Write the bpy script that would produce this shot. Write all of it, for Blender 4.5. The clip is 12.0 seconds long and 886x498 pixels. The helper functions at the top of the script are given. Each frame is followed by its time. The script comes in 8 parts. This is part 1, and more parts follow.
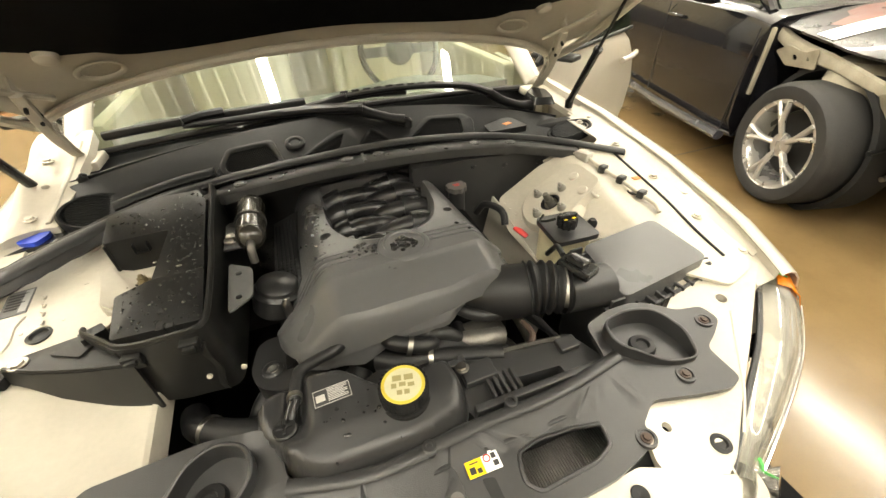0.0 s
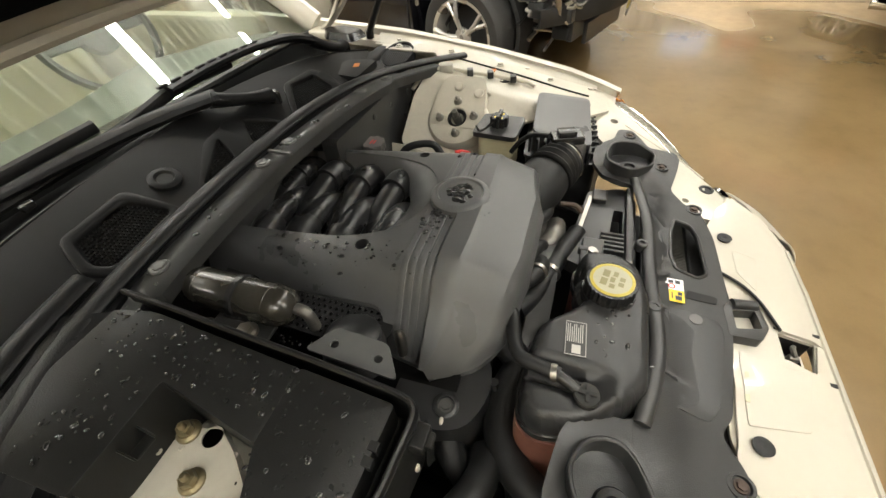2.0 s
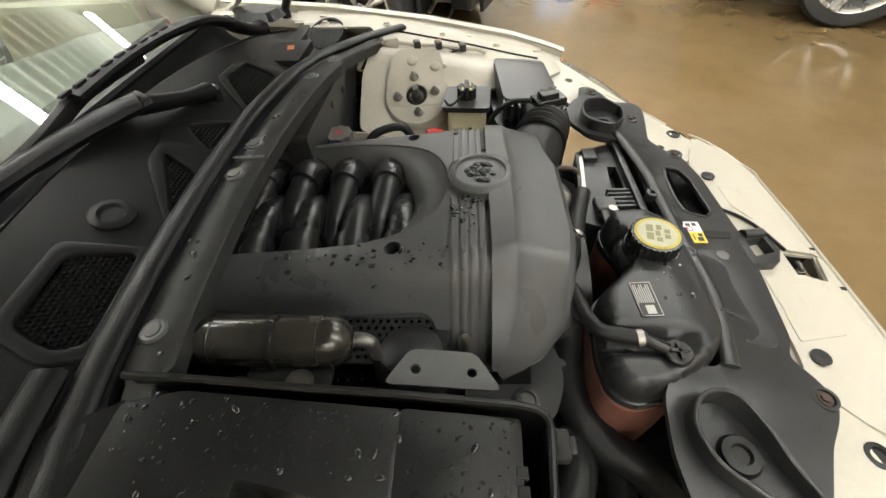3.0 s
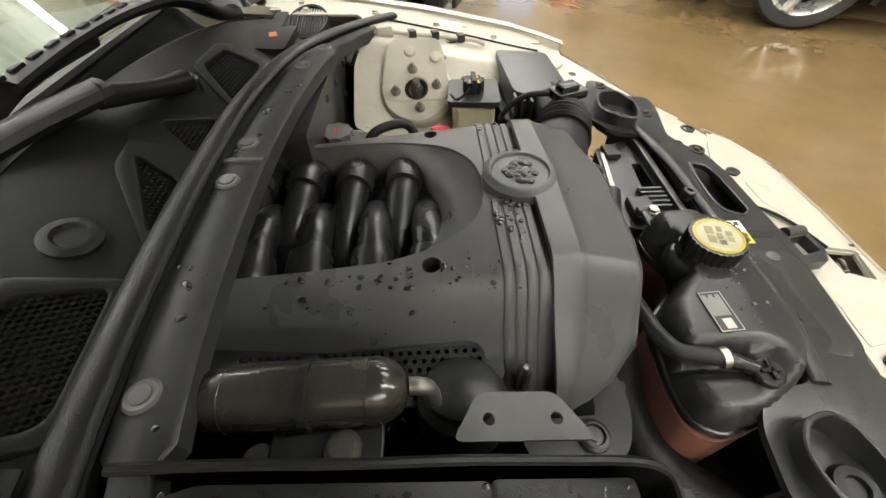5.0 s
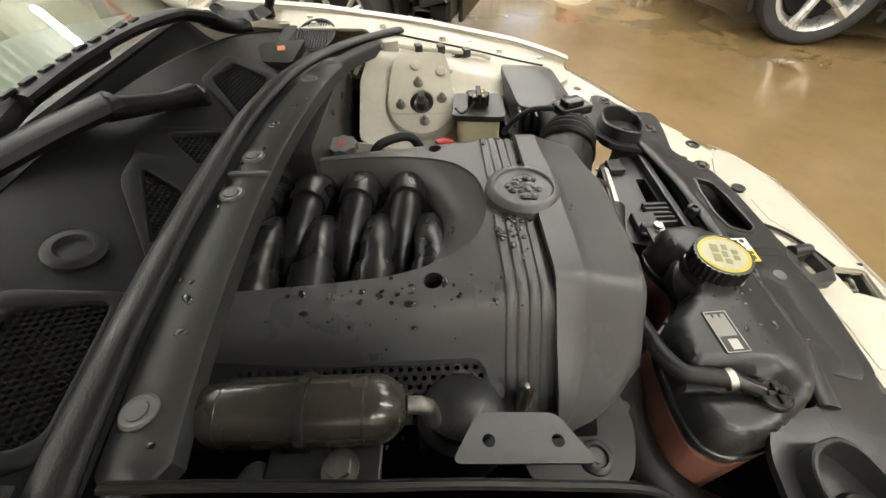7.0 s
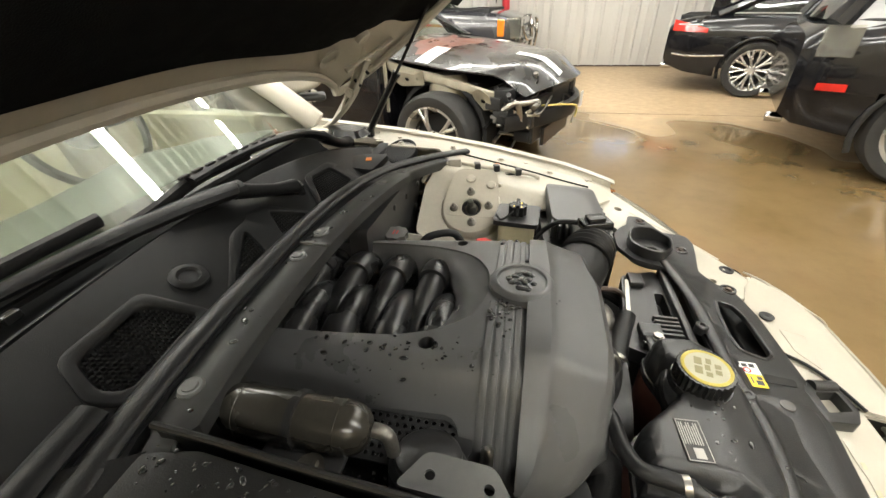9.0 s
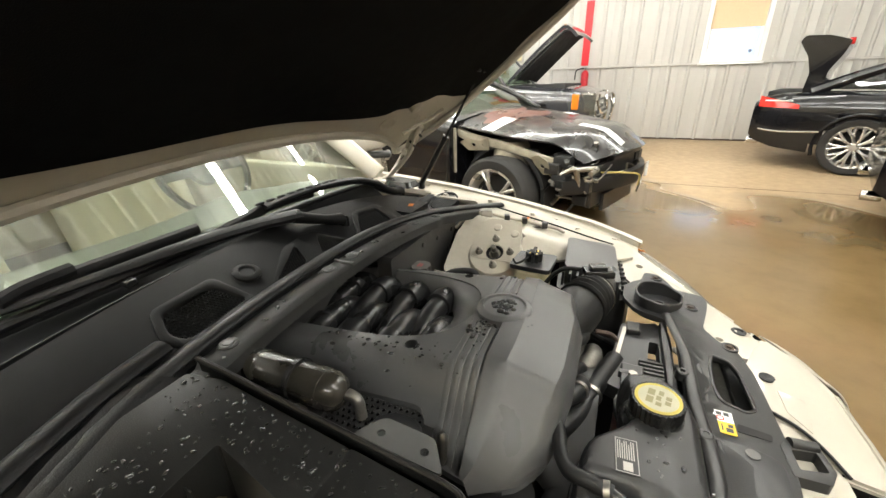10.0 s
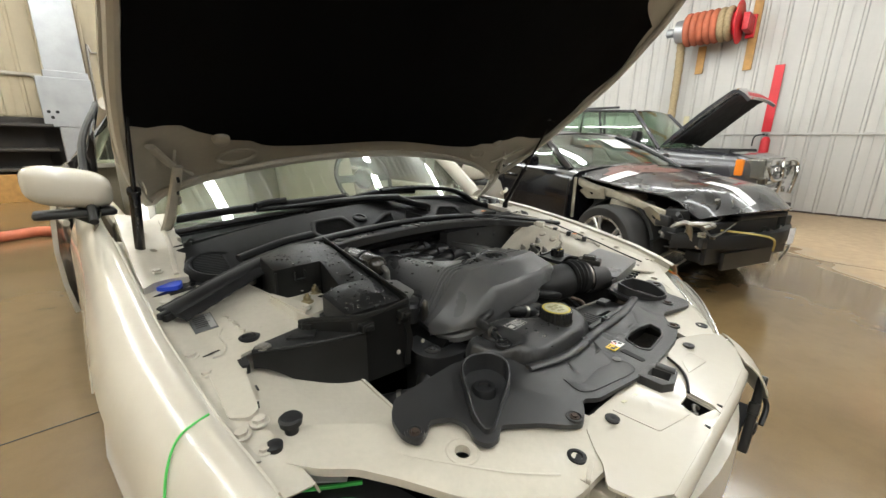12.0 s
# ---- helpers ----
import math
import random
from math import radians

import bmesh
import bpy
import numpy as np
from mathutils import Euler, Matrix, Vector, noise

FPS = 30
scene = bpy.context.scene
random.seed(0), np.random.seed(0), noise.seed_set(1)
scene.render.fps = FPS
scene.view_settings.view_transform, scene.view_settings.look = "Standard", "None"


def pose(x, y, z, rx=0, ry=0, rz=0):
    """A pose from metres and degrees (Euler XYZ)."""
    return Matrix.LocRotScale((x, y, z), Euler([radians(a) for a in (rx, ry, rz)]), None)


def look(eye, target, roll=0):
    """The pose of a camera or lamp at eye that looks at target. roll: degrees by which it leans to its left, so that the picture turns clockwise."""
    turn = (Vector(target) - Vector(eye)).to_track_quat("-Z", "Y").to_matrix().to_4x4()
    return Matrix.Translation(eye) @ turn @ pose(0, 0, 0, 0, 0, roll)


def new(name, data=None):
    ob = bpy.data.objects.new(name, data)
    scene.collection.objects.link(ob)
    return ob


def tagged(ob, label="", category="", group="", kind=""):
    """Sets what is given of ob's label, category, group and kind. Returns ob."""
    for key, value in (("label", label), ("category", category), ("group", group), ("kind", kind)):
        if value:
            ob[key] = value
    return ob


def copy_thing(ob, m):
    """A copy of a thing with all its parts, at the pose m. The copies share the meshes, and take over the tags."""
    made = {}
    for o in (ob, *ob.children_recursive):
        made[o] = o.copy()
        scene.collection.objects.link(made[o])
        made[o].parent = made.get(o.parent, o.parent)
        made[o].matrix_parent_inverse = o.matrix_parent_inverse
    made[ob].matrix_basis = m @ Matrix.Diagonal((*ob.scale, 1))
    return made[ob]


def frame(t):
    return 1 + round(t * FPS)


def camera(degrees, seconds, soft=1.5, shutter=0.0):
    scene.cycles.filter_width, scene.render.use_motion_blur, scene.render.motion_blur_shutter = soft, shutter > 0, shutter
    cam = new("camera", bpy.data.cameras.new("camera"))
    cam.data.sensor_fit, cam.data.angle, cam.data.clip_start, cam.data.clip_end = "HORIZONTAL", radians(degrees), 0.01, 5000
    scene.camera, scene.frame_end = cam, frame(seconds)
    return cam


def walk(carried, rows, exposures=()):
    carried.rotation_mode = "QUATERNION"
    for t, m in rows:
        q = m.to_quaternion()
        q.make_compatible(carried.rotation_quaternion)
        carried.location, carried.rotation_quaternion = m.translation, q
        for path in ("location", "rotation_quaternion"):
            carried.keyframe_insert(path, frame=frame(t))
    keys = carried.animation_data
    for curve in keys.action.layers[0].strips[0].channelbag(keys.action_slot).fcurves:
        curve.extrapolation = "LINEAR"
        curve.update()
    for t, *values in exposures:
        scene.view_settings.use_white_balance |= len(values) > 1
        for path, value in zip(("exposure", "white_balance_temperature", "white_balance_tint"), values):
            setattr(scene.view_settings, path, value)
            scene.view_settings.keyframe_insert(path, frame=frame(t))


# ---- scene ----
cam = camera(96.7, 12.0)
PATH = [
    (0, (-0.131, 0.142, 1.308), (0.391, 1.653, 0.105), -2.9),
    (0.5, (-0.226, 0.261, 1.302), (0.506, 1.631, 0.042), -3.8),
    (1, (-0.328, 0.394, 1.297), (0.63, 1.558, -0.017), -4.9),
    (1.5, (-0.455, 0.5, 1.279), (0.722, 1.377, -0.079), -5.3),
    (2, (-0.532, 0.59, 1.269), (0.783, 1.135, -0.136), -5.6),
    (2.5, (-0.522, 0.712, 1.256), (0.81, 0.984, -0.211), -5.1),
    (3, (-0.513, 0.79, 1.239), (0.819, 0.914, -0.248), -4.4),
    (3.5, (-0.494, 0.858, 1.224), (0.841, 0.886, -0.266), -3.1),
    (3.7, (-0.482, 0.878, 1.21), (0.854, 0.872, -0.278), -2.4),
    (5.5, (-0.436, 0.894, 1.187), (0.899, 0.845, -0.302), -1.0),
    (6, (-0.435, 0.892, 1.187), (0.902, 0.844, -0.299), -1.0),
    (6.5, (-0.434, 0.891, 1.19), (0.912, 0.847, -0.288), -1.0),
    (7, (-0.433, 0.891, 1.191), (0.937, 0.862, -0.265), -0.9),
    (7.2, (-0.434, 0.89, 1.192), (0.953, 0.874, -0.249), -0.9),
    (8.8, (-0.518, 0.796, 1.239), (1.112, 1.108, 0.123), -1.9),
    (9, (-0.536, 0.778, 1.243), (1.117, 1.153, 0.182), -1.8),
    (9.5, (-0.573, 0.715, 1.247), (1.114, 1.272, 0.33), -1.9),
    (10, (-0.639, 0.609, 1.249), (1.043, 1.355, 0.465), -1.6),
    (10.5, (-0.748, 0.47, 1.238), (0.881, 1.417, 0.568), -0.9),
    (11, (-0.788, 0.314, 1.234), (0.745, 1.458, 0.65), -0.2),
    (11.5, (-0.843, 0.185, 1.2), (0.574, 1.489, 0.66), 0.4),
    (12, (-0.894, 0.054, 1.173), (0.444, 1.446, 0.652), 0.9),
]
walk(cam, [(t, look(eye, target, roll)) for t, eye, target, roll in PATH],
     [(0.0, 0.93, 7150, 10), (0.5, 0.59, 7000, 10), (1.0, 0.43, 6880, 10), (1.5, 0.49, 6750, 10), (2.5, 0.37, 6350, 10), (3.5, 0.57, 6270, 10), (6.5, 0.72, 6420, 10), (7.0, 0.69, 6420, 10),
      (9.5, 0.57, 6500, 10), (10.5, 0.49, 6300, 10), (11.5, 0.21, 6150, 10), (12.0, 0.00, 6080, 10)])

# ---- world, lights ----
world = bpy.data.worlds.new("world")
scene.world = world
world.use_nodes = True
world.node_tree.nodes["Background"].inputs[0].default_value = (0.55, 0.65, 0.8, 1)
world.node_tree.nodes["Background"].inputs[1].default_value = 0.6
scene.view_settings.exposure = 0.0


# ---- materials ----
def material(name, color, rough=0.5, metal=0.0, var=0.15, scale=6.0, bump=0.0, bscale=300.0, rvar=0.1, coat=0.0,
             emit=0.0, trans=0.0, ior=1.45, dark=None, alpha=1.0, spec=0.5):
    """A principled material with two scales of noise in colour and roughness, and a fine bump."""
    m = bpy.data.materials.new(name)
    m.use_nodes = True
    nt = m.node_tree
    b = nt.nodes["Principled BSDF"]
    tc = nt.nodes.new("ShaderNodeTexCoord")
    n1 = nt.nodes.new("ShaderNodeTexNoise")
    n1.inputs["Scale"].default_value = scale
    n1.inputs["Detail"].default_value = 6
    n2 = nt.nodes.new("ShaderNodeTexNoise")
    n2.inputs["Scale"].default_value = scale * 14
    n2.inputs["Detail"].default_value = 3
    add = nt.nodes.new("ShaderNodeMath")
    add.operation = "MULTIPLY_ADD"
    add.inputs[1].default_value = 0.35
    ramp = nt.nodes.new("ShaderNodeMapRange")
    ramp.inputs[1].default_value, ramp.inputs[2].default_value = 0.45, 0.9
    mix = nt.nodes.new("ShaderNodeMix")
    mix.data_type = "RGBA"
    d = dark if dark else tuple(c * (1 - var) for c in color)
    mix.inputs[6].default_value = (*d, 1)
    mix.inputs[7].default_value = (*color, 1)
    nt.links.new(tc.outputs["Object"], n1.inputs["Vector"])
    nt.links.new(tc.outputs["Object"], n2.inputs["Vector"])
    nt.links.new(n2.outputs[0], add.inputs[0])
    nt.links.new(n1.outputs[0], add.inputs[2])
    nt.links.new(add.outputs[0], ramp.inputs[0])
    nt.links.new(ramp.outputs[0], mix.inputs[0])
    nt.links.new(mix.outputs[2], b.inputs["Base Color"])
    rr = nt.nodes.new("ShaderNodeMapRange")
    rr.inputs[1].default_value, rr.inputs[2].default_value = 0.3, 0.75
    rr.inputs[3].default_value, rr.inputs[4].default_value = max(0.01, rough - rvar), min(1, rough + rvar)
    nt.links.new(n1.outputs[0], rr.inputs[0])
    nt.links.new(rr.outputs[0], b.inputs["Roughness"])
    b.inputs["Metallic"].default_value = metal
    b.inputs["Coat Weight"].default_value = coat
    b.inputs["Coat Roughness"].default_value = 0.04
    b.inputs["IOR"].default_value = ior
    b.inputs["Specular IOR Level"].default_value = spec
    b.inputs["Transmission Weight"].default_value = trans
    b.inputs["Alpha"].default_value = alpha
    if emit:
        b.inputs["Emission Color"].default_value = (*color, 1)
        b.inputs["Emission Strength"].default_value = emit
    if bump:
        n3 = nt.nodes.new("ShaderNodeTexNoise")
        n3.inputs["Scale"].default_value = bscale
        bp = nt.nodes.new("ShaderNodeBump")
        bp.inputs["Strength"].default_value = bump
        bp.inputs["Distance"].default_value = 0.002
        nt.links.new(tc.outputs["Object"], n3.inputs["Vector"])
        nt.links.new(n3.outputs[0], bp.inputs["Height"])
        nt.links.new(bp.outputs[0], b.inputs["Normal"])
    return m


CREAM = material("cream_paint", (0.485, 0.453, 0.386), 0.22, var=0.06, scale=5, coat=0.5, rvar=0.015)
CREAM_IN = material("cream_bay_paint", (0.50, 0.468, 0.394), 0.33, var=0.16, scale=7, coat=0.15, rvar=0.03, bump=0.03, bscale=60)
HOODIN = material("hood_inner_paint", (0.47, 0.44, 0.375), 0.5, var=0.15, scale=5)
PLASTIC = material("black_plastic", (0.028, 0.028, 0.0285), 0.31, var=0.2, scale=9, bump=0.18, bscale=700, rvar=0.03)
COVER = material("engine_cover_plastic", (0.082, 0.082, 0.083), 0.30, var=0.12, scale=8, bump=0.16, bscale=900, rvar=0.03)
COWL = material("cowl_plastic", (0.0135, 0.0138, 0.0145), 0.44, var=0.3, scale=6, bump=0.15, bscale=800, rvar=0.04, spec=0.2)
GLOSSB = material("gloss_black_plastic", (0.018, 0.018, 0.018), 0.24, var=0.3, scale=12, rvar=0.04)
RUBBER = material("black_rubber", (0.015, 0.015, 0.0155), 0.46, var=0.4, scale=10, bump=0.2, bscale=400, spec=0.35)
# for dark parts, and as painted shade in holes, slots and wells
DARK = material("dark_parts_and_shade", (0.012, 0.012, 0.012), 0.7, var=0.5, scale=9, bump=0.3, bscale=60)
LINER = material("felt_liner", (0.004, 0.004, 0.004), 0.95, var=0.4, scale=30, bump=0.5, bscale=500, spec=0.1)
BAR = material("painted_bar", (0.085, 0.085, 0.083), 0.45, var=0.25, scale=8)
CAN = material("canister_paint", (0.035, 0.032, 0.026), 0.22, var=0.4, scale=14, coat=0.3)
STEEL = material("zinc_steel", (0.45, 0.43, 0.39), 0.35, metal=1.0, var=0.4, scale=20)
ZINC = material("dull_zinc", (0.30, 0.285, 0.25), 0.45, metal=0.3, var=0.3, scale=40)
CAPGREY = material("grey_cap_plastic", (0.11, 0.105, 0.10), 0.45, var=0.2, scale=30)
RUST = material("rusty_steel", (0.085, 0.058, 0.045), 0.6, metal=0.3, var=0.6, scale=60)
ALU = material("cast_aluminium", (0.22, 0.21, 0.19), 0.5, metal=0.8, var=0.5, scale=18, bump=0.4, bscale=120)
CHROME = material("chrome", (0.75, 0.75, 0.75), 0.08, metal=1.0, var=0.05)
RIM = material("wheel_rim_paint", (0.55, 0.54, 0.52), 0.3, metal=0.7, var=0.2, scale=9)
WIPER = material("wiper_black", (0.012, 0.012, 0.013), 0.36, var=0.2, scale=12, rvar=0.04, spec=0.13)
RUNNER = material("runner_black", (0.016, 0.016, 0.0165), 0.30, var=0.15, scale=10, bump=0.1, bscale=900)
# near-black: the shade deep in the bay and wiper trench, put into colour
SHADE_BLACK = material("shade_black", (0.006, 0.006, 0.006), 0.85, var=0.4, scale=9, spec=0.12)
DUSTY = material("dusty_black_paint", (0.022, 0.021, 0.022), 0.28, var=0.5, scale=5, coat=0.5, rvar=0.12, spec=0.3)
FUSE = material("fuse_box_plastic", (0.0145, 0.0145, 0.014), 0.36, var=0.25, scale=14, bump=0.15, bscale=700, rvar=0.04, spec=0.28)
TYRE = material("tyre_rubber", (0.028, 0.027, 0.026), 0.75, var=0.4, scale=12, bump=0.5, bscale=80)
COOLANT = material("coolant_tank_pink", (0.27, 0.115, 0.085), 0.4, var=0.4, scale=7)
RESERV = material("reservoir_plastic", (0.62, 0.56, 0.36), 0.4, var=0.2, scale=8)
YELLOW = material("yellow_label", (0.80, 0.55, 0.02), 0.4, var=0.05)
PALE = material("pale_label", (0.43, 0.41, 0.28), 0.45, var=0.1, scale=50)
WHITE = material("white_label", (0.8, 0.8, 0.78), 0.5, var=0.06, scale=30)
INK = material("label_ink", (0.03, 0.03, 0.03), 0.5, var=0.1)
GREYINK = material("grey_print", (0.35, 0.35, 0.34), 0.5, var=0.1)
RED = material("red_plastic", (0.55, 0.03, 0.025), 0.4, var=0.2)
ORANGE = material("orange_label", (0.75, 0.22, 0.03), 0.45, var=0.15)
BRASS = material("yellow_zinc", (0.30, 0.25, 0.15), 0.42, metal=0.8, var=0.3, scale=30)
BLUE = material("blue_cap", (0.02, 0.06, 0.5), 0.4, var=0.15)
GREENMK = material("green_marker", (0.08, 0.55, 0.10), 0.5, var=0.2)
LENS = material("clear_lens", (0.80, 0.79, 0.72), 0.06, var=0.05, trans=0.92, coat=0.4)
AMBER = material("amber_lens", (0.75, 0.22, 0.02), 0.2, var=0.1, coat=0.4)
TAIL = material("tail_lamp_red", (0.55, 0.02, 0.015), 0.15, var=0.2, coat=0.6)
BLACKCAR = material("black_car_paint", (0.008, 0.008, 0.010), 0.2, var=0.3, coat=0.6, rvar=0.06, spec=0.2)
GREYCAR = material("grey_car_paint", (0.045, 0.045, 0.052), 0.25, var=0.15, coat=1.0, rvar=0.05)
TRIM = material("black_trim", (0.015, 0.015, 0.015), 0.5, var=0.3)
SEAT = material("beige_leather", (0.46, 0.405, 0.30), 0.55, var=0.2, scale=6)
WOOD = material("pine_board", (0.50, 0.27, 0.08), 0.6, var=0.35, scale=10)
REDPOST = material("red_paint", (0.62, 0.02, 0.03), 0.4, var=0.15)
HOSE = material("orange_hose", (0.50, 0.14, 0.07), 0.65, var=0.35, scale=9)
TANHOSE = material("tan_duct", (0.42, 0.32, 0.18), 0.8, var=0.4, scale=30)
GALV = material("galvanised_duct", (0.40, 0.41, 0.42), 0.4, metal=0.5, var=0.2, scale=4)
WATER = material("water_drop", (0.02, 0.02, 0.02), 0.05, var=0.0, rvar=0.0, ior=1.6)
TAPE = material("white_tape", (0.8, 0.8, 0.8), 0.35, var=0.08, scale=30)
FILM = material("clear_film", (0.75, 0.76, 0.78), 0.2, var=0.2, scale=12, alpha=0.55)


def glass(name, tint, normal_gloss):
    """Clear pane: transparent, with a mirror gloss that grows towards grazing angles."""
    m = bpy.data.materials.new(name)
    m.use_nodes = True
    nt = m.node_tree
    nt.nodes.clear()
    out = nt.nodes.new("ShaderNodeOutputMaterial")
    tr = nt.nodes.new("ShaderNodeBsdfTransparent")
    tr.inputs[0].default_value = (*tint, 1)
    gl = nt.nodes.new("ShaderNodeBsdfGlossy")
    gl.inputs["Roughness"].default_value = 0.02
    lw = nt.nodes.new("ShaderNodeLayerWeight")
    lw.inputs[0].default_value = 0.5
    pw = nt.nodes.new("ShaderNodeMath")
    pw.operation = "POWER"
    pw.inputs[1].default_value = 4.0
    fr = nt.nodes.new("ShaderNodeMath")
    fr.operation = "MULTIPLY_ADD"
    fr.inputs[1].default_value = 1 - normal_gloss
    fr.inputs[2].default_value = normal_gloss
    nt.links.new(lw.outputs["Facing"], pw.inputs[0])
    nt.links.new(pw.outputs[0], fr.inputs[0])
    mx = nt.nodes.new("ShaderNodeMixShader")
    nt.links.new(fr.outputs[0], mx.inputs[0])
    nt.links.new(tr.outputs[0], mx.inputs[1])
    nt.links.new(gl.outputs[0], mx.inputs[2])
    nt.links.new(mx.outputs[0], out.inputs[0])
    return m


GLASS = glass("windscreen_glass", (0.80, 0.86, 0.80), 0.09)
PRIVACY = glass("tinted_glass", (0.22, 0.25, 0.23), 0.06)
CARGLASS = glass("green_car_glass", (0.80, 0.88, 0.81), 0.06)
WINGLASS = glass("window_glass", (0.95, 0.97, 0.98), 0.04)


def emitter(name, color, strength):
    m = bpy.data.materials.new(name)
    m.use_nodes = True
    nt = m.node_tree
    nt.nodes.clear()
    out = nt.nodes.new("ShaderNodeOutputMaterial")
    e = nt.nodes.new("ShaderNodeEmission")
    e.inputs[0].default_value = (*color, 1)
    e.inputs[1].default_value = strength
    nt.links.new(e.outputs[0], out.inputs[0])
    return m


TUBE_LIGHT = emitter("lamp_diffuser", (1.0, 0.99, 0.92), 32.5)
LIGHT_X, LIGHT_Y = (-3.9, -0.7, 2.6, 5.9), (-7.0, -4.3, -1.6, 1.1, 3.8, 6.5, 9.2)


# ---- mesh helpers ----
def part(name, bm, mat, parent=None, label="", sharp=38):
    """Links a bmesh as one mesh object; smooth but for edges steeper than sharp degrees."""
    bmesh.ops.recalc_face_normals(bm, faces=bm.faces)
    lim = radians(sharp)
    for f in bm.faces:
        f.smooth = True
    for e in bm.edges:
        if len(e.link_faces) == 2:
            a, b = sorted(f.calc_area() for f in e.link_faces)
            if e.calc_face_angle(0) > (lim if b < 10 * a else .17):
                e.smooth = False
    me = bpy.data.meshes.new(name)
    bm.to_mesh(me)
    bm.free()
    mats = mat if isinstance(mat, (list, tuple)) else [mat]
    for m in mats:
        me.materials.append(m)
    ob = new(name, me)
    if parent is not None:
        ob.parent = parent
        if label:
            ob["label"] = label
    return ob


def thing(name, label, category, group="", at=None):
    ob = new(name)
    ob.empty_display_size = 0.1
    if at is not None:
        ob.matrix_world = at
    return tagged(ob, label, category, group)


def join(*bms):
    out = bmesh.new()
    for b in bms:
        me = bpy.data.meshes.new("tmp")
        b.to_mesh(me)
        b.free()
        out.from_mesh(me)
        bpy.data.meshes.remove(me)
    return out


def moved(bm, m):
    bmesh.ops.transform(bm, matrix=m, verts=bm.verts)
    return bm


def bevelled(bm, w, seg=2, ang=30):
    es = [e for e in bm.edges if len(e.link_faces) == 2 and e.calc_face_angle(0) > radians(ang)]
    if es and w > 0:
        bmesh.ops.bevel(bm, geom=es, offset=w, segments=seg, profile=0.5, affect="EDGES", clamp_overlap=True)
    return bm


def box(x0, x1, y0, y1, z0, z1, w=0.004, seg=2):
    bm = bmesh.new()
    bmesh.ops.create_cube(bm, size=1)
    for v in bm.verts:
        v.co = Vector((x0 + (v.co.x + .5) * (x1 - x0), y0 + (v.co.y + .5) * (y1 - y0), z0 + (v.co.z + .5) * (z1 - z0)))
    return bevelled(bm, w, seg)


def lathe(profile, at=None, seg=28, loop=False):
    """Rings of (radius, height) round z, capped at both ends or closed into a ring."""
    bm = bmesh.new()
    rings = []
    for r, z in profile:
        rings.append([bm.verts.new((r * math.cos(2 * math.pi * i / seg), r * math.sin(2 * math.pi * i / seg), z)) for i in range(seg)])
    for a, b in zip(rings, rings[1:]):
        for i in range(seg):
            bm.faces.new((a[i], a[(i + 1) % seg], b[(i + 1) % seg], b[i]))
    if loop:
        for i in range(seg):
            bm.faces.new((rings[-1][i], rings[-1][(i + 1) % seg], rings[0][(i + 1) % seg], rings[0][i]))
    else:
        bm.faces.new(rings[0])
        bm.faces.new(rings[-1])
    return moved(bm, at) if at is not None else bm


def wall_ring(loop, zlow, zhigh, t):
    """A thin upright wall along a closed outline."""
    cx, cy = sum(p[0] for p in loop) / len(loop), sum(p[1] for p in loop) / len(loop)
    bm = bmesh.new()

    def inset(p, d):
        v = Vector((p[0] - cx, p[1] - cy))
        return v.normalized() * (v.length - d) + Vector((cx, cy))
    rows = []
    for d, z in ((0, zlow), (0, zhigh), (t * .3, lambda x, y: zhigh(x, y) + .0015), (t * .7, lambda x, y: zhigh(x, y) + .0015), (t, zhigh), (t, zlow)):
        rows.append([bm.verts.new((*inset(p, d), z(*p))) for p in loop])
    for a, b in zip(rows, rows[1:] + rows[:1]):
        for i in range(len(loop)):
            bm.faces.new((a[i - 1], a[i], b[i], b[i - 1]))
    return bm


def spline(pts, n=6):
    """Catmull-Rom through the points."""
    p = [Vector(q) for q in pts]
    if len(p) < 3:
        return p
    out = []
    for i in range(len(p) - 1):
        a, b, c, d = p[max(i - 1, 0)], p[i], p[i + 1], p[min(i + 2, len(p) - 1)]
        for k in range(n):
            t = k / n
            out.append(0.5 * ((2 * b) + (c - a) * t + (2 * a - 5 * b + 4 * c - d) * t * t + (3 * b - a - 3 * c + d) * t ** 3))
    return out + [p[-1]]


def tube(pts, r, seg=12, n=6, flat=1.0, ridges=0):
    """A swept round bar; r is a radius or a list along the points."""
    path = spline(pts, n)
    m = len(path)
    rs = [r] * m if not isinstance(r, (list, tuple)) else [float(q) for q in np.interp(np.linspace(0, 1, m), np.linspace(0, 1, len(r)), r)]
    if ridges:
        rs = [q * (1 + 0.09 * math.cos(2 * math.pi * ridges * i / (m - 1))) for i, q in enumerate(rs)]
    bm = bmesh.new()
    up = Vector((0, 0, 1))
    rings = []
    for i, c in enumerate(path):
        d = (path[min(i + 1, m - 1)] - path[max(i - 1, 0)]).normalized()
        if i == 0:
            s = d.cross(up) if abs(d.z) < 0.95 else d.cross(Vector((1, 0, 0)))
        else:
            s = s - d * s.dot(d)
        s.normalize()
        u = s.cross(d)
        rings.append([bm.verts.new(c + rs[i] * (math.cos(2 * math.pi * k / seg) * s + flat * math.sin(2 * math.pi * k / seg) * u)) for k in range(seg)])
    for a, b in zip(rings, rings[1:]):
        for k in range(seg):
            bm.faces.new((a[k], a[(k + 1) % seg], b[(k + 1) % seg], b[k]))
    bm.faces.new(rings[0])
    bm.faces.new(rings[-1])
    return bm


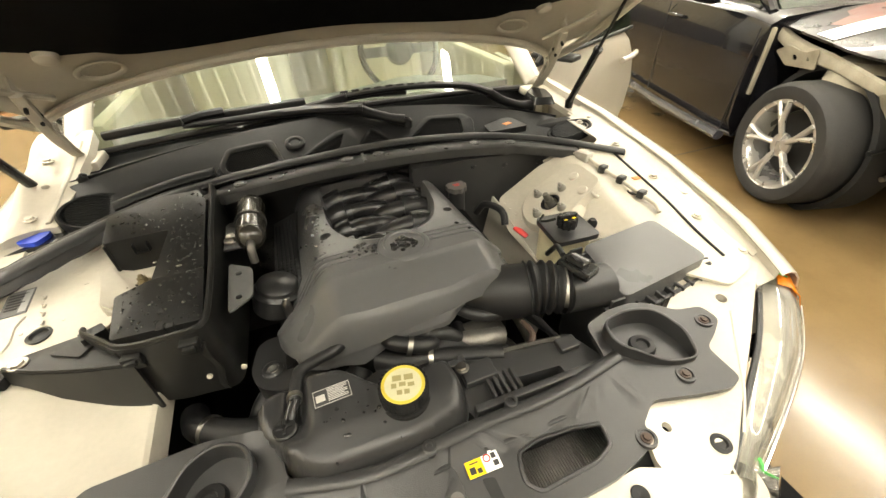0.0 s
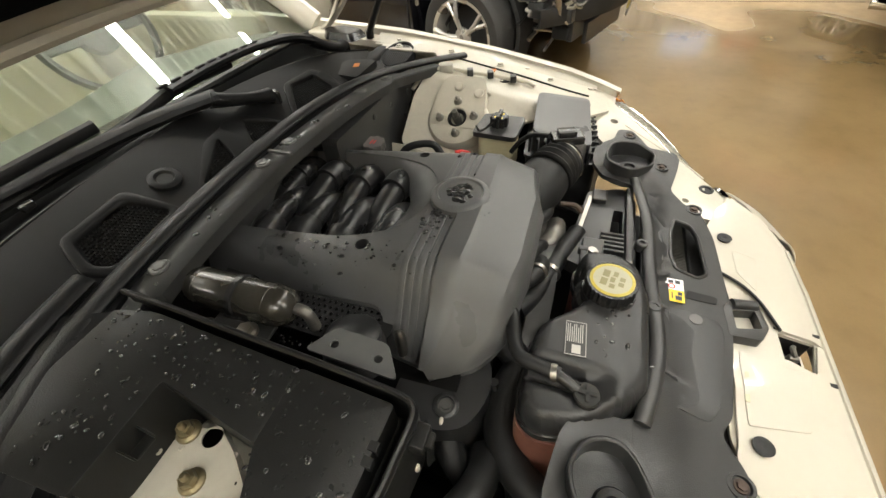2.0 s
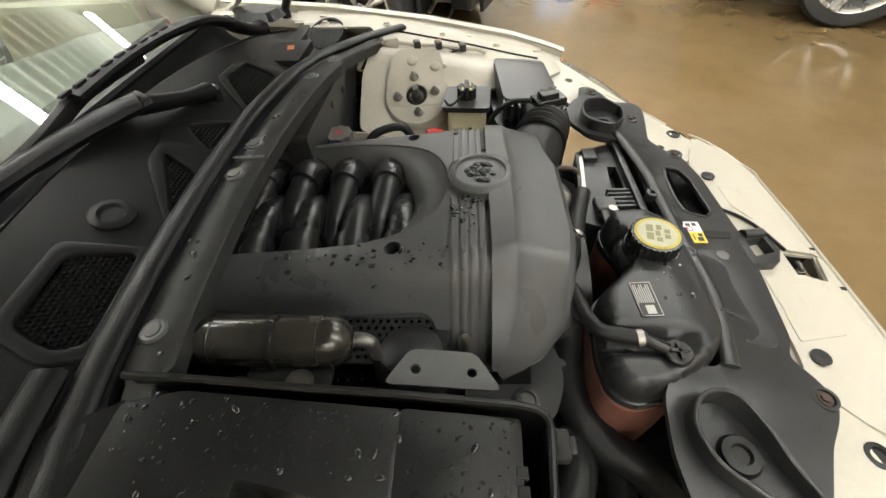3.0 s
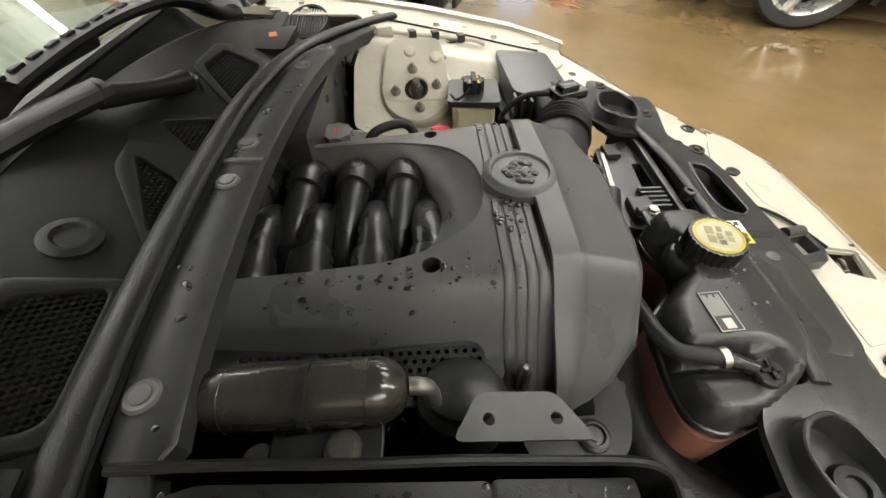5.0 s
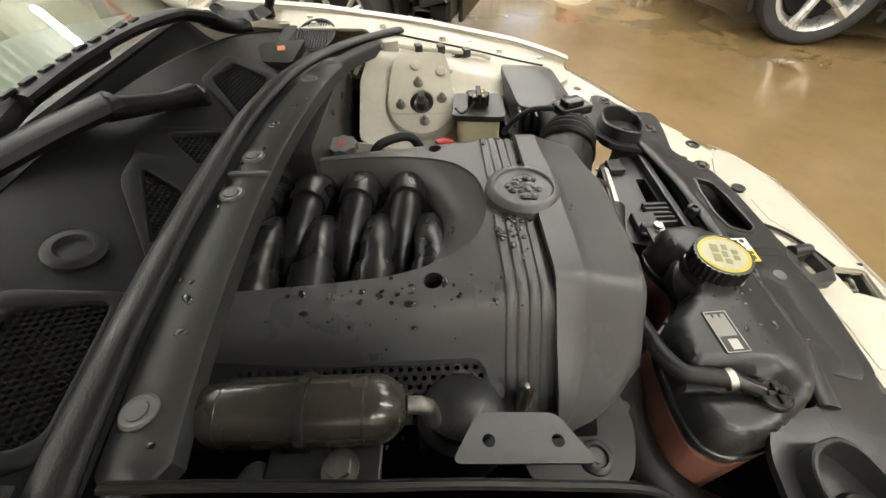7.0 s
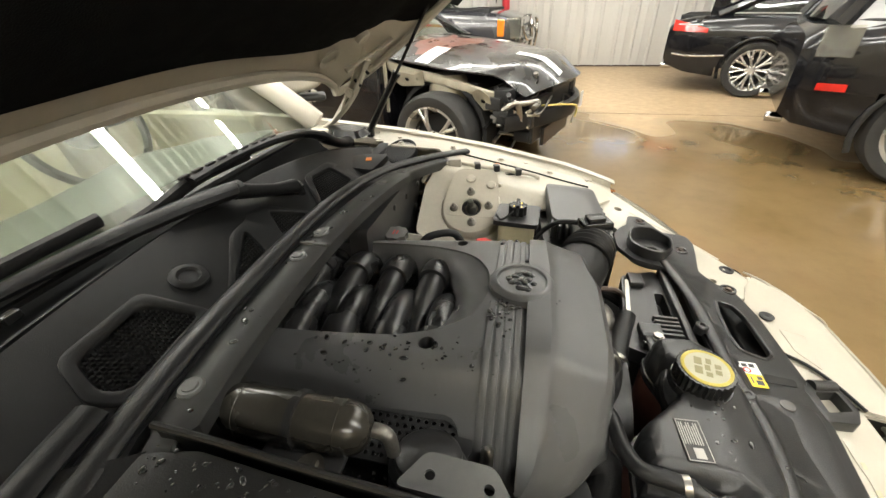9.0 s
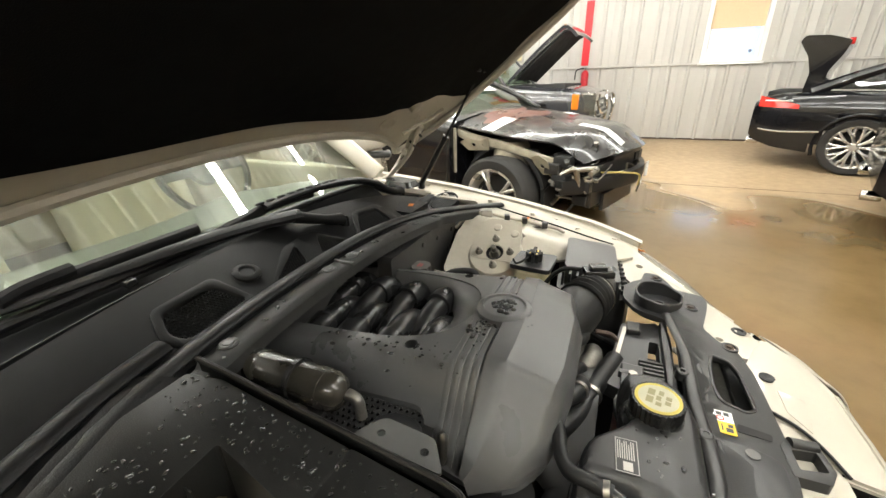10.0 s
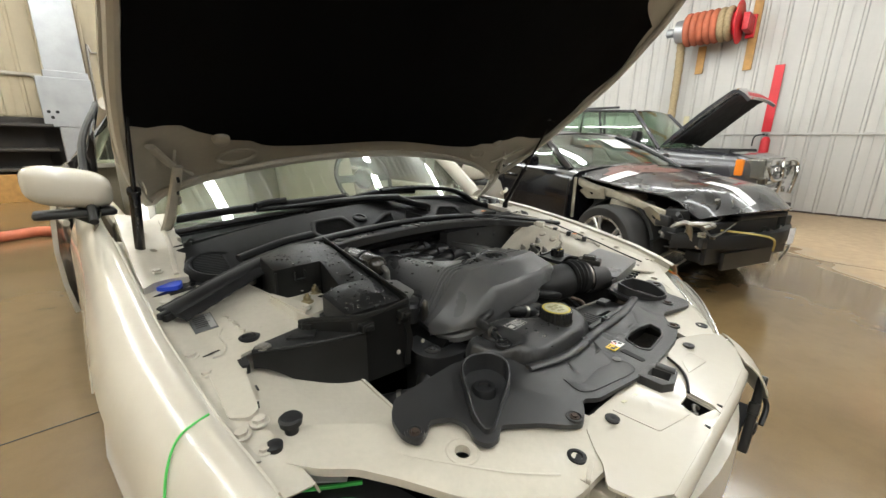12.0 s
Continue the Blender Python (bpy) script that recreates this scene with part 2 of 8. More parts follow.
def rounded(pts, r, n=4):
    """Rounds a polygon's corners."""
    out = []
    m = len(pts)
    for i in range(m):
        a, b, c = Vector(pts[i - 1]), Vector(pts[i]), Vector(pts[(i + 1) % m])
        d1, d2 = (a - b), (c - b)
        q = min(r, d1.length * .45, d2.length * .45)
        s, e = b + d1.normalized() * q, b + d2.normalized() * q
        for k in range(n + 1):
            t = k / n
            out.append(((1 - t) ** 2 * s + 2 * t * (1 - t) * b + t * t * e)[:])
    return out


def circle(x, y, r, n=20, ry=None, rot=0.0):
    c, s = math.cos(rot), math.sin(rot)
    ry = r if ry is None else ry
    return [(x + c * r * math.cos(2 * math.pi * i / n) - s * ry * math.sin(2 * math.pi * i / n),
             y + s * r * math.cos(2 * math.pi * i / n) + c * ry * math.sin(2 * math.pi * i / n)) for i in range(n)]


def plate(outer, zf, thick, holes=(), step=0.0, edge=0.0, lip=0.0):
    """A sheet of an outline with holes, lying on the height zf(x, y), its thickness going down; step cuts it finer; edge bevels its upper rim; lip turns the holes' rims down."""
    bm = bmesh.new()
    edges = []
    for loop in (outer, *holes):
        vs = [bm.verts.new((x, y, 0)) for x, y in loop]
        edges += [bm.edges.new((vs[i - 1], vs[i])) for i in range(len(vs))]
    bmesh.ops.triangle_fill(bm, use_beauty=True, edges=edges)
    if step:
        for ax in (0, 1):
            lo, hi = min(v.co[ax] for v in bm.verts), max(v.co[ax] for v in bm.verts)
            n = int((hi - lo) / step)
            for i in range(1, n):
                no = Vector((1, 0, 0)) if ax == 0 else Vector((0, 1, 0))
                bmesh.ops.bisect_plane(bm, geom=bm.verts[:] + bm.edges[:] + bm.faces[:], dist=1e-6, plane_co=no * (lo + (hi - lo) * i / n), plane_no=no)
    bmesh.ops.recalc_face_normals(bm, faces=bm.faces)
    if bm.faces and sum(f.normal.z for f in bm.faces) < 0:
        bmesh.ops.reverse_faces(bm, faces=bm.faces)
    flat = callable(zf)
    for v in bm.verts:
        v.co.z = zf(v.co.x, v.co.y) if flat else zf
    rim = [e for e in bm.edges if len(e.link_faces) == 1]
    ext = bmesh.ops.extrude_face_region(bm, geom=bm.faces[:])
    low = [g for g in ext["geom"] if isinstance(g, bmesh.types.BMVert)]
    # the extruded copy becomes the upper side, the first one stays below
    keep = set(low)
    for v in bm.verts:
        if v not in keep:
            v.co.z -= thick
    if edge:
        es = [e for e in bm.edges if len(e.link_faces) == 2 and e.verts[0] in keep and e.verts[1] in keep and abs(e.link_faces[0].normal.z * 1.0 - e.link_faces[1].normal.z) > 0.6 and e.calc_face_angle(0) > 0.9]
        bmesh.ops.bevel(bm, geom=es, offset=edge, segments=2, profile=0.5, affect="EDGES", clamp_overlap=True)
    return bm


def sheet(us, vs, f, thick=0.0, close=False):
    """A grid surface f(u, v) -> point; thick gives it depth along its normals."""
    bm = bmesh.new()
    g = [[bm.verts.new(f(u, v)) for v in vs] for u in us]
    for i in range(len(us) - 1):
        for j in range(len(vs) - 1):
            bm.faces.new((g[i][j], g[i + 1][j], g[i + 1][j + 1], g[i][j + 1]))
    if thick:
        bm.normal_update()
        bmesh.ops.solidify(bm, geom=bm.faces[:], thickness=thick)
    return bm


def ngon_prism(pts, z0, z1, w=0.003, seg=2, taper=1.0):
    bm = bmesh.new()
    cx, cy = sum(p[0] for p in pts) / len(pts), sum(p[1] for p in pts) / len(pts)
    a = [bm.verts.new((x, y, z0)) for x, y in pts]
    b = [bm.verts.new((cx + (x - cx) * taper, cy + (y - cy) * taper, z1)) for x, y in pts]
    bm.faces.new(a)
    bm.faces.new(b)
    for i in range(len(pts)):
        bm.faces.new((a[i - 1], a[i], b[i], b[i - 1]))
    return bevelled(bm, w, seg, 40)


def lin(a, b, n):
    return [a + (b - a) * i / (n - 1) for i in range(n)]


def bolt(x, y, z, r=0.008, h=0.007, parent=None, mat=None, tilt=None, name="bolt", label=""):
    """A hexagon bolt with a washer."""
    bm = join(lathe([(r * 1.5, 0), (r * 1.5, h * .25), (r * 1.42, h * .35)], seg=18), ngon_prism(circle(0, 0, r, 6), h * .3, h, r * .12, 1))
    return part(name, moved(bm, Matrix.Translation((x, y, z)) @ (tilt or Matrix())), mat or STEEL, parent, label)


# ---- room ----
def floor_material():
    m = bpy.data.materials.new("stained_concrete")
    m.use_nodes = True
    nt = m.node_tree
    b = nt.nodes["Principled BSDF"]
    tc = nt.nodes.new("ShaderNodeTexCoord")

    def noise_node(scale, detail=5, rough=0.55):
        n = nt.nodes.new("ShaderNodeTexNoise")
        n.inputs["Scale"].default_value, n.inputs["Detail"].default_value, n.inputs["Roughness"].default_value = scale, detail, rough
        nt.links.new(tc.outputs["Object"], n.inputs["Vector"])
        return n

    def ramp(src, a, z, lo=0.0, hi=1.0):
        r = nt.nodes.new("ShaderNodeMapRange")
        r.inputs[1].default_value, r.inputs[2].default_value, r.inputs[3].default_value, r.inputs[4].default_value = a, z, lo, hi
        nt.links.new(src, r.inputs[0])
        return r.outputs[0]

    def mixc(fac, a, c):
        x = nt.nodes.new("ShaderNodeMix")
        x.data_type = "RGBA"
        nt.links.new(fac, x.inputs[0])
        for i, s in ((6, a), (7, c)):
            if isinstance(s, tuple):
                x.inputs[i].default_value = (*s, 1)
            else:
                nt.links.new(s, x.inputs[i])
        return x.outputs[2]

    def math_node(op, a, c):
        n = nt.nodes.new("ShaderNodeMath")
        n.operation = op
        for i, s in ((0, a), (1, c)):
            if isinstance(s, (int, float)):
                n.inputs[i].default_value = s
            else:
                nt.links.new(s, n.inputs[i])
        return n.outputs[0]

    big, mid, fine, grit = noise_node(0.45, 4), noise_node(1.6, 6, 0.6), noise_node(9, 6), noise_node(120, 3)
    sep = nt.nodes.new("ShaderNodeSeparateXYZ")
    nt.links.new(tc.outputs["Object"], sep.inputs[0])
    # the dry strip along the east wall and the traffic lane: a wandering water line
    line = math_node("ADD", math_node("MULTIPLY", sep.outputs[0], 0.9), math_node("MULTIPLY", sep.outputs[1], -0.55))
    line = math_node("ADD", line, math_node("MULTIPLY", ramp(noise_node(0.8, 1.5, 0.4).outputs[0], 0.3, 0.7, -1, 1), 0.55))
    dry = ramp(line, 4.10, 4.60)
    dryc = mixc(ramp(fine.outputs[0], 0.35, 0.7), (0.36, 0.26, 0.155), (0.46, 0.345, 0.21))
    wetc = mixc(ramp(mid.outputs[0], 0.25, 0.8), (0.125, 0.082, 0.036), (0.185, 0.126, 0.060))
    wetc = mixc(ramp(fine.outputs[0], 0.5, 0.85, 0, 0.3), wetc, (0.085, 0.055, 0.026))
    col = mixc(dry, wetc, dryc)
    stain = ramp(noise_node(0.9, 3).outputs[0], 0.62, 0.8, 0, 0.12)
    col = mixc(stain, col, (0.30, 0.12, 0.06))
    col = mixc(ramp(grit.outputs[0], 0.5, 0.9, 0, 0.25), col, (0.10, 0.075, 0.05))
    nt.links.new(col, b.inputs["Base Color"])
    wetr = ramp(big.outputs[0], 0.3, 0.75, 0.09, 0.24)
    wetr = math_node("ADD", wetr, ramp(mid.outputs[0], 0.3, 0.8, 0.0, 0.08))
    wetr = math_node("MULTIPLY", wetr, ramp(line, 2.0, 3.2, 1.0, 0.4))
    rmix = nt.nodes.new("ShaderNodeMix")
    nt.links.new(dry, rmix.inputs[0])
    nt.links.new(wetr, rmix.inputs[2])
    rmix.inputs[3].default_value = 0.5
    nt.links.new(rmix.outputs[0], b.inputs["Roughness"])
    bp = nt.nodes.new("ShaderNodeBump")
    bp.inputs["Strength"].default_value, bp.inputs["Distance"].default_value = 0.15, 0.003
    nt.links.new(fine.outputs[0], bp.inputs["Height"])
    nt.links.new(bp.outputs[0], b.inputs["Normal"])
    return m


FLOOR = floor_material()
PANEL = material("white_metal_panel", (0.50, 0.485, 0.455), 0.42, var=0.08, scale=1.2, rvar=0.08)
PANELB = material("tan_metal_panel", (0.50, 0.43, 0.30), 0.45, var=0.12, scale=1.0)
CEIL = material("ceiling_panel", (0.88, 0.87, 0.82), 0.5, var=0.06, scale=1.5)
DARKWALL = material("dark_wainscot", (0.055, 0.048, 0.042), 0.6, var=0.4, scale=3)
BLIND = material("roller_blind", (0.62, 0.48, 0.31), 0.8, var=0.08, scale=40)
SKY = emitter("overcast_sky", (0.62, 0.76, 1.0), 1.3)
FOLIAGE = material("far_trees", (0.50, 0.58, 0.66), 0.9, var=0.3, scale=6)

X0, X1, Y0, Y1, ZC = -6.0, 9.1, -9.5, 11.5, 4.7


def structure(name, bm, mat, label, category, parent=None):
    ob = part(name, bm, mat, parent)
    return tagged(ob, label, category, "", "structure")


structure("floor", box(X0 - .3, X1 + .3, Y0 - .3, Y1 + .3, -0.2, 0, 0), FLOOR, "brown stained concrete floor, wet and shiny in patches", "floor")
# slab joints: shallow saw cuts
for x in (4.9,):
    structure("joint", box(x - .004, x + .004, Y0, Y1, 0.0005, 0.002, 0), DARK, "dark saw-cut joint in the concrete floor", "floor joint")
structure("joint", box(X0, X1, 2.17, 2.176, 0.0005, 0.002, 0), DARK, "dark saw-cut joint in the concrete floor", "floor joint")


def ceiling_mesh():
    bm = box(X0 - .3, X1 + .3, Y0 - .3, Y1 + .3, ZC, ZC + .2, 0)
    ribs = bmesh.new()
    x = X0 + .1
    while x < X1:
        for a, c, d, e in ((x - .05, x - .02, x + .02, x + .05),):
            p = [(a, ZC + .001), (c, ZC - .045), (d, ZC - .045), (e, ZC + .001)]
            lo = [ribs.verts.new((q, Y0, z)) for q, z in p]
            hi = [ribs.verts.new((q, Y1, z)) for q, z in p]
            for i in range(3):
                ribs.faces.new((lo[i], lo[i + 1], hi[i + 1], hi[i]))
        x += 0.305
    return join(bm, ribs)


structure("ceiling", ceiling_mesh(), CEIL, "white ribbed metal ceiling", "ceiling")

WY0, WY1, WZ0, WZ1 = -1.58, -0.65, 1.46, 2.68
wall_e = structure("wall_east", join(box(X1 + .03, X1 + .3, Y0, WY0 - .03, 0, ZC, 0), box(X1 + .03, X1 + .3, WY1 + .03, Y1, 0, ZC, 0),
                   box(X1 + .03, X1 + .3, WY0 - .03, WY1 + .03, 0, WZ0 - .03, 0), box(X1 + .03, X1 + .3, WY0 - .03, WY1 + .03, WZ1 + .03, ZC, 0)),
                   PANEL, "off-white metal clad wall with vertical ribs", "wall")


def panel_bm(width, z0, z1, pitch, depth=0.022):
    """A ribbed sheet in the y-z plane that bulges towards -x."""
    prof = []
    n = max(1, round(width / pitch))
    for i in range(n):
        y = (i + .5) * width / n
        prof += [(y - .035, 0), (y - .017, -depth), (y + .017, -depth), (y + .035, 0)]
        if i < n - 1:
            ym = (i + 1) * width / n
            prof += [(ym - .012, 0), (ym, -.006), (ym + .012, 0)]
    prof = [(0, 0)] + prof + [(width, 0)]
    bm = bmesh.new()
    rows = []
    for z in (z0, z1):
        rows.append([bm.verts.new((x, y, z)) for y, x in prof])
    back = []
    for z in (z0, z1):
        back.append([bm.verts.new((.004 + max(0, x), y, z)) for y, x in ((0, 0), (width, 0))])
    for i in range(len(prof) - 1):
        bm.faces.new((rows[0][i], rows[0][i + 1], rows[1][i + 1], rows[1][i]))
    bm.faces.new((back[0][0], back[0][1], back[1][1], back[1][0]))
    return bm


PW = WY1 - WY0 + .06
ystart = WY0 - .03 - 8 * PW
count = int((Y1 - ystart) / PW) + 1
GIRT = 1.43
PANELS = {}
for i in range(count):
    y = ystart + i * PW
    spans = [(0.02, GIRT - .02), (GIRT + .02, ZC)]
    if i == 8:
        spans = [(0.02, GIRT - .02), (WZ1 + .04, ZC)]
    for z0, z1 in spans:
        key = (round(z0, 2), round(z1, 2))
        if key not in PANELS:
            PANELS[key] = part("panel", panel_bm(PW - .004, z0, z1, 0.33), PANEL, wall_e)
            o = PANELS[key]
        else:
            o = new("panel", PANELS[key].data)
            o.parent = wall_e
        o.location = (X1, y, 0)
structure("trim_girt", box(X1 - .035, X1 + .02, Y0, Y1, GIRT - .022, GIRT + .018, .006), PANEL, "off-white flashing strip along the wall", "wall trim")
structure("baseboard", box(X1 - .02, X1 + .02, Y0, Y1, 0, .03, .004), RUST, "rusty brown base angle along the wall", "baseboard")

# window with a half-drawn blind
win = thing("window_1", "white vinyl window with a beige blind drawn halfway", "window", at=Matrix.Translation((X1, 0, 0)))
win["kind"] = "structure"


def ring_yz(y0, y1, z0, z1, w, x0, x1):
    return join(box(x0, x1, y0, y1, z0, z0 + w), box(x0, x1, y0, y1, z1 - w, z1), box(x0, x1, y0, y0 + w, z0 + w, z1 - w), box(x0, x1, y1 - w, y1, z0 + w, z1 - w))


part("window_frame", ring_yz(WY0 - .03, WY1 + .03, WZ0 - .03, WZ1 + .03, .07, -.03, .2), WHITE, win)
part("sash", ring_yz(WY0 + .04, WY1 - .04, WZ0 + .04, WZ0 + .60, .04, .05, .09), WHITE, win)
part("window_sill", box(-.07, .04, WY0 - .06, WY1 + .06, WZ0 - .06, WZ0 - .03, .006), WHITE, win)
pane = part("pane", box(.06, .066, WY0 + .04, WY1 - .04, WZ0 + .04, WZ1 - .04, 0), WINGLASS, win)
pane.visible_shadow = False
part("blind", box(.03, .036, WY0 + .045, WY1 - .045, WZ0 + .56, WZ1 - .04, 0), BLIND, win, "beige roller blind drawn halfway")
sky = structure("backdrop", box(X1 + 6, X1 + 6.05, -9, 5, -1, 9, 0), SKY, "bright overcast sky outside the window", "sky")
trees = bmesh.new()
random.seed(4)
for i in range(380):
    y, z = random.uniform(-5, 2.5), 0.2 + abs(random.gauss(0, .55))
    bmesh.ops.create_icosphere(trees, subdivisions=1, radius=random.uniform(.04, .12), matrix=Matrix.Translation((X1 + 5.2 + random.uniform(-.3, .3), y, z)))
tagged(part("tree_line", trees, FOLIAGE), "far grey-green trees outside the window", "trees", "", "stuff")

structure("wall_south", box(X0, X1 + .3, Y0 - .3, Y0, 0, ZC, 0), PANEL, "off-white metal clad wall behind the camera", "wall")
# unseen west wall, tan so that less light spills onto the near side
structure("wall_west", box(X0 - .3, X0, Y0, Y1, 0, ZC, 0), PANELB, "tan metal clad wall out of view", "wall")
wall_n = structure("wall_north", box(X0, X1 + .3, Y1 + .02, Y1 + .3, 0, ZC, 0), PANELB, "tan ribbed metal wall at the rear of the workshop", "wall")
turn = Matrix.Rotation(radians(90), 4, "Z")
firstn = None
for i in range(15):
    if firstn is None:
        firstn = part("panel", panel_bm(1.0, 1.55, ZC, 0.30), PANELB, wall_n)
        o = firstn
    else:
        o = new("panel", firstn.data)
        o.parent = wall_n
    o.matrix_world = Matrix.Translation((X0 + (i + 1) * 1.004, Y1, 0)) @ turn
structure("wainscot", box(X0, X1, Y1 - .05, Y1 + .01, 0, 1.53, .01), DARKWALL, "dark lower wall cladding at the rear of the workshop", "wall cladding")


# ceiling lights: rows of strip fittings
def ceiling_light():
    t = thing("ceiling_light", "white strip light fitting with a glowing diffuser", "ceiling light", "strip lights in rows")
    part("housing", box(-.022, .022, -1.2, 1.2, -.02, .01, .006), WHITE, t)
    for y in (-.9, .9):
        part("hanger", box(-.004, .004, y - .004, y + .004, 0, .41, 0), STEEL, t, "thin steel hanger rod")
    part("diffuser", box(-.08, .08, -1.17, 1.17, -.125, -.0205, .03), TUBE_LIGHT, t)
    return t


light0 = None
# unseen fittings added at left, left out at front right, to balance the light
ROWS_XY = [(x, y) for x in LIGHT_X for y in LIGHT_Y if (x > -1 or y > 3 or y in (-1.6, 1.1)) and not (x > 1 and y < -2)]
for x, y in ROWS_XY:
    m = Matrix.Translation((x, y, ZC - .42))
    if light0 is None:
        light0 = ceiling_light()
        light0.matrix_world = m
    else:
        copy_thing(light0, m)


# ---- the cream car with its bonnet up ----
car = thing("car", "cream-white saloon car with bonnet raised and front bumper removed", "car")


def smooth(a, b, t):
    t = min(1, max(0, (t - a) / (b - a)))
    return t * t * (3 - 2 * t)


# fenders
def fender_edge(y):
    """Half width and height of the wing's inner top edge."""
    ys = [.46, .54, .65, .9, 1.2, 1.6, 2.2]
    return float(np.interp(y, ys, [.752, .767, .786, .806, .814, .818, .825])), float(np.interp(y, ys, [.712, .738, .766, .812, .855, .890, .918]))


def fender(s):
    prof = [(0, 0), (.006, .004), (.020, .004), (.045, -.006), (.070, -.028), (.090, -.065), (.104, -.115), (.110, -.18), (.104, -.27), (.098, -.36), (.10, -.46), (.09, -.56)]
    ys = lin(.49, 2.0, 40)

    def f(y, k):
        w, z = fender_edge(y)
        dx, dz = prof[k]
        fl = .88 + .18 * math.exp(-((y - .95) / .42) ** 2)
        return Vector((s * (w + dx * fl), y, z + dz))
    bm = sheet(ys, range(len(prof)), f)
    # wheel arch
    dead = [q for q in bm.faces if (lambda c: (c.y - 1.02) ** 2 + (c.z - .33) ** 2 < .36 ** 2)(q.calc_center_median())]
    bmesh.ops.delete(bm, geom=dead, context="FACES")
    bmesh.ops.solidify(bm, geom=bm.faces[:], thickness=.004)
    return bm


for s in (-1, 1):
    fe = part("fender", fender(s), CREAM, car, "cream painted front wing")
    # inner flange of the wing, with its fixing bolts
    def flange(y, k):
        w, z = fender_edge(y)
        return Vector((s * (w - (.0, .004, .03, .05, .056)[k]), y, z + (.0, -.016, -.020, -.022, -.04)[k]))
    part("wing_flange", sheet(lin(.50, 1.55, 30), range(5), flange, .003), CREAM_IN, fe)
    for y in (.58, .78, 1.0, 1.22):
        w, z = fender_edge(y)
        bolt(s * (w - .028), y, z - .018, .008, .008, fe, CREAM_IN)
    part("front_wheel_tyre", moved(lathe([(.22, -.11), (.31, -.11), (.33, -.08), (.33, .08), (.31, .11), (.22, .11)], seg=48), Matrix.Translation((s * .80, 1.02, .33)) @ Matrix.Rotation(radians(90), 4, "Y")), TYRE, car)

# front doors: the far one stands open
def door_mesh(s):
    def f(v, k):
        prof = [(-.005, .30), (.03, .36), (.05, .50), (.055, .65), (.045, .78), (.02, .87), (-.01, .91)]
        dx, z = prof[k]
        return Vector((s * (dx), v, z + .03 * (v - 2.0) * 0))
    bm = sheet(lin(0, 1.05, 12), range(7), f)
    # round the trailing edge
    for q in bm.verts:
        if q.co.y > .9:
            q.co.y -= .10 * ((q.co.z - .62) / .32) ** 2 * (q.co.y - .9) / .15
    bmesh.ops.solidify(bm, geom=bm.faces[:], thickness=.03)
    return bm


def mirror_mesh(s):
    bm = bmesh.new()
    bmesh.ops.create_uvsphere(bm, u_segments=24, v_segments=14, radius=1)
    for q in bm.verts:
        c = q.co
        e = 0.62
        c.x, c.y, c.z = [math.copysign(abs(t) ** e, t) for t in c]
        c.x, c.y, c.z = c.x * .105, c.y * .055 * (1 if c.y < 0 else .55), c.z * .062 + .018 * c.x * s
    return bm


for s, ang in ((-1, 0), (1, 62)):
    hinge = Matrix.Translation((s * .845, 1.66, 0)) @ Matrix.Rotation(radians(-s * 0 + (-ang if s > 0 else 0)), 4, "Z")
    d = part("door", door_mesh(s), CREAM, car, "cream front door standing open" if s > 0 else "closed cream front door")
    d.matrix_world = hinge
    # pull handle
    hb = tube([(s * .07, .80, .80), (s * .082, .87, .805), (s * .08, .95, .81), (s * .068, 1.0, .81)], .014, 10)
    part("door_handle", hb, CREAM, d)
    part("window_frame", join(tube([(0, .0, .92), (-s * .02, .35, 1.14), (-s * .10, .75, 1.29), (-s * .13, 1.05, 1.33)], .012, 8), tube([(0, .0, .92), (s * .0, 1.04, .925)], .010, 8), tube([(-s * .13, 1.05, 1.33), (-s * .02, 1.02, .93)], .012, 8)), TRIM, d)
    dg = part("door_glass", sheet(lin(.02, 1.03, 8), lin(0, 1, 5), lambda y, v: Vector((-s * (.0 + (.02 + .11 * y) * v), y, .915 + (float(np.interp(y, [0, .35, .75, 1.05], [.92, 1.14, 1.29, 1.33])) - .915) * v)), .004), PRIVACY, d, "tinted door glass")
    dg.visible_shadow = False
    mm = moved(mirror_mesh(s), Matrix.Translation((s * .040, .10, 1.020)))
    mir = part("door_mirror", mm, CREAM, d, "cream door mirror with a black base")
    part("mirror_base", join(moved(box(-.10, .10, -.05, .03, -.012, .012, .01), Matrix.Translation((s * .035, .10, .940))), tube([(s * .0, .11, .915), (s * .04, .10, .945)], .02, 10)), TRIM, d)

# body behind the windscreen: roof, pillars, sills
def roof(u, v):
    return Vector((u * (.60 - .02 * v), 2.20 + 1.3 * v, 1.40 + .05 * math.sin(math.pi * min(1, v * .9 + .1)) - .05 * u * u))


part("roof", sheet(lin(-1, 1, 11), lin(0, 1, 8), roof, .03), CREAM, car, "cream painted roof")
for s in (-1, 1):
    part("windscreen_pillar", tube([(s * .735, 1.50, .90), (s * .715, 1.66, 1.03), (s * .67, 1.95, 1.24), (s * .60, 2.22, 1.385)], [.03, .03, .028, .03], 10, flat=1.3), CREAM, car)
    part("side_panel", sheet(lin(2.72, 4.6, 12), range(6), lambda y, k: Vector((s * (.92 + (.02, .04, .045, .03, -.0, -.06)[k] - .06 * max(0, (y - 4) / .6)), y, (.3, .45, .62, .8, .92, .97)[k])), .02), CREAM, car)
    part("rear_quarter_roof", tube([(s * .60, 3.5, 1.38), (s * .66, 4.1, 1.15), (s * .75, 4.5, .96)], [.05, .06, .08], 10), CREAM, car)
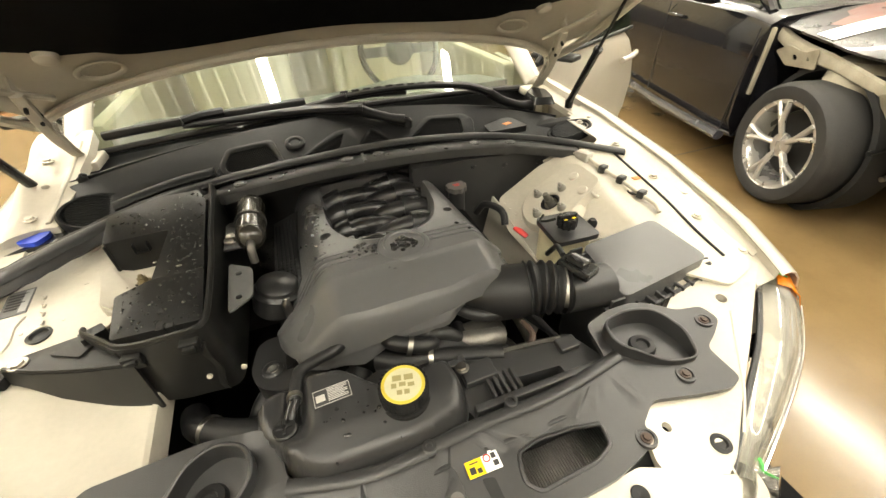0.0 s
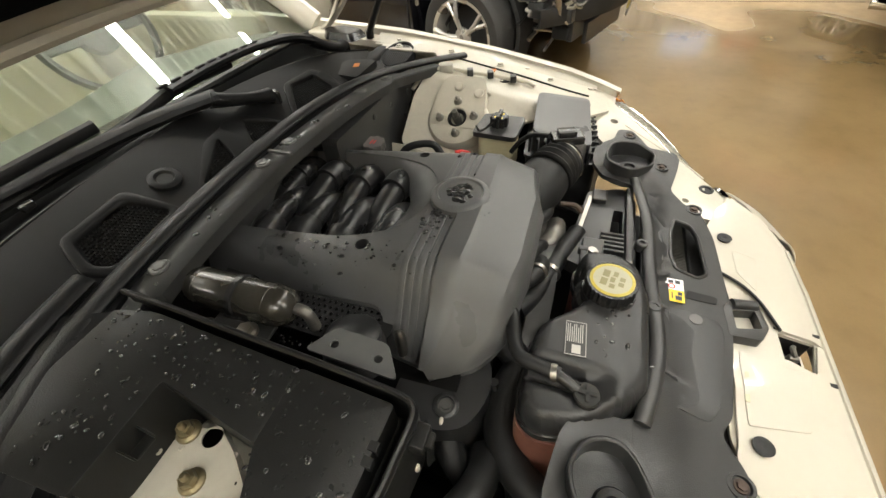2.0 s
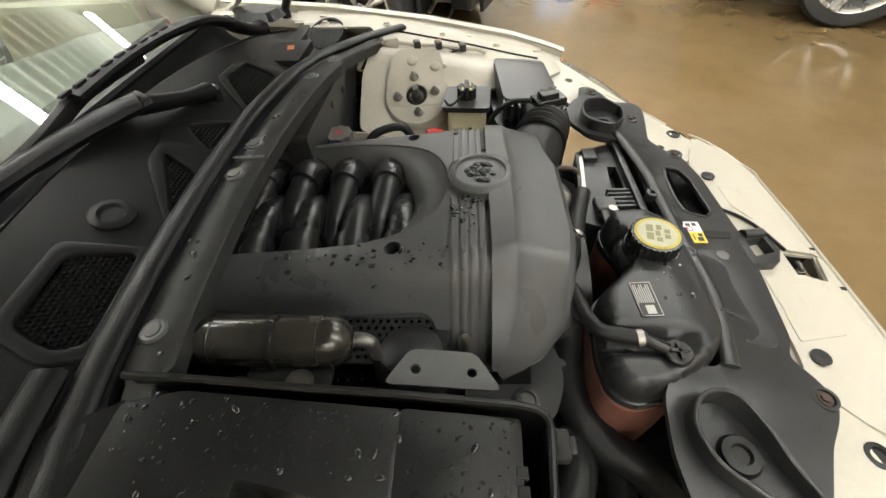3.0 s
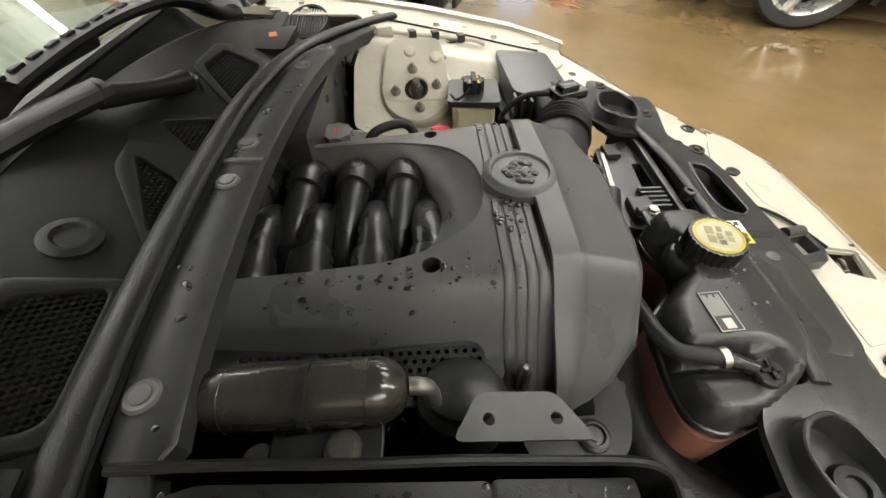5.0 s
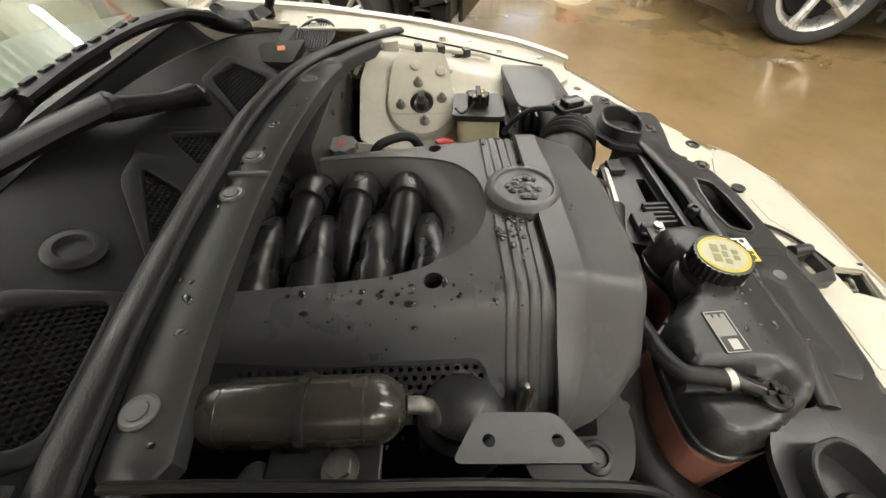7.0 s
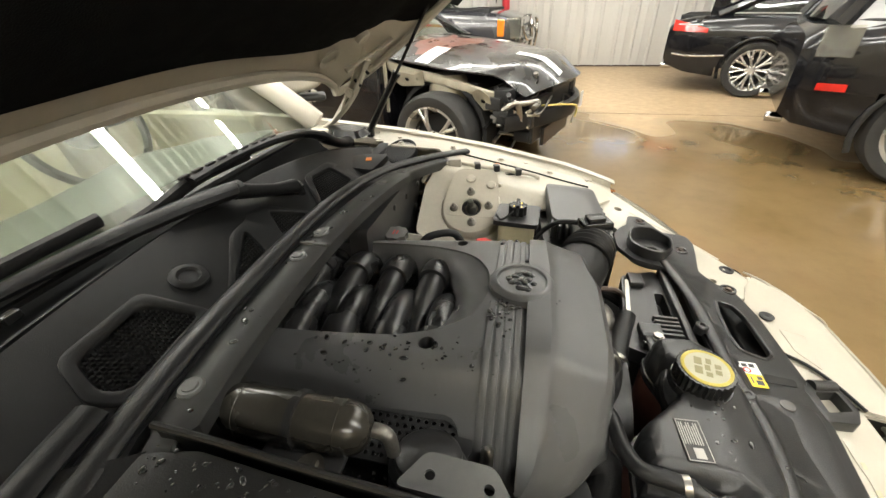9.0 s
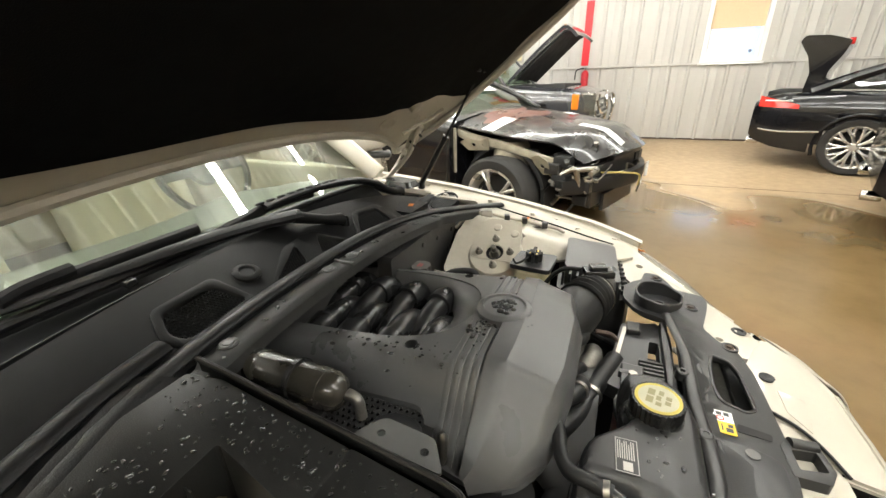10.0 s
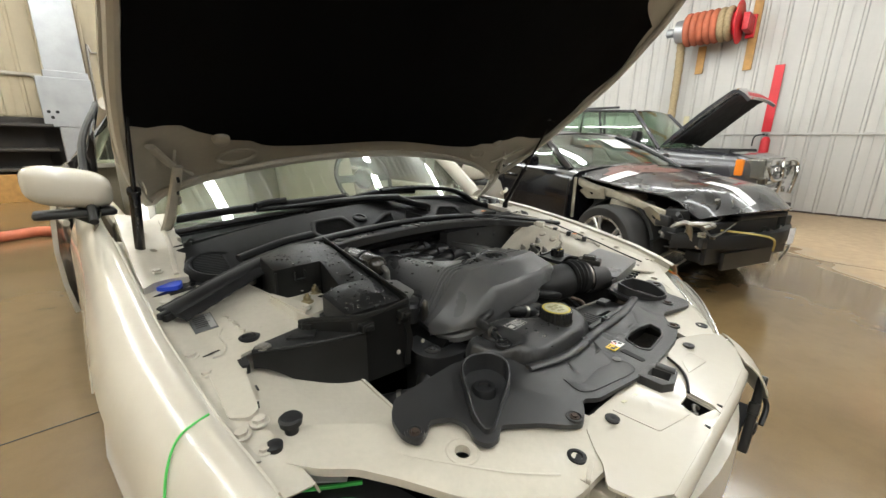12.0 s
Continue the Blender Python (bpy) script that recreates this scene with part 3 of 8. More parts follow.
part("boot_lid", sheet(lin(-.86, .86, 9), lin(0, 1, 6), lambda u, v: Vector((u * (1 - .06 * v), 4.1 + .75 * v - .05 * u * u, .98 - .10 * v * v)), .03), CREAM, car)

rw = part("rear_window", sheet(lin(-1, 1, 11), lin(0, 1, 7), lambda u, v: Vector((u * (.58 + .14 * v), 3.48 + .68 * v - .03 * u * u, 1.385 - .40 * v + .05 * math.sin(math.pi * v) - .03 * u * u)), .005), GLASS, car, "sloping rear window")
rw.visible_shadow = False
part("tail_panel", sheet(lin(-.84, .84, 9), lin(0, 1, 6), lambda x, v: Vector((x, 4.86 + .05 * math.sin(math.pi * v) - .10 * (x / .84) ** 4, .88 - .60 * v)), .02), CREAM, car, "cream rear panel")
for s in (-1, 1):
    rear = part("rear_wheel", moved(lathe([(.22, -.11), (.31, -.11), (.33, -.08), (.33, .08), (.31, .11), (.22, .11)], seg=48), Matrix.Translation((s * .80, 3.92, .33)) @ Matrix.Rotation(radians(90), 4, "Y")), TYRE, car)
    part("rim", moved(lathe([(.225, -.06), (.225, .07), (.20, .075), (.06, .05), (.001, .06)], seg=32), Matrix.Translation((s * .80, 3.92, .33)) @ Matrix.Rotation(radians(90 * s), 4, "Y")), RIM, rear)
    qg = part("quarter_glass", sheet(lin(0, 1, 8), lin(0, 1, 4), lambda u, v: Vector((s * (.88 - .26 * v), 2.74 + 1.3 * u - .45 * u * v, .95 + (.41 - .12 * u * u) * v)), .004), PRIVACY, car, "tinted rear side glass")
    qg.visible_shadow = False

# windscreen
def ws(u, v):
    x = u * (.72 - .13 * v)
    return Vector((x, 1.425 + .10 * u * u * (1 - .2 * v) + .805 * v, .930 - .055 * u * u * (1 - v) + .480 * v - .03 * u * u * v + .05 * math.sin(math.pi * v)))


wsg = part("windscreen", sheet(lin(-1, 1, 25), lin(0, 1, 17), ws, .005), GLASS, car, "windscreen reflecting ceiling strip lights")
wsg.visible_shadow = False
# cabin seen through the glass
cab = part("dashboard", sheet(lin(-1, 1, 15), lin(0, 1, 8), lambda u, v: Vector((u * .70, 1.58 + .36 * v + .06 * u * u, .905 - .05 * v - .14 * smooth(.85, 1, v) - .02 * u * u + .03 * math.exp(-((u - .5) / .28) ** 2) * smooth(.4, .7, v))), .03), material("dash_top", (0.10, 0.105, 0.09), .6, var=.3), car)
part("steering_wheel", moved(join(lathe([(.165, -.013), (.178, -.013), (.185, 0), (.178, .013), (.165, .013), (.158, 0)], seg=36, loop=True), lathe([(.06, -.02), (.06, .01), (.04, .02), (.001, .02)], seg=24), box(-.16, .16, -.02, .02, -.01, .005, .004)), Matrix.Translation((.36, 2.02, .97)) @ Matrix.Rotation(radians(66), 4, "X")), GLOSSB, car, "black steering wheel")
for s in (-1, 1):
    seat = part("seat", bevelled(moved(box(s * .36 - .26, s * .36 + .26, -.08, .08, 0, .62, 0), Matrix.Translation((0, 2.50, .50)) @ Matrix.Rotation(radians(-14), 4, "X")), .07, 4), SEAT, car, "beige leather front seat")
    part("cushion", bevelled(box(s * .36 - .26, s * .36 + .26, 2.02, 2.55, .46, .60, 0), .05, 4), SEAT, seat)
    part("headrest", bevelled(box(s * .36 - .13, s * .36 + .13, 2.60, 2.70, 1.12, 1.28, 0), .045, 4), SEAT, seat)
part("rear_bench", bevelled(box(-.62, .62, 3.4, 3.6, .45, 1.12, 0), .07, 3), SEAT, car, "beige leather rear bench")
part("cabin_floor", box(-.8, .8, 1.9, 4.3, .25, .42, .01), DARK, car)
part("cabin_trim", join(box(-.80, -.74, 1.75, 4.3, .42, .90, .02), box(.74, .80, 1.75, 4.3, .42, .92, .02), box(-.74, .74, 4.2, 4.28, .42, 1.0, .02)), SEAT, car)
part("firewall", box(-.74, .74, 1.24, 1.28, .25, .84, .01), DARK, car)

# cowl
def cowl_z(x, y):
    return .893 + .45 * (y - 1.2) - (.21 if x > 0 else .11) * x * x


MESHES = [
    [(-.205, 1.197), (-.226, 1.258), (-.320, 1.258), (-.338, 1.215), (-.325, 1.192)],
    [(-.023, 1.246), (-.049, 1.193), (-.137, 1.193)],
    [(.050, 1.248), (.095, 1.196), (.005, 1.195)],
    [(.330, 1.259), (.318, 1.198), (.152, 1.192), (.235, 1.258)],
]


def cowl_outer():
    top = [(x, 1.325 - .03 * (x / .7) ** 2) for x in lin(-.72, .72, 25)]
    bot = [(x, 1.165 - .24 * max(0, abs(x) - .36) ** 1.15 - .03 * (x / .7) ** 2) for x in lin(.72, -.72, 25)]
    return top + bot


cowl = part("cowl_panel", plate(cowl_outer(), cowl_z, .012, [rounded(m, .012, 3) for m in MESHES], step=.04), COWL, car, "dark grey plastic scuttle panel with mesh vents")
part("cowl_vertical", sheet(lin(-.72, .72, 25), lin(0, 1, 4), lambda x, v: Vector((x, 1.325 - .03 * (x / .7) ** 2 + .02 + .012 * v, cowl_z(x, 1.32) - .005 - .07 * v)), .004), COWL, cowl)
part("wiper_trench", sheet(lin(-.735, .735, 25), lin(0, 1, 6), lambda x, v: Vector((x, 1.335 - .03 * (x / .7) ** 2 + (ws(x / .72, .0).y + .012 - 1.335 + .03 * (x / .7) ** 2) * v, cowl_z(x, 1.32) - .070 + (ws(x / .72, .0).z - .004 - cowl_z(x, 1.32) + .070) * v ** 3)), .004), SHADE_BLACK, cowl)


def hex_mesh(poly, pitch=.0062):
    """A honeycomb grille filling a polygon: bars between the holes."""
    bm = bmesh.new()
    xs, ys = [p[0] for p in poly], [p[1] for p in poly]

    def inside(x, y):
        c = False
        for i in range(len(poly)):
            (x1, y1), (x2, y2) = poly[i - 1], poly[i]
            if (y1 > y) != (y2 > y) and x < (x2 - x1) * (y - y1) / (y2 - y1) + x1:
                c = not c
        return c
    r1, r0 = pitch * .577, pitch * .42
    j = 0
    y = min(ys)
    while y < max(ys):
        x = min(xs) + (pitch / 2 if j % 2 else 0)
        while x < max(xs):
            if inside(x, y):
                o, q = [], []
                for k in range(6):
                    a = radians(60 * k + 30)
                    ox, oy, ix, iy = x + r1 * math.cos(a), y + r1 * math.sin(a), x + r0 * math.cos(a), y + r0 * math.sin(a)
                    o.append(bm.verts.new((ox, oy, cowl_z(ox, oy) - .002)))
                    q.append(bm.verts.new((ix, iy, cowl_z(ix, iy) - .0045)))
                for k in range(6):
                    bm.faces.new((o[k - 1], o[k], q[k], q[k - 1]))
            x += pitch
        y += pitch * .866
        j += 1
    return bm


for poly in MESHES:
    g = part("vent_mesh", hex_mesh(poly), COWL, cowl, "honeycomb vent mesh")
    g["kind"] = "stuff"
for outer, inner in (([(-.166, 1.183), (-.052, 1.254), (-.002, 1.258), (.014, 1.266), (.060, 1.260), (.110, 1.186)], MESHES[1:3]),
                     ([(.128, 1.184), (.222, 1.268), (.350, 1.276), (.372, 1.25), (.350, 1.188)], MESHES[3:]),
                     ([(-.190, 1.186), (-.212, 1.272), (-.330, 1.272), (-.356, 1.215), (-.335, 1.178)], MESHES[:1])):
    part("raised_web", plate(rounded(outer, .014, 3), lambda x, y: cowl_z(x, y) + .006, .010, [rounded(m, .012, 3) for m in inner], edge=.004), COWL, cowl)
# dark sheet that stands for the shade behind the vent meshes
part("cowl_shade_sheet", plate(cowl_outer(), lambda x, y: cowl_z(x, y) - .045, .01), DARK, cowl)
# round vents at the ends of the cowl
for s in (-1, 1):
    if s < 0:
        base = Matrix.Translation((-.632, 1.190, .850)) @ Matrix.Rotation(radians(11), 4, "Y") @ Matrix.Rotation(radians(24), 4, "X") @ Matrix.Rotation(radians(10), 4, "Z")
    else:
        base = Matrix.Translation((.690, 1.190, .826)) @ Matrix.Rotation(radians(-12), 4, "Y")
    sp = part("round_vent", moved(lathe([(.075, -.02), (.075, 0), (.070, .006), (.064, .004), (.064, -.004), (0.001, -.004)], seg=32), base @ Matrix.Diagonal((1.05, .72, 1, 1))), COWL, cowl)
    slats = join(*[box(-.06 * math.sqrt(max(.05, 1 - (k / 7) ** 2)), .06 * math.sqrt(max(.05, 1 - (k / 7) ** 2)), k * .0068 - .0016, k * .0068 + .0016, -.004, .003, 0) for k in range(-6, 7)])
    part("slat_set", moved(slats, base), COWL, sp)
    if s > 0:
        part("corner_cover", moved(ngon_prism(rounded([(-.05, -.08), (.045, -.09), (.06, .06), (.0, .12), (-.06, .05)], .02), 0, .035, .01, 2, .8), Matrix.Translation((s * .675, 1.36, .882)) @ Matrix.Rotation(radians(-12 * s), 4, "Z") @ Matrix.Diagonal((.75, .8, .6, 1))), GLOSSB, cowl)
part("scuttle_box", moved(ngon_prism(rounded([(-.06, -.05), (.07, -.05), (.055, .04), (-.045, .05)], .012), 0, .018, .006), Matrix.Translation((.452, 1.222, cowl_z(.452, 1.222) - .004))), COWL, cowl)
part("orange_sticker", moved(box(-.013, .013, -.008, .008, 0, .001, 0), Matrix.Translation((.470, 1.212, cowl_z(.452, 1.222) + .0146)) @ Matrix.Rotation(.3, 4, "Z")), ORANGE, cowl, "small orange sticker")
for x, y in ((-.157, 1.246),):
    part("moulded_boss", lathe([(.026, -.004), (.026, .002), (.022, .005), (.016, .005), (.013, .001), (.001, .001)], Matrix.Translation((x, y, cowl_z(x, y) + .002)) @ Matrix.Rotation(radians(19.8), 4, "X")), COWL, cowl)
part("cowl_rib", tube([(-.585, 1.170, .862), (-.46, 1.188, .884), (-.36, 1.198, .892)], .019, 10, 8, .55), COWL, cowl)


def upper(x, v):
    """The near part of the scuttle runs up to the glass."""
    a, b = 1.322 - .03 * (x / .7) ** 2, ws(x / .72, 0).y - .012
    za, zb = cowl_z(x, a) - .001, ws(x / .72, 0).z - .012
    return Vector((x, a + (b - a) * v, za + (zb - za) * v - .018 * math.sin(math.pi * v)))


part("cowl_upper", sheet(lin(-.735, .10, 16), lin(0, 1, 6), upper, .006), WIPER, cowl)

# painted body edge beside the cowl's near end
def side_z(x, y):
    return .858 + .30 * (y - 1.22) + .012 * smooth(-.74, -.79, x) + .004 * math.sin(40 * y) * smooth(-.70, -.73, x)


edge = part("scuttle_side", plate(rounded([(-.805, 1.12), (-.745, 1.165), (-.706, 1.163), (-.698, 1.20), (-.703, 1.225), (-.690, 1.262), (-.678, 1.31), (-.690, 1.35), (-.680, 1.42), (-.680, 1.52), (-.805, 1.52)], .008, 2), side_z, .03, [circle(-.752, 1.30, .008, 12)], step=.02, edge=.004), CREAM_IN, car, "cream body edge beside the scuttle panel")
part("edge_fold", tube([(x, y, side_z(x, y) + .001) for x, y in ((-.728, 1.18), (-.722, 1.24), (-.714, 1.30), (-.708, 1.38), (-.704, 1.47))], .006, 8, 4, .7), CREAM_IN, edge)
part("cowl_clip", join(box(-.684, -.664, 1.296, 1.312, .862, .898, .003), box(-.690, -.670, 1.300, 1.320, .872, .880, .002), tube([(-.676, 1.30, .895), (-.668, 1.296, .905), (-.660, 1.30, .900)], .004, 8)), TRIM, edge)
for x, y in ((-.765, 1.20), (-.765, 1.40)):
    bolt(x, y, side_z(x, y), .009, .007, edge, CREAM_IN)

# bulb seal along the cowl
SEAL = [(-.785, .985, .826), (-.72, 1.015, .838), (-.65, 1.058, .848), (-.53, 1.12, .863), (-.40, 1.162, .876), (-.22, 1.178, .886), (0, 1.184, .891), (.2, 1.180, .886), (.40, 1.150, .870), (.58, 1.072, .848), (.728, .978, .824)]
bs = part("bulb_seal", tube([(x, y - .003, z) for x, y, z in SEAL], [.024, .025, .024, .021, .018] + [.0165] * 6, 14, 8, .5), RUBBER, car, "thick black rubber bonnet seal")
SFL = spline(SEAL[:5], 6)
part("seal_flange", sheet(range(len(SFL)), range(5), lambda i, k: Vector((SFL[i][0] + (-.014, .0, .012, .022, .026)[k], SFL[i][1] + (.016, -.012, -.024, -.034, -.038)[k], SFL[i][2] + (.004, .002, -.006, -.010, -.014)[k] + .0012 * math.sin(i * 2.1 + k))), .005), RUBBER, bs)
part("seal_end", moved(join(box(-.020, .020, -.006, .006, -.004, .010, .003), box(-.014, .010, -.012, .0, -.010, .004, .002)), Matrix.Translation((-.786, .973, .826)) @ Matrix.Rotation(.6, 4, "Z")), RUBBER, bs)

# cross bar in front of the seal
BARP = [(-.47, 1.085, .853), (-.40, 1.108, .864), (-.345, 1.124, .869), (-.2, 1.136, .876), (0, 1.140, .879), (.2, 1.130, .875), (.38, 1.108, .864), (.50, 1.066, .850), (.60, 1.022, .836)]


def bar_mesh():
    path = spline(BARP, 6)
    prof = [(-.030, -.022), (-.030, 0), (-.026, .003), (.020, .003), (.024, .0), (.024, -.01), (.030, -.014), (.030, -.018)]
    bm = bmesh.new()
    rings = []
    for i, c in enumerate(path):
        d = (path[min(i + 1, len(path) - 1)] - path[max(i - 1, 0)]).normalized()
        sd = Vector((d.y, -d.x, 0)).normalized()
        rings.append([bm.verts.new(c - sd * a * (1 if -.35 < c.x < .42 else .6) + Vector((0, 0, b))) for a, b in prof])
    for a, b in zip(rings, rings[1:]):
        for k in range(len(prof) - 1):
            bm.faces.new((a[k], a[k + 1], b[k + 1], b[k]))
    bmesh.ops.solidify(bm, geom=bm.faces[:], thickness=.004)
    return bm


bar = part("cross_bar", bar_mesh(), BAR, car, "dark grey painted steel cross bar")
for x in (-.304, -.038, .045, .318, .42):
    y, z = np.interp(x, [p[0] for p in BARP], [p[1] for p in BARP]), np.interp(x, [p[0] for p in BARP], [p[2] for p in BARP])
    part("bar_plug", lathe([(.0155, 0), (.0155, .002), (.013, .004), (.009, .0035), (.0085, .005), (.001, .0055)], Matrix.Translation((x, y + .006, z + .003)), 22), BAR, bar)
part("bar_joint", box(.000, .008, 1.110, 1.163, .874, .8865, .002), BAR, bar)


# engine cover
def cover_z(x, y):
    base = float(np.interp(y, [.62, .634, .644, .652, .688, .735, .80, .89, 1.0, 1.16], [.668, .690, .752, .776, .814, .832, .837, .829, .819, .803]))
    base += .062 * smooth(-.17, -.06, x) * smooth(.648, .634, y)
    side = float(np.interp(abs(x) - .150, [0, .006, .016, .030, .045, .060, .105], [0, .001, .007, .022, .044, .068, .130]))
    return base - side - .004 * (min(abs(x), .15) / .15) ** 2


COVER_OUT = [(-.206, 1.215), (-.208, .838), (-.252, .828), (-.262, .745), (-.245, .685), (-.20, .645), (-.10, .630), (.05, .630), (.09, .655), (.16, .660), (.195, .70), (.200, .80), (.197, .95), (.195, 1.215)]
OPEN = [(-.128, 1.190), (-.130, 1.036), (-.128, .952), (-.117, .905), (-.100, .866), (-.074, .838), (-.039, .824), (.0, .819), (.051, .828), (.092, .856), (.112, .891), (.130, .947), (.141, 1.025), (.150, 1.190)]
HOLES = ((-.139, .897, .0120), (.143, .890, .0110))
cov = part("engine_cover", plate(rounded(COVER_OUT, .02, 3), cover_z, .012, [rounded(OPEN, .02, 3)] + [circle(x, y, r, 16) for x, y, r in HOLES], step=.012), COVER, car, "matte dark grey plastic engine cover", 24)


def ring_wall(loop, zf, drop, shrink, n=4):
    cx, cy = sum(p[0] for p in loop) / len(loop), sum(p[1] for p in loop) / len(loop)
    bm = bmesh.new()
    rows = []
    for k in range(n + 1):
        t = k / n
        q = 1 - shrink * math.sin(t * math.pi / 2)
        rows.append([bm.verts.new((cx + (x - cx) * q, cy + (y - cy) * q, zf(x, y) - drop * (1 - math.cos(t * math.pi / 2)) - .001)) for x, y in loop])
    for a, b in zip(rows, rows[1:]):
        for i in range(len(loop)):
            bm.faces.new((a[i - 1], a[i], b[i], b[i - 1]))
    return bm


def bowl():
    """The dished rim of the valley: a long slope at its front, steep at its sides."""
    loop = rounded(OPEN, .02, 3)
    bm = bmesh.new()
    rows = []
    for k in range(9):
        t = k / 8
        a, d = math.sin(t * math.pi / 2), 1 - math.cos(t * math.pi / 2)
        rows.append([bm.verts.new((x * (1 - .10 * a), y + (.062 * smooth(.98, .82, y) - .01 * smooth(1.1, 1.19, y)) * a, cover_z(x, y) - .004 - (.062 + .02 * smooth(.9, 1.1, y)) * (.55 * t + .45 * d))) for x, y in loop])
    for a, b in zip(rows, rows[1:]):
        for i in range(len(loop)):
            bm.faces.new((a[i - 1], a[i], b[i], b[i - 1]))
    return bm


part("cover_bowl", bowl(), COVER, cov)
for x, y, r in HOLES:
    part("hole_sleeve", ring_wall(circle(x, y, r, 16), cover_z, .03, .05), PLASTIC, cov)
# valley floor coloured as dark as the shade between the runners
part("valley_floor", box(-.15, .16, .83, 1.20, .66, .67, .003), SHADE_BLACK, cov)
# front band with ribs and the round badge
def band(y0, x0, x1):
    xs = lin(x0, x1, 22)
    prof = [(-.0052, -.004), (-.0050, .0022), (-.0040, .0030), (.0040, .0030), (.0050, .0022), (.0052, -.004)]
    return sheet(xs, range(6), lambda x, k: Vector((x, y0 + prof[k][0], cover_z(x, y0) + prof[k][1])))


for k in range(4):
    for x0, x1 in ((-.252, -.042), (.042, .192)):
        part("cover_rib", band(.7685 + k * .0135, x0, x1), COVER, cov)
part("badge_boss", lathe([(.054, -.020), (.053, .003), (.047, .008), (.041, .0085), (.039, .005), (.001, .005)], Matrix.Translation((.003, .768, .8435)), 36), COVER, cov)


def badge():
    """A relief of lumps inside the ring."""
    bm = bmesh.new()
    random.seed(3)
    for k in range(26):
        a, r = random.uniform(0, 6.28), random.uniform(0, .027)
        bmesh.ops.create_icosphere(bm, subdivisions=1, radius=random.uniform(.004, .009), matrix=Matrix.Translation((.002 + r * math.cos(a), +.768 + .8 * r * math.sin(a), .8485)) @ Matrix.Diagonal((1, 1, .5, 1)))
    return bm


tagged(part("badge_relief", badge(), GLOSSB, cov, "round embossed badge"), kind="stuff")
def slab_front(x):
    return float(np.interp(x, [-.266, -.249, -.203, -.10, .052, .092, .172, .199], [.742, .690, .648, .632, .632, .645, .656, .70]))


def slab_low(x):
    """Lower edge of the slab's front face."""
    return float(np.interp(x, [-.266, -.235, -.17, -.06, .05, .20], [.690, .712, .735, .762, .780, .765]))


def slab_z(x, v):
    """Top of the raised front slab: a flat field, a chamfer and a steep front face."""
    side = float(np.interp(abs(x), [0, .138, .148, .162, .178, .205, .235, .27], [0, .003, .006, .018, .036, .064, .090, .130]))
    z = float(np.interp(v, [0, .26, .34, .88, .93, .97, 1], [.8385, .839, .834, .815, .808, .790, .70])) - side
    return slab_low(x) if v > .99 else max(z, slab_low(x) + .004 * (1 - v))


part("front_slab", sheet([-.266, -.255, -.24, -.22, -.203, -.190, -.178, -.165, -.155, -.147, -.138, -.10, -.06, 0, .05, .08, .10, .138, .147, .155, .165, .178, .190, .199], [0, .02, .15, .26, .30, .34, .5, .7, .84, .88, .91, .93, .97, 1],
                         lambda x, v: Vector((x, .757 + (slab_front(x) - .757) * v, slab_z(x, v))), .010), COVER, cov, "raised front slab of the engine cover", 27)

# intake runners crossing in the valley
def lower(pts, r, seg):
    return tube([(x, y, z - .014) for x, y, z in pts], r, seg)


for ya, yb in zip((1.172, 1.097, 1.017, .936), (1.142, 1.064, .978, .899)):
    part("intake_runner", lower([(.112, ya, .768), (.085, ya, .787), (.045, ya + .004, .786), (.0, ya + .010, .770), (-.04, ya + .014, .742), (-.07, ya + .016, .71)], .0245, 18), RUNNER, cov)
    part("runner_collar", lower([(.152, ya - .002, .735), (.128, ya - .001, .768), (.098, ya, .788), (.066, ya + .002, .791)], [.0335, .0335, .0315, .030], 20), RUNNER, cov)
    part("intake_runner", lower([(-.112, yb, .762), (-.085, yb, .780), (-.045, yb + .001, .787), (.0, yb + .002, .780), (.035, yb + .003, .762), (.06, yb + .004, .73)], .0245, 18), RUNNER, cov)
    part("runner_collar", lower([(-.152, yb - .002, .735), (-.126, yb - .001, .764), (-.098, yb, .782), (-.074, yb, .788)], [.0335, .0335, .0315, .030], 20), RUNNER, cov)

# oil filler cap
pts = []
for k in range(48):
    a = 2 * math.pi * k / 48
    q = .0285 + .0020 * math.cos(9 * a)
    pts.append((q * math.cos(a), q * math.sin(a)))
OILC = Matrix.Translation((.238, 1.068, .768))
oil = part("oil_filler_cap", moved(ngon_prism(pts, 0, .014, .003), OILC), CAPGREY, car, "black scalloped oil filler cap with red print")
part("cap_print", moved(join(box(-.010, .010, .002, .006, .0142, .0147, 0), box(-.008, .008, -.006, -.002, .0142, .0147, 0)), OILC), RED, oil)
part("oil_filler_tube", moved(lathe([(.024, -.10), (.024, 0)], seg=20), OILC), PLASTIC, oil)

# perforated shield and engine flank on the near side
def perforated():
    return plate([(-.192, 1.17), (-.266, 1.16), (-.272, .835), (-.238, .815), (-.192, .822)], lambda x, y: .752 - .30 * (-.195 - x), .003,
                 [circle(-.212 - .0098 * j, .838 + .0113 * i + (.0056 if j % 2 else 0), .0036, 6) for i in range(27) for j in range(6)])


part("perforated_shield", perforated(), PLASTIC, car, "black perforated heat shield")
# block and cam covers blackened for the shade below the engine cover
part("engine_block", bevelled(box(-.22, .20, .66, 1.20, .30, .70, 0), .03, 2), SHADE_BLACK, car)
part("cam_cover", tube([(-.235, 1.15, .655), (-.235, .70, .64)], .05, 14), SHADE_BLACK, car)
part("cam_cover", tube([(.215, 1.15, .67), (.215, .72, .66)], .055, 14), SHADE_BLACK, car)


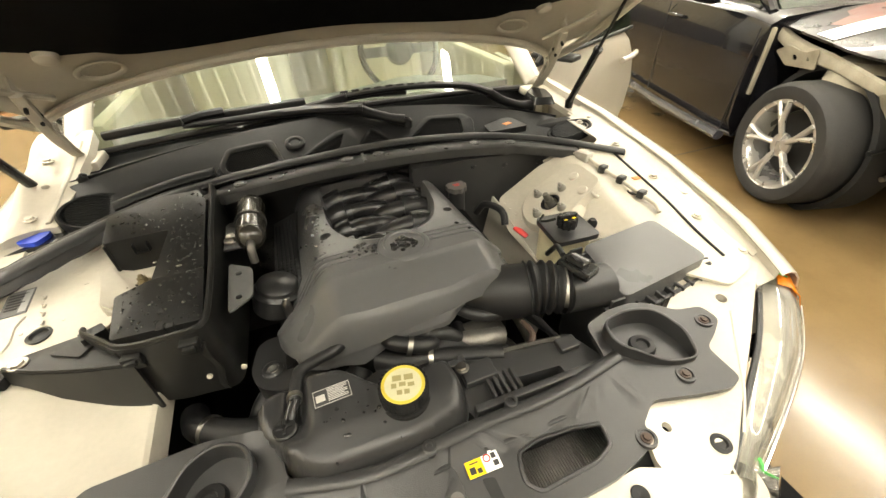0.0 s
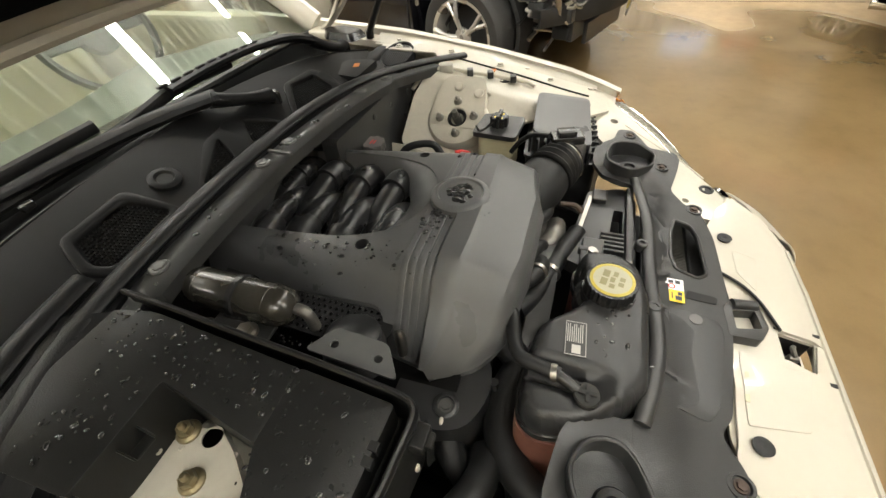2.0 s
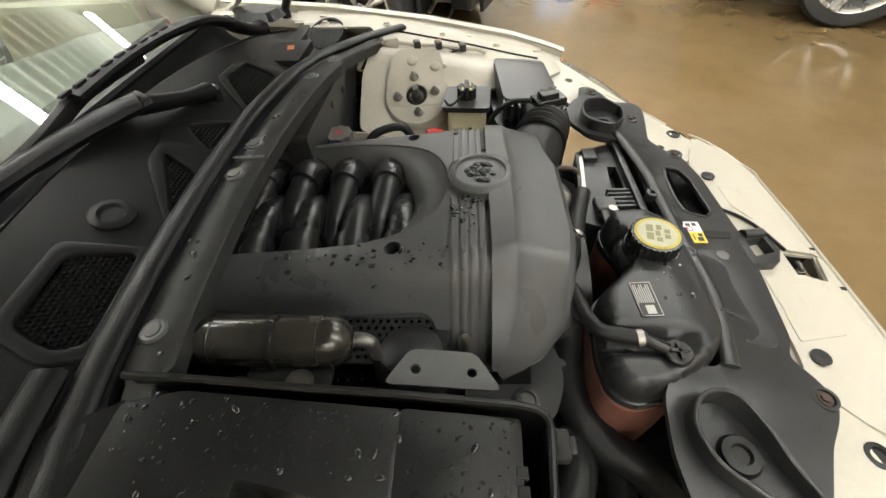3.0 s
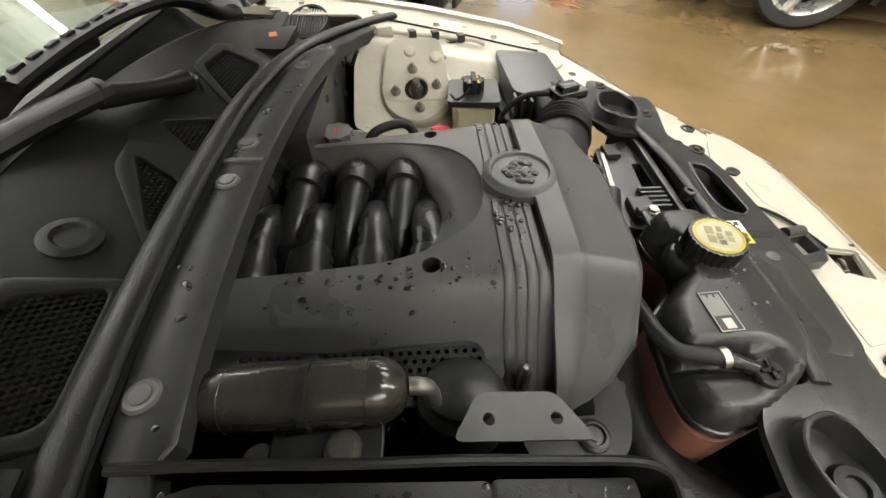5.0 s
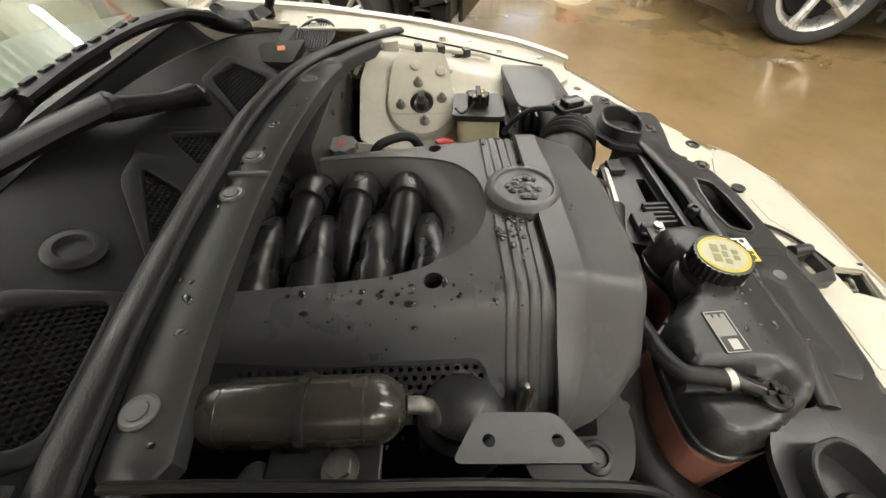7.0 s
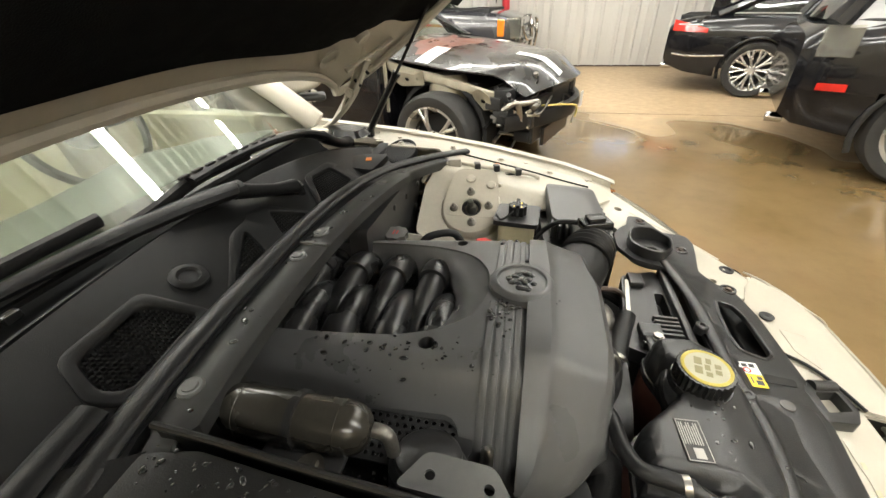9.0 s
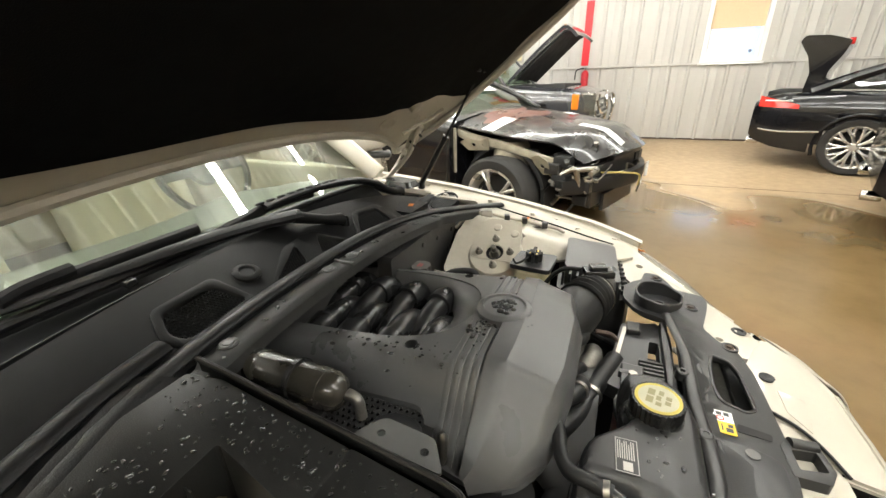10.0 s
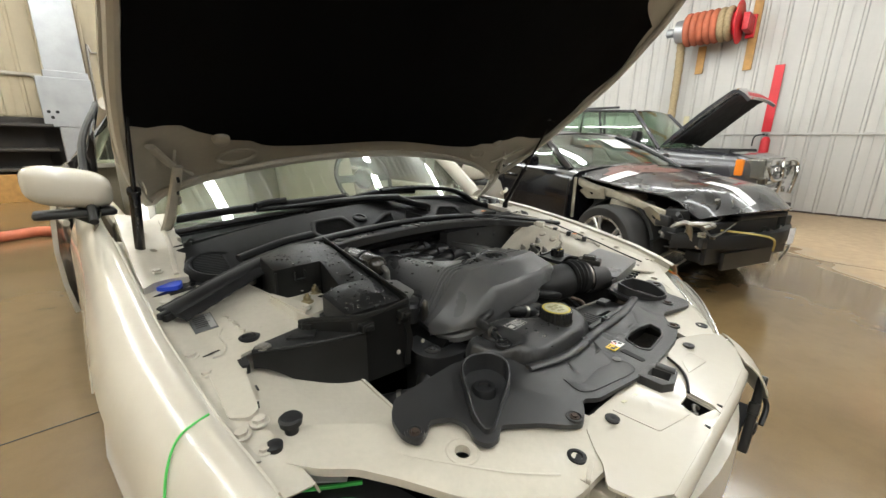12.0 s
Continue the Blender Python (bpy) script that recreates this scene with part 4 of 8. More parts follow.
# ---- bay panels ----
def apron_z(x, y):
    return .7203 + .165 * (min(y, 1.09) - .5)


def far_base(y):
    return .715 + .215 * (min(y, 1.06) - .5)


# bay floor blackened for the shade at the bottom of the bay
part("bay_floor", join(box(-.72, .72, .16, 1.26, .28, .30, .004), box(-.72, -.70, .62, 1.26, .30, .70, .004), box(.70, .72, .62, 1.26, .30, .70, .004)), SHADE_BLACK, car)

APR = rounded([(-.768, .575), (-.778, .65), (-.797, .90), (-.802, 1.28), (-.72, 1.26), (-.665, 1.13), (-.600, 1.083), (-.568, 1.000), (-.586, .972), (-.562, .870), (-.553, .848), (-.570, .825), (-.673, .818), (-.704, .812), (-.704, .774), (-.716, .744), (-.728, .650), (-.738, .60)], .006, 3)
apr = part("apron_panel", plate(APR, apron_z, .006, [circle(-.670, .860, .020, 20), circle(-.782, .727, .009, 14), circle(-.784, .680, .008, 12)], step=.06), CREAM_IN, car, "cream painted inner wing panel with holes and spot welds")
# dark sheet below the two holes, as their shade
part("hole_shade_backing", box(-.80, -.765, .66, .745, .70, .712, 0), DARK, apr)
part("panel_fold", tube([(-.600, 1.084, .8155), (-.569, 1.002, .8005), (-.585, .973, .796)], .004, 8, 1), CREAM_IN, apr)
for k in range(4):
    y = .962 - .022 * k
    part("pressed_tick", tube([(-.690 + .004 * k, y, apron_z(0, y)), (-.682 + .004 * k, y - .007, apron_z(0, y) + .001), (-.684 + .004 * k, y - .014, apron_z(0, y))], .0022, 6, 3), CREAM_IN, apr)
part("pressed_edge", tube([(x, y, apron_z(x, y) + .0005) for x, y in ((-.706, .915), (-.716, .893), (-.715, .86), (-.722, .838), (-.735, .828), (-.768, .833))], .0026, 6, 3), CREAM_IN, apr)
part("rubber_plug", lathe([(.019, -.003), (.021, .001), (.015, .002), (.012, -.004), (.001, -.004)], Matrix.Translation((-.670, .860, apron_z(0, .860)))), RUBBER, apr)
part("information_plate", plate([(-.751, .986), (-.707, .990), (-.708, .926), (-.752, .922)], lambda x, y: apron_z(x, y) + .0018, .0015), material("grey_plate", (0.13, 0.13, 0.13), .45, var=.2), apr, "dark grey printed information plate")
for k in range(6):
    y = .978 - k * .0075
    part("print_bar", plate([(-.746, y), (-.716 - .005 * (k % 3), y + .001), (-.716 - .005 * (k % 3), y - .002), (-.746, y - .003)], lambda a, b: apron_z(a, b) + .0026, .0006), INK, apr)
part("print_field", plate([(-.721, .985), (-.709, .986), (-.710, .930), (-.722, .929)], lambda a, b: apron_z(a, b) + .0026, .0006), GREYINK, apr)
# slots are dark strips on the panel, painted shade without an opening
for x, y, a in ((-.740, .836, .2), (-.752, .833, .2), (-.712, .700, 1.5), (-.724, .662, 1.3)):
    part("panel_slot", moved(box(-.009, .009, -.0016, .0016, 0, .0012, 0), Matrix.Translation((x, y, apron_z(x, y) + .0062)) @ Matrix.Rotation(a, 4, "Z")), DARK, apr)
# dark block in place of the shaded drain hole
part("drain_hole", ngon_prism(rounded([(-.694, .806), (-.713, .802), (-.714, .772), (-.700, .768)], .005), .752, .770, .001), DARK, apr)
part("pale_tag", moved(box(-.005, .005, -.018, .018, 0, .001, 0), Matrix.Translation((-.773, .935, apron_z(0, .935) + .001)) @ Matrix.Rotation(.15, 4, "Z")), PALE, apr, "small faded paper tag")
part("pressed_flange", plate(rounded([(-.766, .800), (-.722, .806), (-.714, .748), (-.727, .650), (-.745, .640), (-.770, .655)], .006), lambda x, y: apron_z(x, y) + .010, .009, edge=.003), CREAM_IN, apr)
for x, y in ((-.778, .845), (-.765, .618), (-.735, .628), (-.775, 1.06), (-.78, 1.18)):
    bolt(x, y, apron_z(x, y) + .004, .010, .009, apr, CREAM_IN)
random.seed(8)
for k in range(26):
    x, y = random.uniform(-.74, -.47), random.uniform(.86, 1.08)
    if (x + .672) ** 2 + (y - .862) ** 2 > .03 ** 2 and not (x < -.70 and y > .9):
        part("spot_weld", lathe([(.004, -.001), (.003, .0007), (.001, .0001)], Matrix.Translation((x, y, apron_z(x, y))), 10), CREAM_IN, apr)
# strut turret on the near side, seen through the fuse box cut-out
tur = part("strut_turret", plate(rounded([(-.585, .974), (-.555, 1.022), (-.513, 1.018), (-.466, .990), (-.450, .942), (-.470, .905), (-.498, .868), (-.546, .851), (-.566, .866)], .008), lambda x, y: .790 + .02 * smooth(-.53, -.59, x), .07, [circle(-.462, .945, .013, 18)], step=.02, edge=.003), CREAM_IN, car, "cream strut turret with three studs")
part("turret_fold", plate(rounded([(-.583, .970), (-.572, .988), (-.520, .905), (-.548, .860), (-.562, .868)], .004), lambda x, y: .797 + .02 * smooth(-.53, -.59, x), .006, edge=.002), CREAM_IN, tur)
part("turret_dome", lathe([(.115, -.10), (.10, -.03), (.07, -.015), (.001, -.012)], Matrix.Translation((-.485, .925, .78)), 32), CREAM_IN, tur)
# dark disc in the turret hole, as its shade
part("hole_shade_backing", lathe([(.014, 0), (.001, .0)], Matrix.Translation((-.462, .945, .7875)), 18), DARK, tur)
for x, y in ((-.509, .932), (-.466, .978)):
    part("flange_nut", join(lathe([(.015, 0), (.0145, .003), (.011, .006)], Matrix.Translation((x, y, .790)), 18), ngon_prism(circle(x, y, .0095, 6), .795, .805, .001, 1), lathe([(.005, .804 - .79), (.0045, .021), (.003, .023)], Matrix.Translation((x, y, .79)), 10)), BRASS, tur, "yellowed flange nut on a stud")
bolt(-.534, .885, .797, .008, .007, tur, CREAM_IN)
part("turret_tab", plate(rounded([(-.560, .862), (-.515, .875), (-.505, .850), (-.548, .838)], .005), lambda x, y: .784, .006, [circle(-.524, .858, .007, 12)], edge=.002), CREAM_IN, tur)
# lower panel in front of the near wheel arch
def low_r(u, v):
    u *= .58
    x = -.735 + .40 * u
    y = .585 + .255 * v - .13 * u * (1 - v)
    z = .715 + .05 * v - .058 * smooth(0, .55, u) - .03 * u + .02 * math.sin(math.pi * u) * (1 - v)
    return Vector((x, y, z))


part("lower_panel", sheet(lin(0, 1, 16), lin(0, 1, 12), low_r, .005), CREAM_IN, car, "cream lower panel ahead of the wheel arch")
part("panel_flange", sheet(lin(0, 1, 12), range(4), lambda v, k: low_r(1, v) + Vector(((0, .006, .008, .009)[k], 0, (.001, -.002, -.012, -.05)[k])), .003), CREAM_IN, car)

# far inner wing with its turret
APL = rounded([(.782, 1.28), (.776, .9), (.765, .60), (.72, .535), (.64, .515), (.56, .58), (.53, .70), (.50, .76), (.36, .80), (.345, .95), (.37, 1.06), (.50, 1.06), (.62, 1.02), (.70, 1.06), (.72, 1.26)], .015, 3)


def far_z(x, y):
    """Level along the wing, falling steeply towards the engine."""
    k = .575 - x
    return far_base(y) + .002 - (.62 * k * smooth(-.02, .05, k) if k > -.02 else 0)


TM = Matrix.Translation((.449, .917, .757)) @ Matrix.Rotation(radians(-34), 4, "Y")
apl = part("apron_panel", plate(APL, far_z, .006, [circle(.440, .918, .030, 18)], step=.02), CREAM_IN, car, "cream inner wing panel with strut turret")
tr = part("strut_mount", moved(lathe([(.092, -.075), (.086, -.012), (.082, -.004), (.078, 0), (.028, 0), (.024, -.02), (.001, -.02)], seg=40), TM), CREAM_IN, apl, "round cream strut mount with four studs")
for q in (2, 92, 182, 272):
    q = radians(q + 6)
    part("stud", moved(join(lathe([(.0125, 0), (.0115, .005), (.0085, .012), (.0075, .014)], seg=14), lathe([(.0048, .012), (.0048, .022), (.003, .024)], seg=10)), TM @ Matrix.Translation((.048 * math.cos(q), .048 * math.sin(q), 0))), ZINC, tr)
part("strut_rod", moved(join(lathe([(.012, -.02), (.012, .006), (.0085, .007), (.0085, .030), (.006, .033)], seg=16), ngon_prism(circle(0, 0, .0125, 6), .0, .012, .001, 1)), TM), ALU, tr)
part("mount_bearing", moved(lathe([(.0275, -.012), (.0275, -.004), (.022, -.003), (.018, -.008)], seg=28, loop=True), TM), RUBBER, tr)
part("mount_plate", moved(plate(rounded([(-.030, -.080), (.095, -.066), (.125, -.055), (.128, .058), (.06, .074), (-.030, .080)], .03, 4), lambda x, y: .0015, .03, [circle(0, 0, .030, 24)], edge=.005), TM), CREAM_IN, tr)
for x, y in ((.092, .012), (.075, -.048)):
    part("plate_boss", moved(lathe([(.014, 0), (.012, .006), (.008, .007), (.001, .007)], seg=16), TM @ Matrix.Translation((x, y, .001))), CREAM_IN, tr)
part("inner_wing_wall", sheet(lin(0, 1, 10), lin(0, 1, 6), lambda u, v: Vector((.362 - .05 * v, .735 + .35 * u, far_z(.362, .735 + .35 * u) + .002 - .22 * v)), .006), CREAM_IN, apl)
for k in range(7):
    part("spot_weld", lathe([(.004, -.001), (.003, .001), (.001, .0012)], Matrix.Translation((.375 + .004 * k, 1.03 - .028 * k, far_z(.375 + .004 * k, 1.03 - .028 * k) + .001)), 10), CREAM_IN, apl)
part("bulkhead_box", moved(ngon_prism(rounded([(.12, .845), (.52, .835), (.552, .80), (.545, .775), (.53, .76), (.478, .715), (.455, .66), (.44, .50), (.12, .50)], .012, 3), -.02, .02, .004), Matrix.Translation((0, 1.108, 0)) @ Matrix.Rotation(radians(90), 4, "X")), PLASTIC, apl, "dark bulkhead panel behind the strut turret")
for x, z in ((.515, .79), (.40, .80), (.30, .815), (.48, .735)):
    part("panel_rivet", moved(lathe([(.008, 0), (.007, .004), (.001, .005)], seg=14), Matrix.Translation((x, 1.088, z)) @ Matrix.Rotation(radians(90), 4, "X")), PLASTIC, apl)
for x, y in ((.735, 1.20), (.735, 1.02), (.735, .86), (.73, .70)):
    bolt(x, y, far_z(x, y) + .001, .008, .007, apl, CREAM_IN)
part("panel_seam", tube([(x, y, far_z(x, y) + .001) for x, y in ((.70, 1.02), (.70, .90), (.70, .78), (.69, .66), (.69, .58))], .0035, 6), RUBBER, apl)
part("drain_slot", lathe([(.016, 0), (.016, .002), (.010, .0025), (.009, .0005), (.001, .0005)], Matrix.Translation((.636, .827, far_z(.636, .827))) @ Matrix.Diagonal((.7, 1.2, 1, 1)), 20), RUBBER, apl)
part("yellow_tag", box(.674, .694, .862, .876, far_z(.684, .869) + .0015, far_z(.684, .869) + .003, 0), ORANGE, apl, "small orange tag")
# brake pipes with connectors
pipe = part("brake_pipe", tube([(.525, 1.075, .792), (.548, 1.062, .81), (.560, 1.045, .830), (.582, 1.015, .834), (.602, .985, .830), (.614, .925, .816), (.628, .87, .806), (.640, .80, .792), (.648, .76, .784), (.640, .735, .776)], .0055, 8), CREAM_IN, car, "cream-coated brake pipe with clips")
part("pipe_connector", bevelled(moved(box(-.016, .016, -.02, .02, -.014, .014, 0), Matrix.Translation((.600, .992, .830)) @ Matrix.Rotation(.3, 4, "Z")), .005), material("connector_grey", (.42, .40, .35), .45), pipe)
for x, y, z in ((.614, .923, .815), (.629, .866, .806), (.640, .80, .793)):
    part("pipe_clip", moved(box(-.012, .012, -.009, .009, -.008, .012, .003), Matrix.Translation((x, y, z)) @ Matrix.Rotation(.3, 4, "Z")), PLASTIC, pipe)
part("sensor_wire", tube([(.50, .88, .775), (.52, .86, .80), (.535, .845, .79), (.56, .86, .775)], .004, 8), CREAM_IN, apl)
part("sensor_plug", lathe([(.012, 0), (.013, .012), (.008, .02)], Matrix.Translation((.50, .80, far_z(.5, .80))), 14), RUBBER, apl)
part("brake_hose", tube([(.285, 1.03, .70), (.297, 1.01, .735), (.312, .975, .745), (.320, .94, .742), (.318, .92, .715)], .010, 10), RUBBER, car)
part("red_clip", tube([(.325, .885, .725), (.334, .868, .722), (.344, .850, .714)], [.006, .010, .008], 10, 6, .6), RED, car)

# air filter box
LID = [(.390, .700, .770), (.600, .716, .780), (.628, .576, .752), (.388, .552, .745)]


def airbox():
    bm = bmesh.new()
    top = rounded([p[:2] for p in LID], .02, 4)

    def zt(x, y):
        return .746 + .17 * (y - .555) + .03 * (x - .39)
    bm.free()
    lid = plate(top, zt, .055, edge=.006)
    return lid


air = part("air_filter_box", ngon_prism(rounded([(.372, .71), (.612, .73), (.652, .58), (.635, .565), (.372, .532), (.360, .56)], .02), .50, .698, .006, 2), PLASTIC, car, "black plastic air filter box")
lid = part("lid", airbox(), COVER, air, "smooth dark grey lid")
part("lid_flange", ngon_prism(rounded([(.374, .715), (.612, .735), (.652, .585), (.632, .562), (.374, .528), (.360, .56)], .02), .698, .708, .003, 1), PLASTIC, air)
for k in range(9):
    t = k / 8
    part("lid_fin", moved(box(-.003, .003, -.012, .012, -.014, .010, .001), Matrix.Translation((.40 + .23 * t, .540 + .026 * t, .710)) @ Matrix.Rotation(.1, 4, "Z")), PLASTIC, air)
    part("lid_fin", moved(box(-.016, .016, -.003, .003, -.02, .02, .001), Matrix.Translation((.376, .555 + .145 * t, .722 + .026 * t))), PLASTIC, air)
for k in range(7):
    t = k / 6
    part("side_web", moved(box(-.014, .014, -.0025, .0025, -.016, .016, .001), Matrix.Translation((.636 - .022 * t, .590 + .125 * t, .722 + .012 * t)) @ Matrix.Rotation(-.15, 4, "Z")), PLASTIC, air)
part("side_rail", tube([(.652, .578, .716), (.628, .722, .742)], .006, 8, 2, 1.4), PLASTIC, air)
part("front_rail", tube([(.384, .530, .705), (.51, .546, .709), (.64, .566, .712)], .005, 8, 2, 1.4), PLASTIC, air)
part("lid_clip", join(box(.628, .650, .578, .590, .69, .735, .002), box(.643, .658, .580, .588, .705, .72, .001)), STEEL, air)
# mass air flow tube and bellows
duct = part("intake_duct", tube([(.385, .610, .735), (.33, .612, .742), (.285, .615, .747)], .046, 22), PLASTIC, car, "black ribbed air intake duct")
part("bellows", tube([(.288, .611, .757), (.262, .622, .759), (.238, .632, .760), (.215, .640, .758)], [.046, .051, .052, .053], 24, 12, 1, 5), RUBBER, duct)
part("elbow", tube([(.222, .638, .758), (.19, .650, .752), (.155, .668, .745), (.12, .70, .735)], [.053, .056, .058, .06], 22), RUBBER, duct)
part("hose_clamp", tube([(.283, .612, .757), (.276, .615, .757)], .051, 26, 1), STEEL, duct)
part("sensor", join(bevelled(moved(box(-.022, .022, -.035, .035, 0, .018, 0), Matrix.Translation((.308, .612, .797)) @ Matrix.Rotation(.35, 4, "Z")), .004), bevelled(moved(box(-.014, .014, -.02, .02, .016, .028, 0), Matrix.Translation((.308, .614, .797)) @ Matrix.Rotation(.35, 4, "Z")), .003)), GLOSSB, duct)
part("sensor_wire", tube([(.30, .65, .81), (.315, .69, .80), (.33, .72, .77), (.33, .74, .74)], .006, 8), RUBBER, duct)

# brake fluid reservoir
res = part("brake_fluid_reservoir", bevelled(box(.362, .458, .742, .835, .64, .755, 0), .012, 3), RESERV, car, "translucent cream brake fluid reservoir with black cap")
part("reservoir_lid", ngon_prism(rounded([(.352, .735), (.466, .728), (.470, .840), (.362, .850)], .014), .754, .766, .004), PLASTIC, res)
pts = [((.022 + .0025 * math.cos(10 * k * math.pi / 24)) * math.cos(k * math.pi / 24), (.022 + .0025 * math.cos(10 * k * math.pi / 24)) * math.sin(k * math.pi / 24)) for k in range(48)]
part("cap", moved(join(ngon_prism(pts, 0, .026, .003), box(-.024, .024, -.005, .005, .026, .034, .002)), Matrix.Translation((.412, .789, .765))), GLOSSB, res, "black ribbed cap with yellow warning print")
part("cap_print", moved(join(box(-.016, -.008, -.011, -.008, .0264, .0268, 0), box(.006, .015, -.011, -.007, .0264, .0268, 0), box(-.012, -.005, .008, .011, .0264, .0268, 0)), Matrix.Translation((.412, .789, .765))), YELLOW, res)
part("cap_strap", tube([(.385, .80, .786), (.37, .815, .775), (.365, .83, .77), (.38, .842, .775)], .003, 6), GLOSSB, res)

# coolant expansion tank
TANK = rounded([(.008, .548), (-.03, .552), (-.085, .530), (-.115, .545), (-.165, .598), (-.25, .606), (-.295, .600), (-.312, .575), (-.303, .525), (-.262, .462), (-.222, .434), (-.07, .430), (0, .446), (.016, .49)], .018, 4)
cxt, cyt = -.155, .515


def edge_gap(x, y):
    """Distance to the tank's outline."""
    best = 1.0
    for i in range(len(TANK)):
        ax, ay = TANK[i - 1][0], TANK[i - 1][1]
        dx, dy = TANK[i][0] - ax, TANK[i][1] - ay
        t = min(1, max(0, ((x - ax) * dx + (y - ay) * dy) / (dx * dx + dy * dy + 1e-12)))
        best = min(best, math.hypot(x - ax - t * dx, y - ay - t * dy))
    return best


def tank_top(x, y):
    """A flat top, a channel for the vent pipe and a lower lobe at its near end."""
    z = .766 - .010 * smooth(.50, .44, y)
    z += (.748 - z) * smooth(-.218, -.240, x) * smooth(.475, .515, y)
    z -= .022 * math.exp(-((x + .246) / .011) ** 2) * smooth(.515, .535, y)
    return z


def tank_skin(x, y):
    q = min(1, edge_gap(x, y) / .016)
    return .712 + (tank_top(x, y) - .712) * math.sqrt(1 - (1 - q) ** 2)


tank = part("coolant_tank", plate(TANK, tank_skin, .022, step=.0075), PLASTIC, car, "black coolant expansion tank with yellow-topped cap", 50)
part("tank_seam", join(tube([(x, y, .704) for x, y in TANK] + [(*TANK[0], .704)], .0050, 8, 1, .8), tube([(x, y, .694) for x, y in TANK] + [(*TANK[0], .694)], .004, 8, 1, .7)), GLOSSB, tank)
part("tank_lower", ngon_prism([(cxt + (x - cxt) * 1.035, cyt + (y - cyt) * 1.035) for x, y in TANK], .50, .688, .006, 2), COOLANT, tank, "reddish translucent lower half")
part("filler_neck", lathe([(.055, -.02), (.055, .006), (.050, .014), (.046, .016), (.044, .028)], Matrix.Translation((-.082, .500, .738)) @ Matrix.Scale(.92, 4), 32), GLOSSB, tank)
pts = [((.0375 + .0012 * math.cos(30 * k * math.pi / 60)) * math.cos(k * math.pi / 60), (.0375 + .0012 * math.cos(30 * k * math.pi / 60)) * math.sin(k * math.pi / 60)) for k in range(120)]
cap = part("tank_cap", moved(ngon_prism(pts, 0, .026, .003, 2), Matrix.Translation((-.082, .500, .764))), GLOSSB, tank, "black knurled cap with a yellow disc")
CZ = .7902
capm = Matrix.Translation((-.082, .500, CZ)) @ Matrix.Rotation(radians(-12), 4, "Z")
CAPRING = material("cap_ring_yellow", (0.50, 0.40, 0.05), 0.45, var=0.1)
part("cap_ring", moved(lathe([(.0335, 0), (.0335, .001), (.029, .0014), (.028, .0002)], seg=36, loop=True), capm), CAPRING, tank, "yellow ring")
part("cap_disc", moved(lathe([(.0285, 0), (.0285, .0012), (.001, .0013)], seg=36), capm), PALE, tank, "pale yellow printed disc")
marks = [box(-.016, -.002, .006, .016, .0014, .0018, 0), box(.002, .016, .006, .016, .0014, .0018, 0), box(-.018, -.010, -.006, .002, .0014, .0018, 0), box(-.006, .004, -.004, .003, .0014, .0018, 0),
         box(.007, .017, -.006, .001, .0014, .0018, 0), box(-.010, -.002, -.018, -.010, .0014, .0018, 0), box(.001, .009, -.018, -.010, .0014, .0018, 0)]
part("cap_print", moved(join(*marks), capm), material("olive_print", (.24, .22, .10), .5), tank)
lm = Matrix.Translation((-.187, .541, tank_top(-.187, .541) + .0008)) @ Matrix.Rotation(radians(3), 4, "Z") @ Matrix.Diagonal((.86, .86, 1, 1))
lab = part("tank_label", moved(box(-.034, .034, -.018, .018, 0, .001, 0), lm), INK, tank, "black label with white border and small print")
rows = [box(-.033, .033, .0158, .0168, .001, .0014, 0), box(-.033, .033, -.0168, -.0158, .001, .0014, 0), box(-.033, -.032, -.0158, .0158, .001, .0014, 0), box(.032, .033, -.0158, .0158, .001, .0014, 0), box(-.029, -.013, -.008, .006, .001, .0014, .0)]
for k in range(8):
    rows.append(box(-.008, .028 - .006 * (k % 3 == 2), .0125 - .0034 * k, .0139 - .0034 * k, .001, .0014, 0))
part("label_print", moved(join(*rows), lm), PANEL, tank)
part("tank_plug", moved(join(lathe([(.018, -.012), (.018, .004), (.016, .006)], seg=20), box(-.012, .012, -.0025, .0025, .006, .010, .0005), box(-.0025, .0025, -.012, .012, .006, .010, .0005)), Matrix.Translation((-.262, .518, .752))), GLOSSB, tank)
part("tank_nipple", tube([(-.256, .530, .752), (-.249, .548, .757), (-.243, .562, .759)], .009, 12), GLOSSB, tank)
part("vent_hose", tube([(-.245, .556, .758), (-.240, .585, .760), (-.232, .612, .758), (-.205, .626, .756), (-.178, .632, .757), (-.158, .642, .760), (-.148, .68, .76)], .0105, 12), RUBBER, car, "black rubber vent hose")
part("hose_clip", moved(join(lathe([(.0125, -.004), (.0125, .004)], seg=16)), Matrix.Translation((-.244, .563, .7585)) @ Matrix.Rotation(radians(80), 4, "X")), STEEL, tank)
part("tank_bracket", join(box(-.01, .035, .535, .548, .735, .741, .002), box(.025, .037, .53, .552, .728, .742, .002)), PLASTIC, tank)
bolt(.026, .528, .738, .008, .008, tank, STEEL)

for sg in (-1, 1):
    part("wing_gutter", sheet(lin(.56, 1.30, 14), lin(0, 1, 4), lambda y, v: Vector((sg * (fender_edge(y)[0] + .004 - (fender_edge(y)[0] - .752 if sg > 0 else .016) * v), y, (fender_edge(y)[1] - .004) * (1 - v ** .8) + ((far_base(y) if sg > 0 else apron_z(0, y)) + .0015) * v ** .8)), .003), CREAM_IN, car)


# ---- radiator cover and front panel ----
def mirror2(pts):
    return [(-x, y) for x, y in pts][::-1]


